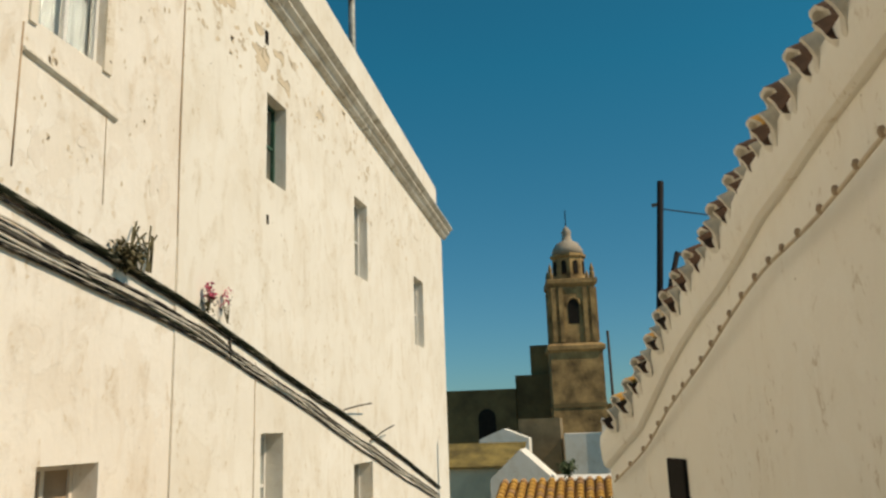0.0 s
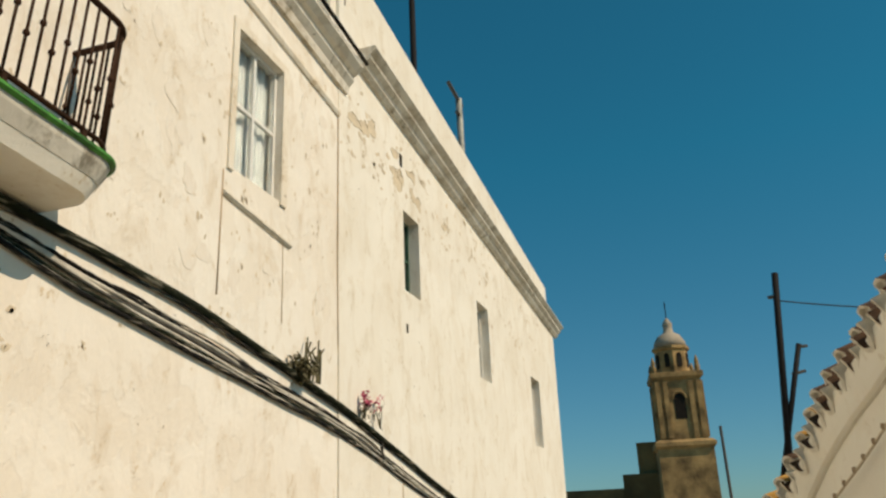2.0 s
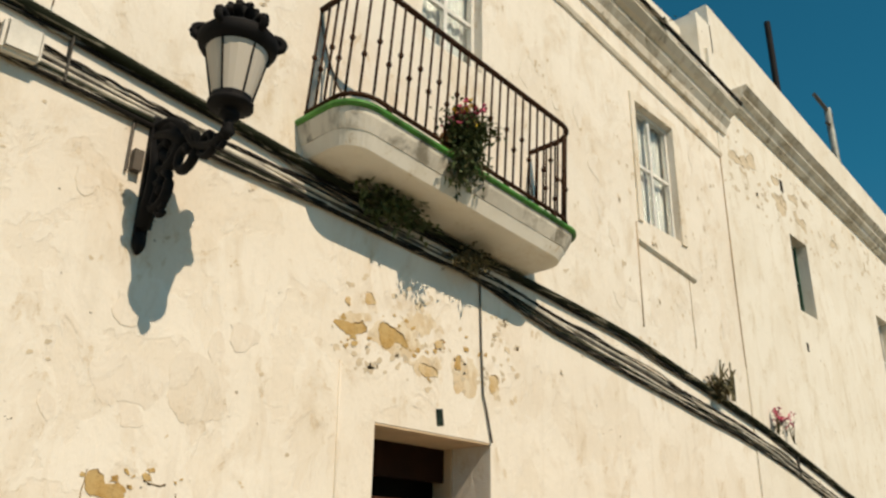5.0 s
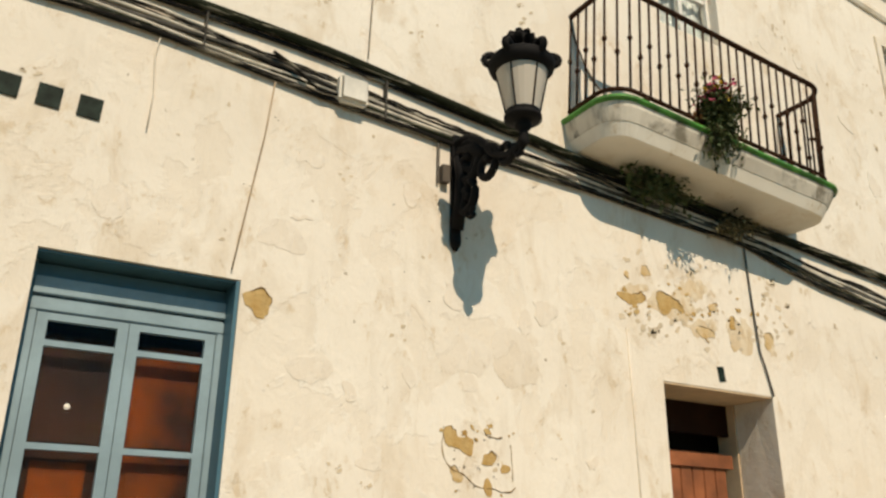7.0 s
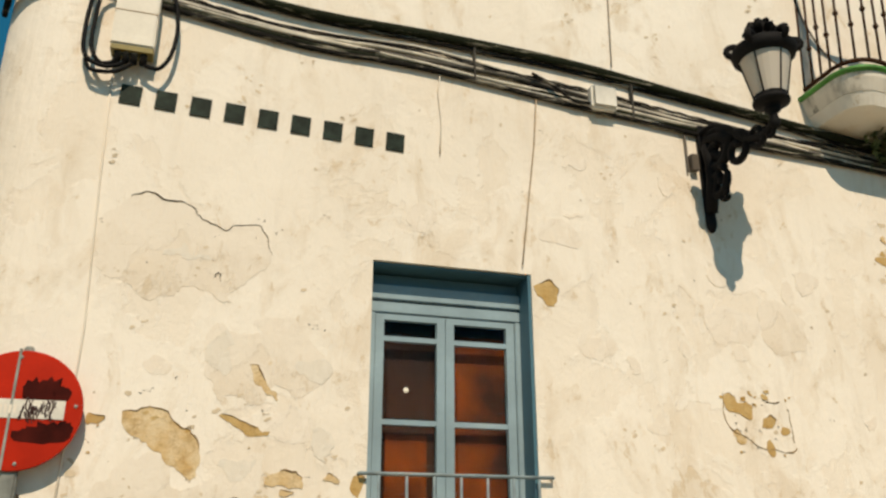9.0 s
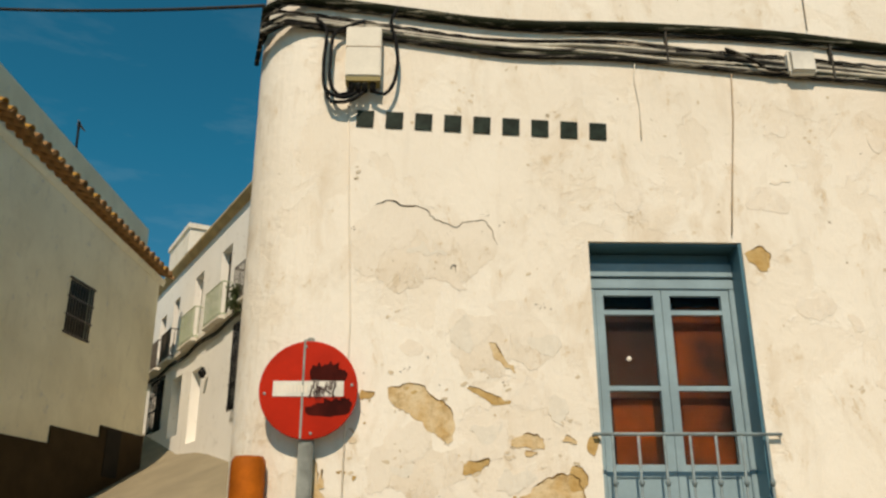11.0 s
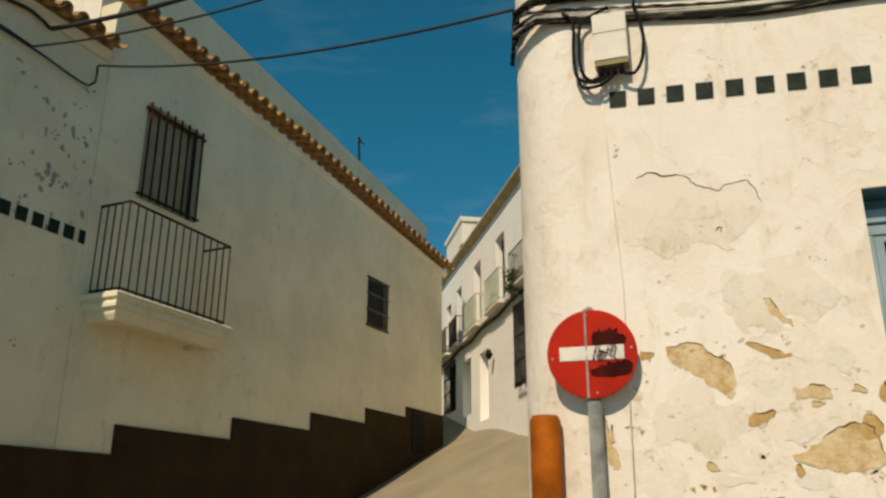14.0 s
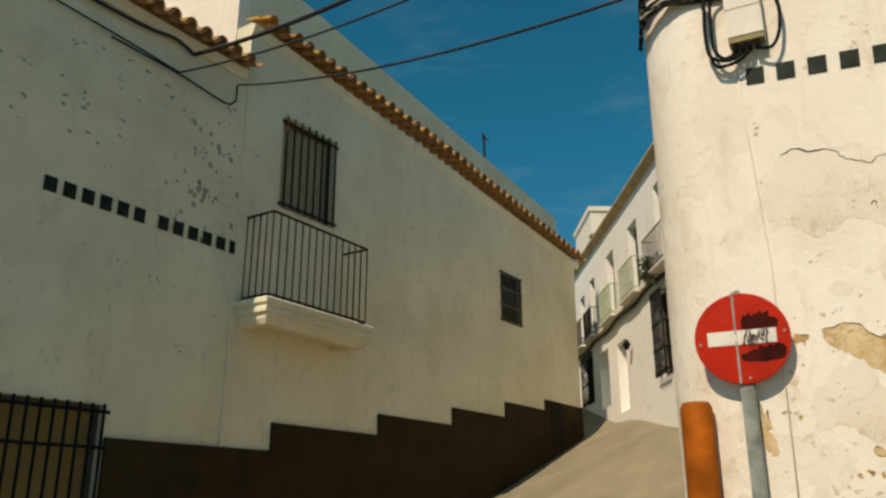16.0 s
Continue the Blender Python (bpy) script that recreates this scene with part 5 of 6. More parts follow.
FL = [
    ([(-0.02, 2.98), (0.12, 3.06), (0.28, 3.08), (0.42, 2.98), (0.56, 2.76), (0.52, 2.60), (0.40, 2.66), (0.22, 2.82)], SAND, 0.15),
    ([(0.62, 3.04), (0.75, 3.03), (0.92, 2.95), (1.02, 2.96), (1.0, 2.89), (0.85, 2.89), (0.70, 2.97)], OCHRE, 0.2),
    ([(0.78, 3.42), (0.88, 3.39), (1.02, 3.22), (1.04, 3.12), (0.96, 3.2), (0.86, 3.28)], SAND, 0.1),
    ([(-0.20, 3.02), (-0.08, 3.0), (-0.10, 2.95), (-0.22, 2.95)], OCHRE, None),
    ([(0.85, 2.12), (1.05, 2.18), (1.3, 2.36), (1.50, 2.36), (1.56, 2.2), (1.54, 2.04), (1.35, 2.0), (1.1, 2.03)], SAND, None),
    ([(1.40, 2.38), (1.55, 2.40), (1.58, 2.25), (1.46, 2.22)], OCHRE, None),
    ([(0.58, 2.45), (0.76, 2.5), (0.84, 2.46), (0.70, 2.38), (0.60, 2.36)], OCHRE, 0.2),
    ([(0.48, 3.98), (0.55, 4.1), (0.56, 3.95), (0.66, 3.86), (0.56, 3.84), (0.49, 3.88)], BUFF, 0.2),
    ([(1.60, 2.62), (1.68, 2.66), (1.68, 2.5), (1.60, 2.52)], OCHRE, None),
    ([(-0.60, 2.5), (-0.52, 2.42), (-0.46, 2.2), (-0.44, 2.05), (-0.52, 2.0), (-0.58, 2.2)], SAND, None),
    ([(0.98, 2.62), (1.12, 2.72), (1.22, 2.66), (1.30, 2.58), (1.2, 2.54), (1.1, 2.58)], SAND, 0.3),
    ([(3.06, 4.24), (3.26, 4.25), (3.25, 4.0), (3.19, 4.03), (3.1, 4.16)], OCHRE, None),
    ([(4.74, 3.40), (4.84, 3.44), (4.90, 3.32), (5.02, 3.28), (5.0, 3.16), (4.86, 3.2), (4.75, 3.3)], OCHRE, 0.4),
    ([(5.06, 3.26), (5.20, 3.27), (5.20, 3.14), (5.08, 3.13)], OCHRE, None),
    ([(5.28, 3.16), (5.36, 3.15), (5.35, 3.08), (5.28, 3.08)], OCHRE, None),
    ([(5.12, 3.04), (5.18, 3.05), (5.17, 2.92), (5.11, 2.94)], OCHRE, None),
    ([(4.78, 3.08), (4.84, 3.10), (4.92, 2.98), (4.86, 2.96)], SAND, None),
    ([(6.60, 4.78), (6.72, 4.84), (6.95, 4.84), (6.97, 4.74), (6.80, 4.70), (6.70, 4.73)], OCHRE, None),
    ([(7.12, 4.86), (7.22, 4.92), (7.30, 4.84), (7.46, 4.82), (7.50, 4.72), (7.36, 4.76), (7.28, 4.68), (7.16, 4.70)], OCHRE, None),
    ([(7.6, 4.62), (7.85, 4.64), (7.92, 4.56), (7.75, 4.50)], SAND, None),
    ([(8.6, 4.70), (8.75, 4.72), (8.78, 4.55), (8.64, 4.5)], SAND, None),
    ([(6.95, 5.15), (7.05, 5.18), (7.08, 5.05), (6.98, 5.02)], SAND, None),
]
for k, (pts, mt, gp) in enumerate(FL):
    flake("plaster_flake", pts, mt, "bare ochre render where limewash has flaked off" if mt is OCHRE else "bare sandy render where limewash has flaked off", 0.004 + 0.0004 * (k % 7), 0.019, k, 0.25 if gp is None else gp)
for pts in ([(4.73, 3.40), (4.72, 3.22), (4.78, 3.10), (4.90, 3.05), (5.02, 2.97), (5.18, 2.95), (5.33, 2.93), (5.40, 2.97)], [(5.38, 3.02), (5.37, 3.16), (5.36, 3.30)], [(5.14, 3.36), (5.22, 3.34), (5.28, 3.355)]):
    bm = bmesh.new()
    line = resample([(x, -0.003, z) for x, z in pts], 0.02)
    bm_tube(bm, [p + Vector((0.012 * noise.noise(p * 14), 0, 0.012 * noise.noise(p * 17 + Vector((3, 1, 2))))) for p in line], 0.008, 5, taper=[0.25 + 1.3 * abs(noise.noise(p * 8)) for p in line])
    tagged(finish("plaster_crack", bm, RIM), "dark ragged edge round a flaking square patch", "flaked plaster", kind="structure")
# broad older coats showing as smooth pinkish patches
OLD = [
    ([(-0.34, 4.40), (-0.18, 4.58), (0.0, 4.64), (0.25, 4.60), (0.55, 4.42), (0.66, 4.5), (0.8, 4.52), (0.9, 4.35), (0.85, 4.1), (0.7, 3.95), (0.45, 3.9), (0.3, 4.02), (0.2, 3.85), (0.05, 3.8), (-0.1, 3.95), (-0.3, 4.0), (-0.28, 4.2)], 0.45),
    ([(0.55, 3.75), (0.75, 3.6), (0.95, 3.62), (1.2, 3.65), (1.4, 3.5), (1.42, 3.3), (1.2, 3.2), (1.05, 3.28), (0.9, 3.1), (0.7, 3.2), (0.62, 3.1), (0.5, 3.4)], None),
    ([(0.05, 2.75), (0.3, 2.72), (0.45, 2.55), (0.62, 2.6), (0.95, 2.85), (1.0, 2.6), (0.8, 2.45), (0.6, 2.3), (0.4, 2.25), (0.3, 2.1), (0.05, 2.3), (-0.2, 2.2), (-0.1, 2.5)], None),
    ([(5.2, 4.2), (5.45, 4.3), (5.7, 4.12), (5.66, 3.85), (5.4, 3.74), (5.22, 3.9)], None),
]
for k, (pts, gp) in enumerate(OLD):
    flake("old_coat", pts, BUFF, "smooth buff patch of an older limewash coat", 0.0025, 0.022, 50 + k, gp)



def flecks(name, regions, mat, label, seed, y=-0.0035, m=None):
    """Many small chips and scabs on the plaster, too many to count."""
    rng = random.Random(seed)
    bm = bmesh.new()
    for x0, x1, z0, z1, count, smin, smax, flat in regions:
        for _ in range(count):
            cx, cz = rng.uniform(x0, x1), rng.uniform(z0, z1)
            if m is None and any(h[0] - 0.14 < cx < h[1] + 0.14 and h[2] - 0.14 < cz < h[3] + 0.14 for h in (WIN_BLUE, DOOR, WIN_BAY, WIN_BAL, LOW_1, *WB)):
                continue
            for _j in range(rng.choice((1, 1, 2, 4))):
                s = rng.uniform(smin, smax)
                px, pz = cx + rng.gauss(0, 2 * s), cz + rng.gauss(0, 1.5 * s)
                sides = rng.randint(6, 10)
                a0 = rng.uniform(0, 6)
                lean = rng.uniform(-0.5, 0.5)
                ring = []
                for k in range(sides):
                    a = a0 + 6.283 * k / sides
                    r = s * rng.uniform(0.35, 1.15)
                    ux, uz = r * math.cos(a), r * math.sin(a) * flat
                    ring.append(bm.verts.new((px + ux, y - (0.015 if m is None and px > JOINT else 0.0), pz + uz + lean * ux)))
                bm.faces.new(ring)
    bmesh.ops.recalc_face_normals(bm, faces=bm.faces)
    ob = tagged(finish(name, bm, mat), label, "flaked plaster", kind="stuff")
    if m is not None:
        ob.matrix_world = m


flecks("dark_flecks", [(-0.5, 6.0, 1.5, 6.0, 50, 0.004, 0.011, 0.5), (6, 12, 4.1, 5.6, 14, 0.004, 0.011, 0.5), (-0.5, 1.6, 1.8, 4.5, 22, 0.005, 0.012, 0.5), (4.8, 5.4, 2.9, 3.4, 12, 0.006, 0.014, 0.6)], GAP, "scattered dark chips and holes in the limewash", 1)
flecks("tan_flecks", [(6.5, 9.0, 4.4, 5.35, 64, 0.012, 0.055, 0.8), (8.8, 14.8, 4.9, 6.0, 24, 0.01, 0.03, 1.2), (8, 14.8, 6.2, 9.6, 100, 0.010, 0.035, 1.6), (-0.5, 6.3, 1.5, 6.0, 80, 0.008, 0.03, 0.7), (-0.4, 1.7, 1.6, 3.2, 40, 0.010, 0.04, 0.7), (15.2, 24, 8.9, 10.5, 90, 0.03, 0.11, 0.7), (24, 31, 8.0, 9.9, 30, 0.03, 0.1, 0.7), (15.2, 32, 3, 8, 16, 0.015, 0.04, 1.0), (0, 6, 6.7, 9, 50, 0.010, 0.04, 0.8)], CHIP, "scattered tan scabs where limewash has worn through", 2)
flecks("ochre_flecks", [(6.5, 8.7, 4.45, 5.1, 16, 0.015, 0.05, 0.7), (-0.4, 1.7, 1.6, 3.3, 10, 0.010, 0.035, 0.7), (4.7, 5.4, 2.9, 3.4, 8, 0.015, 0.04, 0.8)], OCHRE, "scattered ochre scabs of bare render", 3, -0.0055)

GREY_CHIP = plain("grey undercoat", (0.36, 0.34, 0.29), 0.95, vary=0.3, scale=10)
flecks("grey_flecks", [(-9.5, -2.0, 6.9, 9.0, 60, 0.015, 0.075, 0.6), (-3.2, -1.9, 6.2, 8.6, 24, 0.03, 0.08, 1.2), (-9, -2, 4, 6, 18, 0.015, 0.05, 0.8)], GREY_CHIP, "scattered grey scabs where the shaded limewash peels", 6, 0.017, LM)


def blob(cx, cz, w, h, rng):
    n = rng.randint(7, 11)
    return [(cx + w * rng.uniform(0.55, 1.1) * math.cos(6.283 * k / n), cz + h * rng.uniform(0.5, 1.1) * math.sin(6.283 * k / n)) for k in range(n)]


WORN = plaster("worn tan limewash", (0.74, 0.66, 0.53), (0.60, 0.47, 0.31), (0.58, 0.43, 0.23), (0.52, 0.40, 0.26), 1.0, 7.0, 0.9, 0.4)
PALE = plaster("pinkish older limewash coat", (0.785, 0.735, 0.66), (0.71, 0.645, 0.56), (0.64, 0.56, 0.45), (0.45, 0.37, 0.27), 0.8, 7.0, 0.5, 0.2)
rng = random.Random(31)
for k, (x, z, w, h) in enumerate(((0.55, 4.05, 0.16, 0.24), (1.0, 3.72, 0.16, 0.12), (0.2, 3.35, 0.14, 0.1), (1.15, 2.98, 0.2, 0.16), (0.05, 2.42, 0.22, 0.2), (0.55, 2.1, 0.3, 0.18), (-0.1, 1.95, 0.24, 0.2), (1.2, 2.3, 0.2, 0.12), (0.35, 1.7, 0.3, 0.2), (1.2, 1.75, 0.25, 0.2), (4.9, 4.0, 0.3, 0.25), (4.1, 3.1, 0.16, 0.12), (3.6, 3.75, 0.2, 0.12), (3.3, 4.7, 0.22, 0.14), (2.1, 4.72, 0.16, 0.2))):
    flake("old_coat", blob(x, z, w, h, rng), PALE, "faint pinkish patch of an older limewash coat", 0.0013 + 0.0001 * k, 0.022, 80 + k, None)
for k, (x, z, w, h, mt) in enumerate(((1.12, 2.5, 0.07, 0.03, SAND), (1.45, 2.62, 0.06, 0.05, SAND), (0.3, 2.02, 0.06, 0.04, SAND), (0.95, 2.0, 0.05, 0.05, OCHRE), (-0.5, 2.3, 0.04, 0.10, SAND), (0.75, 1.78, 0.08, 0.04, SAND), (7.9, 4.85, 0.09, 0.06, SAND), (8.2, 4.72, 0.06, 0.09, OCHRE), (6.75, 5.0, 0.05, 0.04, SAND))):
    flake("plaster_flake", blob(x, z, w, h, rng), mt, "small bare patch where limewash has flaked off", 0.0070 + 0.0003 * k, 0.018, 120 + k, 0.3)

for k, (x, z, w, h) in enumerate(((7.35, 4.78, 0.42, 0.22), (7.75, 4.62, 0.34, 0.14), (8.3, 4.62, 0.26, 0.20), (6.85, 4.86, 0.24, 0.12), (7.6, 5.02, 0.30, 0.10), (8.72, 4.6, 0.14, 0.16))):
    flake("old_coat", blob(x, z, w, h, rng), WORN, "worn tan limewash flaking off above the doorway", 0.0016 + 0.0002 * k, 0.035, 300 + k, None)
GREYED = plaster("greyed thin limewash", (0.74, 0.70, 0.63), (0.64, 0.60, 0.53), (0.58, 0.52, 0.43), (0.40, 0.34, 0.26), 0.7, 7.0, 0.5, 0.2)
for k, (x, z, w, h) in enumerate(((0.15, 2.42, 0.13, 0.10), (0.75, 2.66, 0.16, 0.10), (0.98, 2.32, 0.18, 0.09), (0.48, 1.95, 0.16, 0.08), (1.38, 2.86, 0.12, 0.16), (-0.16, 1.72, 0.12, 0.14), (0.62, 3.5, 0.10, 0.16), (1.3, 3.42, 0.14, 0.08), (0.34, 4.2, 0.22, 0.07), (1.05, 1.92, 0.16, 0.07))):
    flake("old_coat", blob(x, z, w, h, rng), GREYED, "thin greyed limewash over an older coat", 0.0036 + 0.0001 * k, 0.03, 330 + k, None)
# peeling band under the far cornice and rough mottling on the upper wall
for k in range(13):
    x = rng.uniform(15.4, 21.5)
    flake("plaster_flake", blob(x, 10.25 - 0.075 * (x - 15) + rng.uniform(-0.55, 0.1), rng.uniform(0.12, 0.38), rng.uniform(0.08, 0.2), rng), CHIP, "worn patch of peeling limewash under the cornice", 0.003 + 0.0003 * k, 0.03, 200 + k, 0.3, 0.015)
for k in range(40):
    x, z = rng.uniform(9.0, 14.7), rng.uniform(5.95, 9.3)
    if 11.5 < x < 13.75 and 6.6 < z < 9.9:
        continue
    flake("old_coat", blob(x, z, rng.uniform(0.06, 0.2), rng.uniform(0.1, 0.32), rng), PALE, "rough pinkish patch of an older limewash coat", 0.0012 + 0.0001 * k, 0.03, 240 + k, None)
for k in range(12):
    flake("old_coat", blob(rng.uniform(3.4, 6.2), rng.uniform(3.0, 5.6), rng.uniform(0.06, 0.16), rng.uniform(0.05, 0.14), rng), PALE, "faint pinkish patch of an older limewash coat", 0.0032 + 0.0001 * k, 0.025, 280 + k, None)

# ---- clay tiles ----


def tile_mesh(name, length, r0, r1, mat, seg=8, thick=0.018, inner=None):
    """A half-round clay tile, its bulge upwards, lying along +y from its front end at the origin."""
    bm = bmesh.new()
    rows = []
    for y, r in ((0, r0), (length, r1)):
        for rr in (r, r - thick):
            rows.append([bm.verts.new((rr * math.cos(math.pi * k / seg), y, rr * math.sin(math.pi * k / seg))) for k in range(seg + 1)])
    a, b2, c, d = rows
    for k in range(seg):
        bm.faces.new((a[k], a[k + 1], c[k + 1], c[k]))
        bm.faces.new((b2[k], d[k], d[k + 1], b2[k + 1]))
        bm.faces.new((a[k], b2[k], b2[k + 1], a[k + 1]))
        bm.faces.new((c[k], c[k + 1], d[k + 1], d[k]))
    for k in (0, seg):
        bm.faces.new((a[k], c[k], d[k], b2[k]))
    bmesh.ops.recalc_face_normals(bm, faces=bm.faces)
    if inner:
        for f in bm.faces:
            c = f.calc_center_median()
            rad = math.hypot(c.x, c.z)
            f.material_index = 1 if f.normal.x * c.x + f.normal.z * c.z < -0.3 * rad else 0
    me = bpy.data.meshes.new(name)
    bm.to_mesh(me)
    bm.free()
    me.materials.append(mat)
    if inner:
        me.materials.append(inner)
    return me


def eave_row(name, line, pitch, label, courses, into, slope, r=0.085, mats=(TILE, LICHEN), lip=0.12, valley=TILE_LIME, seed=1, pan_lip=0.02, pan=1.05, rise=0.02, thick=0.018):
    """Rows of cover tiles over pan tiles along a line; into: unit vector from the eave up the roof."""
    roof = base(name, Matrix.Identity(4), label, "tiled eave", kind="structure")
    covers = [tile_mesh("cover_tile", 0.42, r, r * 0.8, m) for m in mats]
    pans = tile_mesh("pan_tile", 0.42, r * pan, r * pan * 0.82, valley, 10, thick, TILE)
    rng = random.Random(seed)
    pts = [Vector(p) for p in line]
    dist = [0]
    for a, c in zip(pts, pts[1:]):
        dist.append(dist[-1] + (c - a).length)
    n = int(dist[-1] / pitch)
    for k in range(n):
        s = pitch * (k + 0.5)
        j = max(i for i in range(len(pts) - 1) if dist[i] <= s)
        t = (s - dist[j]) / (dist[j + 1] - dist[j])
        p = pts[j].lerp(pts[j + 1], t)
        along_d = (pts[j + 1] - pts[j]).normalized()
        yv = (Vector((into[0], into[1], slope))).normalized()
        xv = (along_d - along_d.dot(yv) * yv).normalized()
        zv = xv.cross(yv)
        if zv.z < 0:
            xv, zv = -xv, -zv
        rot = Matrix((xv, yv, zv)).transposed().to_4x4()
        for cidx in range(courses):
            off = yv * (0.34 * cidx - lip + rng.uniform(-0.025, 0.02)) + zv * (0.012 * cidx)
            ob = new("cover_tile", rng.choices(covers, (0.72, 0.28))[0])
            ob.parent = roof
            ob.matrix_basis = Matrix.Translation(p + off + zv * rise) @ rot @ Matrix.Rotation(radians(rng.uniform(-4, 4)), 4, "Y")
            q2 = p + off + along_d * pitch * 0.5 + zv * (r * 0.78)
            ob = new("pan_tile", pans)
            ob.parent = roof
            ob.matrix_basis = Matrix.Translation(q2 - yv * pan_lip) @ rot @ Matrix.Rotation(radians(180 + rng.uniform(-4, 4)), 4, "Y")
    return roof


# eave of the low house opposite
CLAY_DARK = plain("dark brown clay", (0.085, 0.038, 0.014), 0.9, vary=0.6, scale=16, rough_bump=0.4, bump_dist=0.01)


def half_tile(name, length, r0, r1, tall, thick, convex, concave, rim, plug=None, seg=10):
    """A half-round tile with a limewashed rim; plug closes the hollow of a cover with mortar."""
    bm = bmesh.new()
    mats = [convex, concave, rim]
    rings = []
    for y, r in ((0, r0), (length, r1)):
        for rr in (r, r - thick):
            rings.append([bm.verts.new((rr * math.cos(math.pi * k / seg), y + 0.012 * math.sin(k * 1.7), tall * rr * math.sin(math.pi * k / seg))) for k in range(seg + 1)])
    a, b2, c, d = rings
    for k in range(seg):
        for q, i in (((a[k], a[k + 1], c[k + 1], c[k]), 0), ((b2[k], d[k], d[k + 1], b2[k + 1]), 1), ((a[k], b2[k], b2[k + 1], a[k + 1]), 2), ((c[k], c[k + 1], d[k + 1], d[k]), 0)):
            bm.faces.new(q).material_index = i
    for k in (0, seg):
        bm.faces.new((a[k], c[k], d[k], b2[k])).material_index = 2
    if plug:
        mats.append(plug)
        rr = r0 - thick * 1.2
        f = bm.faces.new([bm.verts.new((rr * math.cos(math.pi * k / seg), 0.07, tall * rr * math.sin(math.pi * k / seg))) for k in range(seg + 1)])
        f.material_index = 3
    bmesh.ops.recalc_face_normals(bm, faces=bm.faces)
    me = bpy.data.meshes.new(name)
    bm.to_mesh(me)
    bm.free()
    for mt in mats:
        me.materials.append(mt)
    return me


def wavy_eave(name, line, pitch, label, into, r, tall, seed):
    """Cover tiles plugged with lime, and pans between them, making a wave along the eave."""
    roof = base(name, Matrix.Identity(4), label, "tiled eave", kind="structure")
    covers = [half_tile("cover_tile", 0.5, r * 0.86, r * 0.75, tall * 0.72, 0.026, m, TILE_LIME, TILE_LIME, TILE_LIME) for m in (CLAY_DARK, CLAY_DARK, LICHEN)]
    pans = [half_tile("pan_tile", 0.5, r * 1.12, r * 0.95, tall * 1.1, 0.032, TILE_LIME, m, TILE_LIME) for m in (CLAY_DARK, CLAY_DARK)]
    rng = random.Random(seed)
    pts = [Vector(p) for p in line]
    dist = [0]
    for a, c in zip(pts, pts[1:]):
        dist.append(dist[-1] + (c - a).length)
    for k in range(int(dist[-1] / pitch)):
        for half, meshes in ((0, covers), (1, pans)):
            s = min(dist[-1] - 0.01, pitch * (k + 0.25 + 0.5 * half))
            j = max(i for i in range(len(pts) - 1) if dist[i] <= s)
            p = pts[j].lerp(pts[j + 1], (s - dist[j]) / (dist[j + 1] - dist[j]))
            d = pts[j + 1] - pts[j]
            xv = Vector((d.x, d.y, d.z)).normalized()
            yv = Vector((into[0], into[1], 0.45))
            yv = (yv - yv.dot(xv) * xv).normalized()
            zv = xv.cross(yv)
            if zv.z < 0:
                xv, zv = -xv, -zv
            rot = Matrix((xv, yv, zv)).transposed().to_4x4()
            ob = new("pan_tile" if half else "cover_tile", rng.choice(meshes))
            ob.parent = roof
            ob.matrix_basis = Matrix.Translation(p - yv * ((0.25 if half else 0.17) + rng.uniform(-0.03, 0.03)) + zv * rng.uniform(-0.015, 0.015)) @ rot @ Matrix.Rotation(radians((180 if half else 0) + rng.uniform(-7, 7)), 4, "Y")
    return roof


wavy_eave("roof_low_house", [(x, y - 0.18, z - 0.07) for x, y, z in EAVE], 0.44, "curving eave of plugged clay tiles with limewashed rims", (0.30, -0.95), 0.128, 1.75, 3)
bm = bmesh.new()
bm_sweep(bm, [(x, y - 0.16, z - 0.68, 0.16, 0.98) for x, y, z in EAVE], [(0, 0.42), (0.13, 0.42), (0.14, 0.30), (0.12, 0.12), (0.10, 0.03), (0.06, 0.0), (0, 0)])
tagged(finish("eave_moulding", bm, WHITE_CREAM), "rounded cream plaster moulding under the tiled eave", "moulding", kind="structure")
CORB = [(8.6, -7.5, 4.9), (10.8, -7.25, 4.52), (11.96, -7.07, 4.36), (12.87, -6.91, 4.12), (13.76, -6.72, 3.79), (14.93, -6.41, 3.33), (15.8, -6.15, 2.88), (16.56, -5.76, 2.46)]
CORB = [(x, y + 0.15, z + 0.07) for x, y, z in CORB]
bm = bmesh.new()
CR = resample(CORB, 0.16)
bm_tube(bm, [p + Vector((0.02, 0.15, 0)) for p in CR], 0.015, 6)
tagged(finish("wall_cable", bm, CHIP, smooth=True), "pale cable pinned along the low house wall", "cable")
for k, p in enumerate(CR[::2]):
    bm = bmesh.new()
    bm_lathe(bm, [(0.016, -0.03), (0.026, 0.0), (0.016, 0.03)], 7)
    ob = tagged(finish("cable_pin", bm, LINTEL), "small rusty pin holding the wall cable", "cable pin", "pins of the wall cable")
    ob.location = p + Vector((0.02, 0.165, 0.012))
bm = bmesh.new()
bm_box(bm, -0.25, 0.25, -0.03, 0.01, -0.5, 0.3)
ob = tagged(finish("window_low_house", bm, HOLLOW, bevel=0.01), "small dark window opening in the low house", "window", kind="structure")
ob.matrix_world = frame_at(15.05, -6.17, -0.86, -0.27, 2.57)

# eaves of the shaded house
def lpt(s, out, z):
    v = LM @ Vector((s, -out, z))
    return (v.x, v.y, v.z)
ny = LM.to_3x3() @ Vector((0, 1, 0))
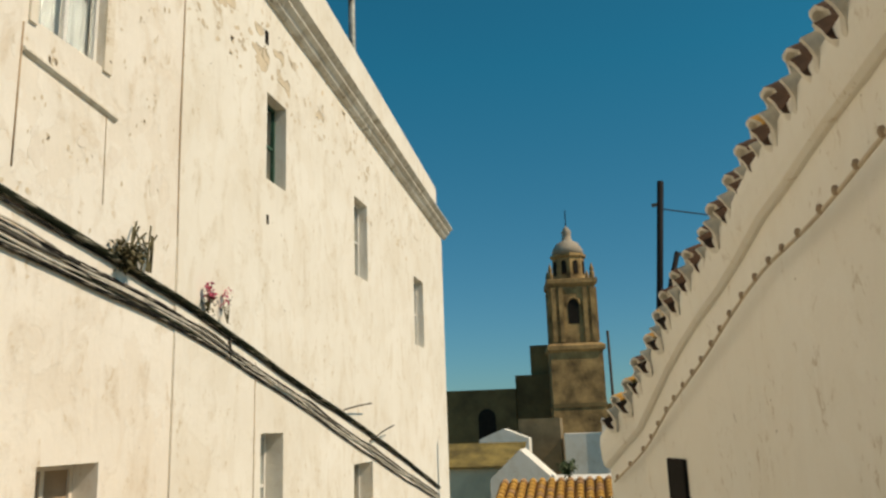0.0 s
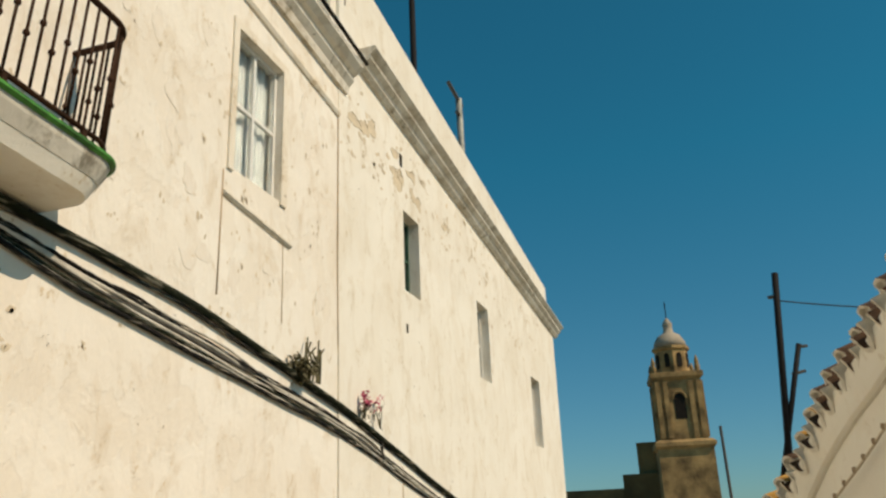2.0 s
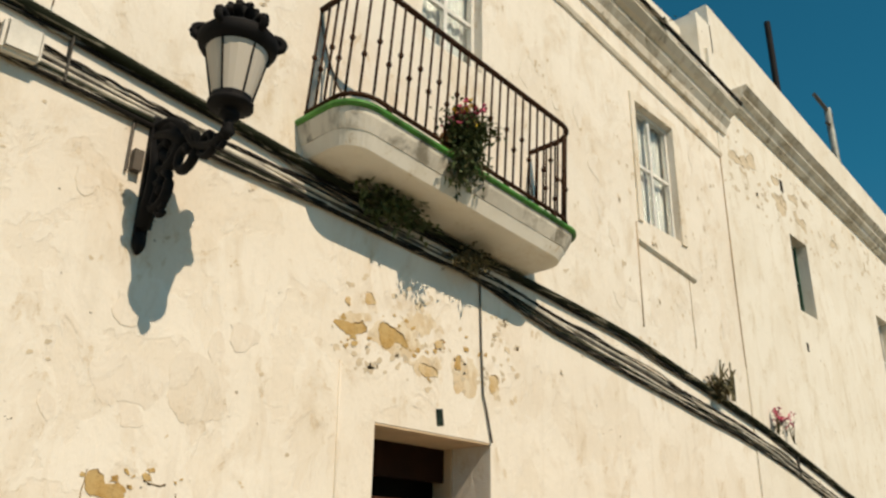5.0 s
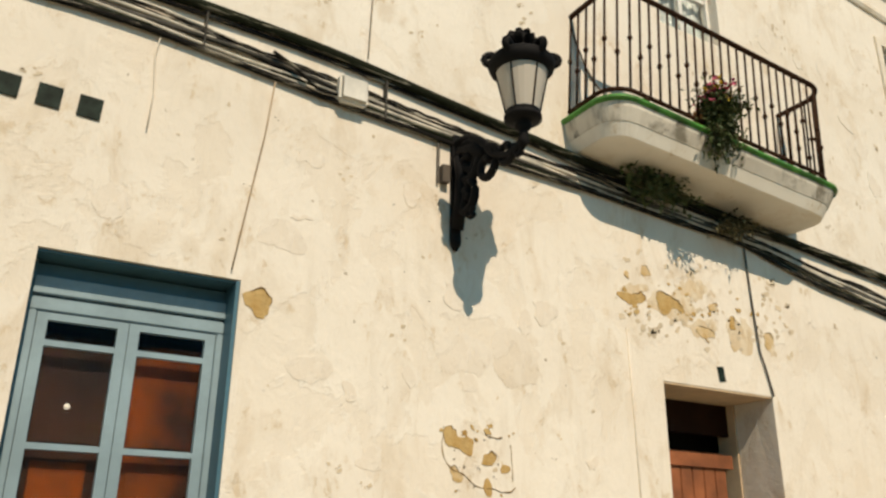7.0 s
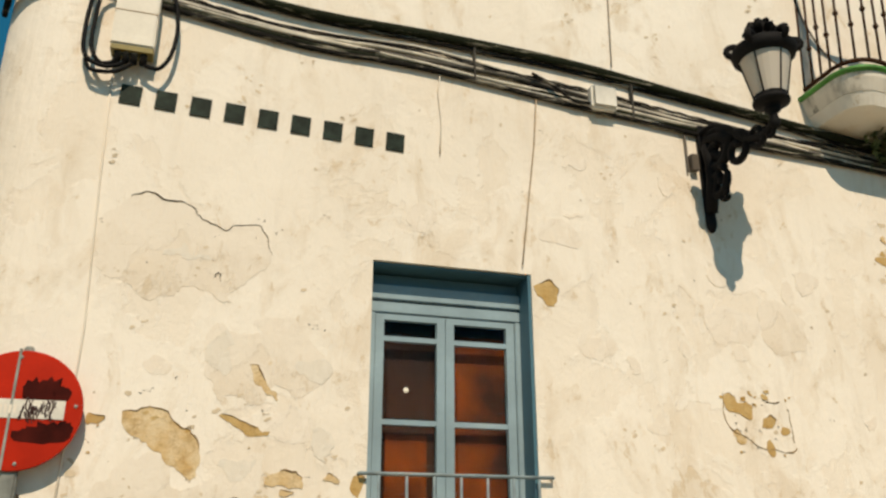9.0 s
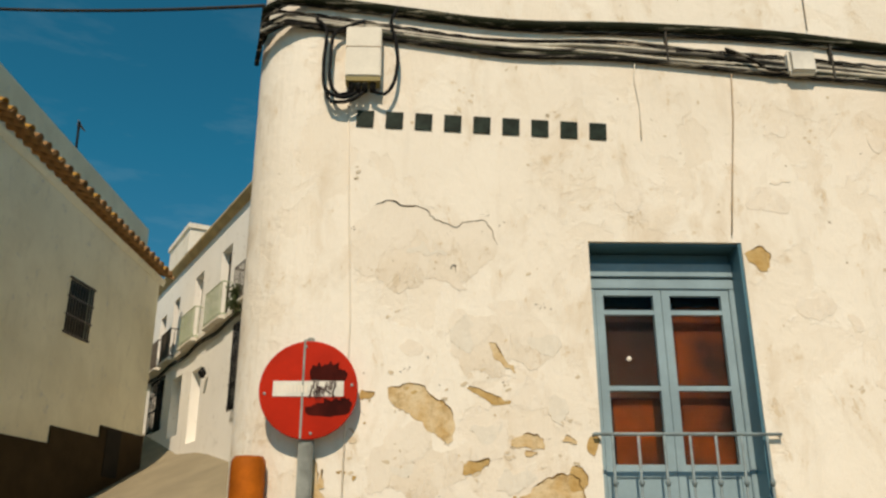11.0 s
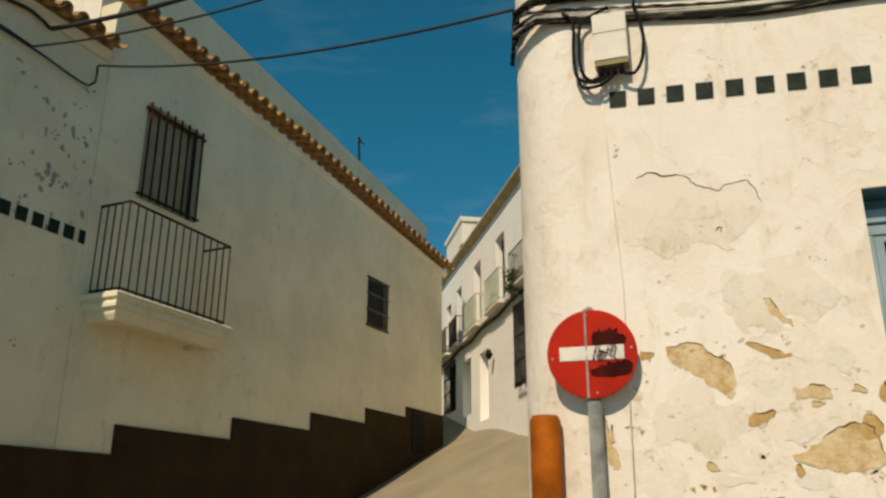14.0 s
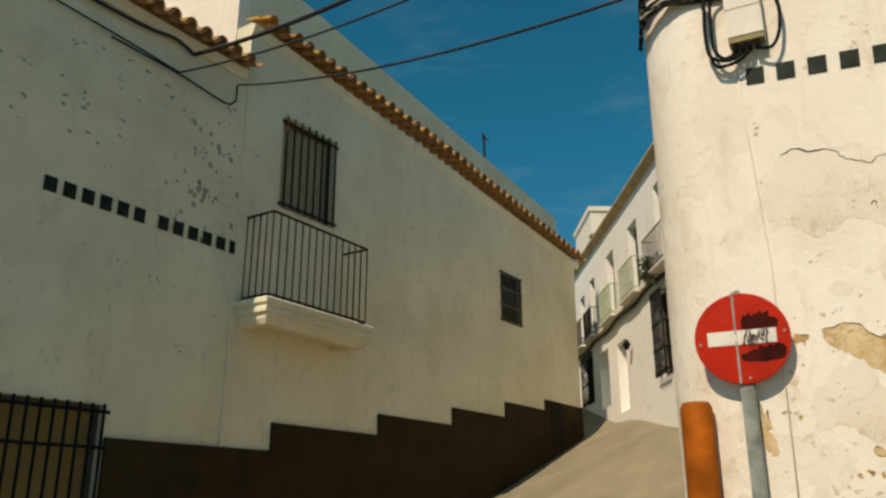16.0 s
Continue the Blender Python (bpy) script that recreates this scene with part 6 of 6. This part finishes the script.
eave_row("roof_shaded_house", [lpt(-1.75, 0.16, 11.12), lpt(4.4, 0.16, 10.78), lpt(13.5, 0.16, 9.84)], 0.36, "long eave of lichened clay tiles", 2, (ny.x, ny.y), 0.30, 0.125, lip=0.20, valley=TILE, seed=5, rise=0.05)
eave_row("roof_square", [lpt(-15.6, 0.16, 10.0), lpt(-1.9, 0.16, 9.98)], 0.36, "lower eave of lichened clay tiles", 3, (ny.x, ny.y), 0.34, 0.125, lip=0.20, valley=TILE, seed=6, rise=0.05)
for nm, a, b2, za, zb3 in (("eave_board_shaded_house", -1.8, 13.45, 11.0, 9.72), ("eave_board_square", -15.8, -1.85, 9.9, 9.88)):
    bm = bmesh.new()
    bm_sweep(bm, [(a, 0, za - 0.16, 0, -1), (b2, 0, zb3 - 0.16, 0, -1)], [(0, 0.2), (0.08, 0.2), (0.06, 0.1), (0.02, 0.0), (0, 0.0)])
    ob = tagged(finish(nm, bm, WHITE_SHADE), "narrow whitewashed eave course under the tiles", "moulding", kind="structure")
    ob.matrix_world = LM
# roof slopes behind the tile ends, and the house block
bm = bmesh.new()
vs = [bm.verts.new(v) for v in ((-16, 0.9, 10.3), (-1.8, 0.9, 10.3), (-1.8, 5, 11.6), (-16, 5, 11.6), (-16, 0.9, 10.22), (-1.8, 0.9, 10.22), (-1.8, 5, 11.5), (-16, 5, 11.5))]
for f in ((0, 1, 2, 3), (7, 6, 5, 4), (0, 4, 5, 1), (1, 5, 6, 2), (2, 6, 7, 3), (3, 7, 4, 0)):
    bm.faces.new([vs[i] for i in f])
ob = tagged(finish("roof_slope", bm, TILE), "clay tiled roof slope", "roof", kind="structure")
ob.matrix_world = LM
bm = bmesh.new()
bm_box(bm, -1.8, -1.5, 0.47, 7, 9.6, 12.95)
ob = tagged(finish("wall_gable", bm, WHITE), "sunlit whitewashed gable wall above the lower eave", "wall", kind="structure")
ob.matrix_world = LM

# ---- balcony and windows of the shaded house ----
bal2 = base("balcony", LM @ pose(-0.1, 0, 5.25, 0, 0.5, 0), "narrow balcony with plain iron bars on a moulded slab", "balcony")
bm = bmesh.new()
bm_sweep(bm, [(-1.55, 0, -0.12, -1, 0), (-1.55, -0.76, -0.12, -0.7, -0.7), (1.4, -0.76, -0.12, 0.7, -0.7), (1.4, 0, -0.12, 1, 0)], [(-0.4, 0.14), (0.03, 0.14), (0.09, 0.11), (0.09, 0.03), (0.01, 0.0), (0.05, -0.06), (0.05, -0.13), (-0.03, -0.16), (-0.04, -0.24), (-0.12, -0.34), (-0.4, -0.34)])
bm_box(bm, -1.3, 1.15, -0.55, 0.0, -0.36, 0.018)
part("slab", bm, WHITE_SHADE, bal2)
for z, r in ((0.10, 0.022), (1.68, 0.026)):
    bm = bmesh.new()
    bm_tube(bm, [(-1.45, 0, z), (-1.45, -0.68, z), (1.30, -0.68, z), (1.30, 0, z)], r, 7)
    part("rail", bm, IRON, bal2, smooth=True)
bars = [(-1.45, -0.68 * k / 4) for k in range(4)] + [(-1.45 + 2.75 * k / 14, -0.68) for k in range(15)] + [(1.30, -0.68 + 0.68 * (k + 1) / 4) for k in range(3)]
bm = bmesh.new()
bm_tube(bm, [(0, 0, 0.03), (0, 0, 1.68)], 0.014, 6)
first = part("bar", bm, IRON, bal2, smooth=True)
first.location = (bars[0][0], bars[0][1], 0)
for x, y in bars[1:]:
    ob = new("bar", first.data)
    ob.parent = bal2
    ob.location = (x, y, 0)


def barred_window(name, m, hole, label, n, cross, mat, back, proud=0.06):
    a, b, z0, z1 = hole
    w = base(name, m @ pose((a + b) / 2, 0, z0), label, "window")
    hw, h = (b - a) / 2, z1 - z0
    box_part("inner_pane", -hw, hw, 0.2, 0.22, 0, h, back, w)
    bm = bmesh.new()
    box_set(bm, [(-hw, -hw + 0.06, 0.14, 0.2, 0, h), (hw - 0.06, hw, 0.14, 0.2, 0, h), (-hw + 0.06, hw - 0.06, 0.14, 0.2, h - 0.06, h)])
    part("window_frame", bm, IRON_GREY, w)
    for k in range(n):
        x = -hw + 0.05 + (2 * hw - 0.1) * k / (n - 1)
        bm = bmesh.new()
        bm_tube(bm, [(x, -proud, 0.0), (x, -proud, h)], 0.023, 6)
        part("bar", bm, mat, w, smooth=True)
    for z in cross:
        bm = bmesh.new()
        bm_box(bm, -hw - 0.05, hw + 0.05, -proud - 0.012, -proud + 0.012, h * z - 0.025, h * z + 0.025)
        bm_box(bm, -hw - 0.05, -hw - 0.02, -proud, 0.01, h * z - 0.02, h * z + 0.02)
        bm_box(bm, hw + 0.02, hw + 0.05, -proud, 0.01, h * z - 0.02, h * z + 0.02)
        part("cross_bar", bm, mat, w)
    return w


SHADE_GREY = plain("dull grey-olive blind", (0.36, 0.33, 0.22), 0.7, vary=0.2)
barred_window("window_grille", LM, GW, "barred window with a dull lowered blind", 8, (0.03, 0.93), IRON, SHADE_GREY)
barred_window("window_small", LM, LW, "small window behind a dark close grille", 9, (0.02, 0.33, 0.66, 0.98), IRON_GREY, HOLLOW, 0.03)
barred_window("window_grille", LM, LG, "low barred window with a faded yellow blind", 13, (0.04, 0.72, 0.95), IRON_BLACK, BLIND)
bm = bmesh.new()
bm_box(bm, 10.9, 11.75, -0.075, -0.05, 3.5, 4.78)
ob = tagged(finish("meter_door", bm, HOLLOW, bevel=0.01), "dark metal meter door set in the plinth", "meter door", kind="structure")
ob.matrix_world = LM

# ---- overhead wires ----
WIRE = plain("black insulated wire", (0.012, 0.012, 0.013), 0.7, vary=0.3, scale=20)
def wire(a, b, sag, r, label):
    a, b = Vector(a), Vector(b)
    bm = bmesh.new()
    bm_tube(bm, [a.lerp(b, k / 24) - Vector((0, 0, sag * 4 * (k / 24) * (1 - k / 24))) for k in range(25)], r, 6)
    tagged(finish("overhead_wire", bm, WIRE, smooth=True), label, "wire", "wires over the side street")
wire((-1.33, 0.5, 7.0), lpt(-2.13, 0.10, 9.47), 0.25, 0.019, "black wire slung across the side street")
wire((-1.33, 0.7, 8.5), lpt(-3.46, 0.1, 9.11), 0.3, 0.019, "black wire slung across the side street")
wire((-1.33, 0.9, 9.4), lpt(-3.2, 0.1, 9.6), 0.35, 0.042, "thick black wire slung across the side street")
for pts, r in (([(-4.84, 9.12), (-3.46, 9.08), (-2.26, 9.0), (-2.13, 9.47)], 0.02), ([(-6.5, 9.6), (-4.43, 9.62), (-3.6, 9.72), (-3.2, 9.6)], 0.032), ([(-7, 9.3), (-4.84, 9.2), (-3.46, 9.11)], 0.018)):
    bm = bmesh.new()
    bm_tube(bm, resample([lpt(s, 0.07, z) for s, z in pts], 0.15), r, 6)
    tagged(finish("wall_cable", bm, WIRE, smooth=True), "black cable running along the shaded wall", "cable")

# ---- house up the side street ----
def lf(s, out, z):
    v = FM @ Vector((s, -out, z))
    return v
bm = bmesh.new()
bm_sweep(bm, [(-7.5, 0, 10.45, 0, -1), (9, 0, 10.45, 0, -1)], [(0, 0.3), (0.20, 0.3), (0.21, 0.22), (0.12, 0.12), (0.04, 0.06), (0, 0.06)])
ob = tagged(finish("cornice_street_house", bm, plain("ochre eave paint", (0.45, 0.34, 0.17), 0.8)), "ochre painted eave of the street house", "cornice", kind="structure")
ob.matrix_world = FM
bm = bmesh.new()
bm_sweep(bm, [(-7.5, 0, 7.25, 0, -1), (9, 0, 7.45, 0, -1)], [(0, 0.14), (0.14, 0.14), (0.14, 0.04), (0.05, 0.0), (0, 0)])
ob = tagged(finish("string_course", bm, WHITE_ROUGH), "grey stained ledge between the storeys", "ledge", kind="structure")
ob.matrix_world = FM
for dz, dr in ((-0.03, 0.03), (-0.1, 0.022)):
    bm = bmesh.new()
    bm_tube(bm, [FM @ Vector((s, -0.09 - 0.02 * math.sin(s * 2), 7.22 + 0.012 * (s + 7) + dz + 0.03 * math.sin(s * 1.7))) for s in [-7.5 + 0.5 * k for k in range(34)]], dr, 6)
    tagged(finish("cable", bm, CABLE_BLACK, smooth=True), "black cable under the ledge of the street house", "cable")
GREENISH = plain("faded green-grey iron paint", (0.32, 0.38, 0.25), 0.6, vary=0.3)
for k, h in enumerate(FH):
    a, b, z0, z1 = h
    if k == 0:
        barred_window("window_street_house", FM, h, "tall barred doorway window of the street house", 6, (0.05, 0.4, 0.7, 0.97), IRON_BLACK, HOLLOW)
    elif k == 3:
        barred_window("window_street_house", FM, h, "tall window with projecting black iron bars", 6, (0.05, 0.3, 0.6, 0.95), IRON_BLACK, HOLLOW, 0.16)
    elif k < 3:
        d = base("door_street_house", FM @ pose((a + b) / 2, 0.3, z0), "grey-white door deep in its whitewashed opening", "door")
        box_part("leaf", -(b - a) / 2, (b - a) / 2, 0, 0.05, -1.5, z1 - z0, PAINT_WHITE, d)
        box_part("panel", -(b - a) / 4, (b - a) / 4, -0.02, -0.001, 0.3, z1 - z0 - 0.3, WHITE_SHADE, d)
    else:
        w = base("window_street_house", FM @ pose((a + b) / 2, 0.22, z0), "upper window of the street house with dark panes", "window")
        box_part("window_frame", -(b - a) / 2, (b - a) / 2, 0.0, 0.05, 0, z1 - z0, IRON_GREY if k % 2 else PAINT_WHITE, w)
        for sx in (-1, 1):
            box_part("pane", sx * (b - a) / 4 - (b - a) / 5, sx * (b - a) / 4 + (b - a) / 5, -0.01, -0.001, 0.1, z1 - z0 - 0.1, HOLLOW, w)
for s, wd, paint, lab in ((-4.8, 0.7, IRON_GREY, "dark"), (-3.0, 0.7, IRON_GREY, "dark"), (-0.2, 0.85, GREENISH, "green-grey"), (2.6, 0.85, GREENISH, "green-grey"), (5.4, 0.95, IRON_GREY, "dark")):
    e = base("balcony", FM @ pose(s, 0, 7.40 + 0.012 * s), "small iron balcony with " + lab + " bars on a white slab", "balcony", "balconies up the street")
    box_part("slab", -wd, wd, -0.30, 0.0, 0.0, 0.09, WHITE, e, bevel=0.02)
    for z in (0.16, 1.05):
        bm = bmesh.new()
        bm_tube(bm, [(-wd + 0.05, 0, z), (-wd + 0.05, -0.25, z), (wd - 0.05, -0.25, z), (wd - 0.05, 0, z)], 0.02, 6)
        part("rail", bm, paint, e)
    rows = [(-wd + 0.05 + (2 * wd - 0.1) * k / 13, -0.25) for k in range(14)] + [(sx * (wd - 0.05), -0.12) for sx in (-1, 1)]
    bm = bmesh.new()
    bm_tube(bm, [(0, 0, 0.09), (0, 0, 1.05)], 0.012, 5)
    f = part("bar", bm, paint, e)
    f.location = (*rows[0], 0)
    for x, y in rows[1:]:
        o = new("bar", f.data)
        o.parent, o.location = e, (x, y, 0)
bush("balcony_plant", FM @ pose(4.9, -0.3, 7.6), (0.4, 0.3, 0.35), 260, 20, 0, "dark green potted plant spilling over a balcony", 21, 0.5, 0.12)
bm = bmesh.new()
bm_lathe(bm, [(0.05, 6.35), (0.12, 6.5), (0.04, 6.65)], 8, (1.9, -0.18, -0.25))
ob = tagged(finish("wall_lamp", bm, IRON_BLACK), "small black lamp on the street house", "lamp")
ob.matrix_world = FM
bm = bmesh.new()
bm_box(bm, -7.4, 9, 0.45, 7, 9.8, 10.7)
ob = tagged(finish("roof_street_house", bm, TILE), "low roof of the street house", "roof", kind="structure")
ob.matrix_world = FM
far_block = base("white_house", pose(-10.7, 35.6, 9, 0, 0, 28), "white flat-roofed block rising behind the street house", "house")
bm = bmesh.new()
bm_box(bm, -1.7, 3.2, -1.5, 3, -4, 8.15)
part("wall", bm, WHITE, far_block)
box_part("roof", -1.8, 3.3, -1.6, 3.1, 8.15, 8.4, WHITE, far_block)
bm = bmesh.new()
bm_tube(bm, [(-1.75, -1.62, 6.6), (-1.75, -1.95, 6.6), (-0.2, -1.95, 6.75), (-0.2, -1.62, 6.75)], 0.11, 8)
part("rail", bm, IRON_GREY, far_block)
bm = bmesh.new()
bm_box(bm, -22, -13.1, 24, 34, 2, 11)
tagged(finish("backdrop_house", bm, WHITE_SHADE), "plain whitewashed house closing the bend of the street", "house", kind="structure")

# aerials
def aerial(name, foot, top, r, arms, label, mat=IRON_BLACK):
    e = base(name, Matrix.Translation(foot), label, "aerial")
    v = Vector(top) - Vector(foot)
    bm = bmesh.new()
    bm_tube(bm, [(0, 0, 0), v * 0.5, v], r, 7)
    part("mast", bm, mat, e, smooth=True)
    for t, dx, dy, dz in arms:
        bm = bmesh.new()
        p = v * t
        bm_tube(bm, [p - Vector((dx, dy, dz)) * 0.3, p + Vector((dx, dy, dz))], r * 0.6, 5)
        part("arm", bm, IRON_GREY, e)
aerial("aerial", lpt(8.5, -0.65, 11.4), lpt(8.4, -0.65, 12.85), 0.035, [(0.92, 0.05, 0.3, 0.0), (0.99, 0.0, 0.3, -0.05)], "grey television aerial on the terrace wall")
aerial("aerial", (27.6, 1.5, 10.8), (27.41, 1.5, 16.9), 0.11, [(0.99, -1.1, 0, 0.1), (0.9, -0.3, 0, 0)], "pale galvanised aerial mast on the roof", GALV)
aerial("aerial", (23.05, 1.5, 10.8), (23.02, 1.5, 17.8), 0.09, [], "dark steel mast on the roof")
aerial("aerial", (30.0, -6.75, 3.2), (30.0, -7.40, 10.38), 0.10, [(0.90, 0.02, 0.25, 0.0)], "dark mast on the low house roof")
aerial("aerial", (30.0, -6.5, 3.9), (30.0, -7.70, 8.17), 0.08, [(0.98, 0.0, -0.25, 0.0), (0.8, 0, -0.3, 0.05)], "leaning aerial mast on the low house roof")
wire((30.0, -7.33, 9.53), (30.0, -12.0, 8.7), 0.08, 0.02, "thin wire stretched from the mast")

# ---- church and town ----
for k in range(4):
    a = math.pi / 2 * k
    rot = Matrix.Rotation(a, 4, "Z")
    bm = bmesh.new()
    n = 10
    top = [(0.62 * math.cos(math.pi * j / n), 13.6 + 0.62 * math.sin(math.pi * j / n)) for j in range(n + 1)]
    f = bm.faces.new([bm.verts.new((x, -2.56, z)) for x, z in [(0.62, 11.4)] + top + [(-0.62, 11.4)]])
    r = bmesh.ops.extrude_face_region(bm, geom=[f])
    bmesh.ops.translate(bm, verts=[v for v in r["geom"] if isinstance(v, bmesh.types.BMVert)], vec=(0, 0.3, 0))
    ob = part("bell_opening", bm, HOLLOW, tower, "dark arched bell opening")
    ob.matrix_basis = rot
    bm = bmesh.new()
    bm_tube(bm, [(0.72 * math.cos(math.pi * j / n), -2.6, 13.6 + 0.72 * math.sin(math.pi * j / n)) for j in range(n + 1)], 0.13, 6)
    ob = part("arch", bm, STONE, tower)
    ob.matrix_basis = rot
    for sx in (-2.2, -1.35, 1.35, 2.2):
        bm = bmesh.new()
        bm_box(bm, sx - 0.25, sx + 0.25, -2.72, -2.45, 9.4, 15.5)
        ob = part("pilaster", bm, STONE, tower)
        ob.matrix_basis = rot
    bm = bmesh.new()
    bm_lathe(bm, [(0.3, 16.5), (0.3, 17.2), (0.2, 17.3), (0.26, 17.6), (0.05, 18.3)], 8, (2.35, -2.35, 0))
    ob = part("pinnacle", bm, STONE, tower)
    ob.matrix_basis = rot
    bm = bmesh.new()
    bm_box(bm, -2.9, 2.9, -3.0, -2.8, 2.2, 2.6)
    ob = part("band", bm, STONE_SHADED, tower)
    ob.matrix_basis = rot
for k in range(8):
    bm = bmesh.new()
    bm_box(bm, -0.28, 0.28, -1.84, -1.55, 17.3, 18.6)
    bm_lathe(bm, [(0.28, -0.15), (0.28, 0.15)], 12, (0, -1.7, 0))
    for v in [v for v in bm.verts if abs(v.co.z) < 1]:
        v.co = Vector((v.co.x, v.co.z - 1.7, 18.6 + (v.co.y + 1.7)))
    ob = part("drum_opening", bm, HOLLOW, tower, "dark arched opening")
    ob.matrix_basis = Matrix.Rotation(math.pi / 4 * k + math.pi / 8, 4, "Z")
bm = bmesh.new()
bm_tube(bm, [(0, 0, 23.2), (0, 0, 25.2)], 0.06, 6)
bm_tube(bm, [(-0.35, 0, 24.6), (0.35, 0, 24.6)], 0.05, 6)
part("cross", bm, IRON_BLACK, tower)
church = base("church_nave", pose(96.5, 7, 2), "sandstone church walls beside the tower, shade put into their colour", "church")
box_part("wall", -2, 14, -2.2, 5.4, -6, 5.2, STONE_SHADED, church)
box_part("transept", -1.5, 10, -6.2, -2.2, -6, 6.6, STONE_SHADED, church)
box_part("upper_wall", -1, 10, -6.6, -3.9, 6.6, 9.8, STONE_SHADED, church)
bm = bmesh.new()
top = [(1.0 + 0.95 * math.cos(math.pi * j / 10), 2.2 + 0.95 * math.sin(math.pi * j / 10)) for j in range(11)]
f = bm.faces.new([bm.verts.new((-2.03, y, z)) for y, z in [(1.95, -1.2)] + top + [(0.05, -1.2)]])
r = bmesh.ops.extrude_face_region(bm, geom=[f])
bmesh.ops.translate(bm, verts=[v for v in r["geom"] if isinstance(v, bmesh.types.BMVert)], vec=(0.3, 0, 0))
part("arch_opening", bm, HOLLOW, church, "large dark arched opening")
box_part("lower_wall", -4, 0, -16, -6.5, -6, 3.2, STONE_SHADED, church)


def town_house(x, y0, y1, z0, z1, depth, mat, label, roof=None, gable=0.0):
    h = base("house", pose(x, (y0 + y1) / 2, z0), label, "house", "houses below the church")
    w = (y1 - y0) / 2
    bm = bmesh.new()
    if gable:
        f = bm.faces.new([bm.verts.new((0, y, z)) for y, z in ((-w, -4), (w, -4), (w, z1 - z0), (0, z1 - z0 + gable), (-w, z1 - z0))])
        r = bmesh.ops.extrude_face_region(bm, geom=[f])
        bmesh.ops.translate(bm, verts=[v for v in r["geom"] if isinstance(v, bmesh.types.BMVert)], vec=(depth, 0, 0))
    else:
        bm_box(bm, 0, depth, -w, w, -4, z1 - z0)
    part("wall", bm, mat, h)
    if roof:
        bm = bmesh.new()
        vs = [bm.verts.new(v) for v in ((-0.3, -w - 0.2, z1 - z0 + 0.02), (-0.3, w + 0.2, z1 - z0 + 0.02), (depth, w + 0.2, z1 - z0 + 1.3), (depth, -w - 0.2, z1 - z0 + 1.3), (-0.3, -w - 0.2, z1 - z0 - 0.1), (-0.3, w + 0.2, z1 - z0 - 0.1), (depth, w + 0.2, z1 - z0 + 1.1), (depth, -w - 0.2, z1 - z0 + 1.1))]
        for f in ((0, 1, 2, 3), (7, 6, 5, 4), (0, 4, 5, 1), (1, 5, 6, 2), (2, 6, 7, 3), (3, 7, 4, 0)):
            bm.faces.new([vs[i] for i in f])
        part("roof", bm, roof, h)
    return h


GREENROOF = plain("moss-covered clay roof", (0.25, 0.18, 0.05), 0.95, vary=0.6, scale=3, rough_bump=0.5, bump_dist=0.1)
TAN = plain("rough tan gable render", (0.24, 0.18, 0.10), 0.95, vary=0.3, scale=3)
town_house(66.9, -1.55, 1.5, 0.5, 3.75, 3, TAN, "bare tan-rendered house wall")
hh = town_house(65.2, -8.4, -1.9, 0, 2.6, 4, WHITE, "white house with a stepped flat roof")
box_part("upper_block", 0.4, 3, -1.6, 0.6, 2.6, 3.6, WHITE, hh)
hh = town_house(64.0, 0.5, 4.0, 0, 2.4, 2, WHITE, "low white gabled house", gable=0.7)
town_house(54.4, 0.2, 6.5, 0.3, 1.0, 3, WHITE_SHADE, "pale house under a mossy clay roof", GREENROOF)
hh = town_house(49.8, -2.1, 1.2, -1.5, 0.55, 3, WHITE, "white gabled house below the church", gable=1.5)
town_house(52, -7.5, -1.2, -1.0, 0.35, 4, WHITE, "long low white house")
bush("shrub", pose(50.5, -2.9, 0.7), (1.0, 0.8, 0.7), 260, 24, 0, "dark green shrub between the white houses", 31, 0.1, 0.25)
hh = base("chimney", pose(38, 2.4, 0.2), "white chimney pipe standing above a roof", "chimney")
bm = bmesh.new()
bm_lathe(bm, [(0.13, -3), (0.13, 0.55), (0.2, 0.56), (0.2, 0.66), (0.1, 0.72)], 10)
part("pipe", bm, WHITE, hh)
wb = base("pole", pose(65, -5.5, 0.5), "thin dark pole behind the white houses", "pole")
bm = bmesh.new()
bm_tube(bm, [(0, 0, -3), (0, 0.02, 4), (0, 0.06, 9.2)], 0.10, 6)
part("shaft", bm, IRON_GREY, wb)
# near tiled roof at the foot of the view
eave_row("roof_foreground", [(27.0, -2.3, 1.34), (27.2, -5.9, 1.38)], 0.26, "near roof of orange-brown clay tiles", 6, (1.0, 0.03), 0.16, 0.12, mats=(LICHEN, TILE), lip=0.1, valley=TILE, seed=9)
bm = bmesh.new()
bm_box(bm, 27.1, 31, -6, -2.2, -4, 1.2)
tagged(finish("wall_foreground_house", bm, WHITE), "white wall under the near tiled roof", "wall", kind="structure")

# ---- everything above is drawn in plan units of 0.8 m; set it to metres about the eye level ----
UNIT = Matrix.Translation((0, 0, 0.32)) @ Matrix.Scale(0.8, 4)
for ob in list(scene.objects):
    if ob.parent is None and ob.type not in {"CAMERA", "LIGHT"}:
        ob.matrix_world = UNIT @ ob.matrix_basis
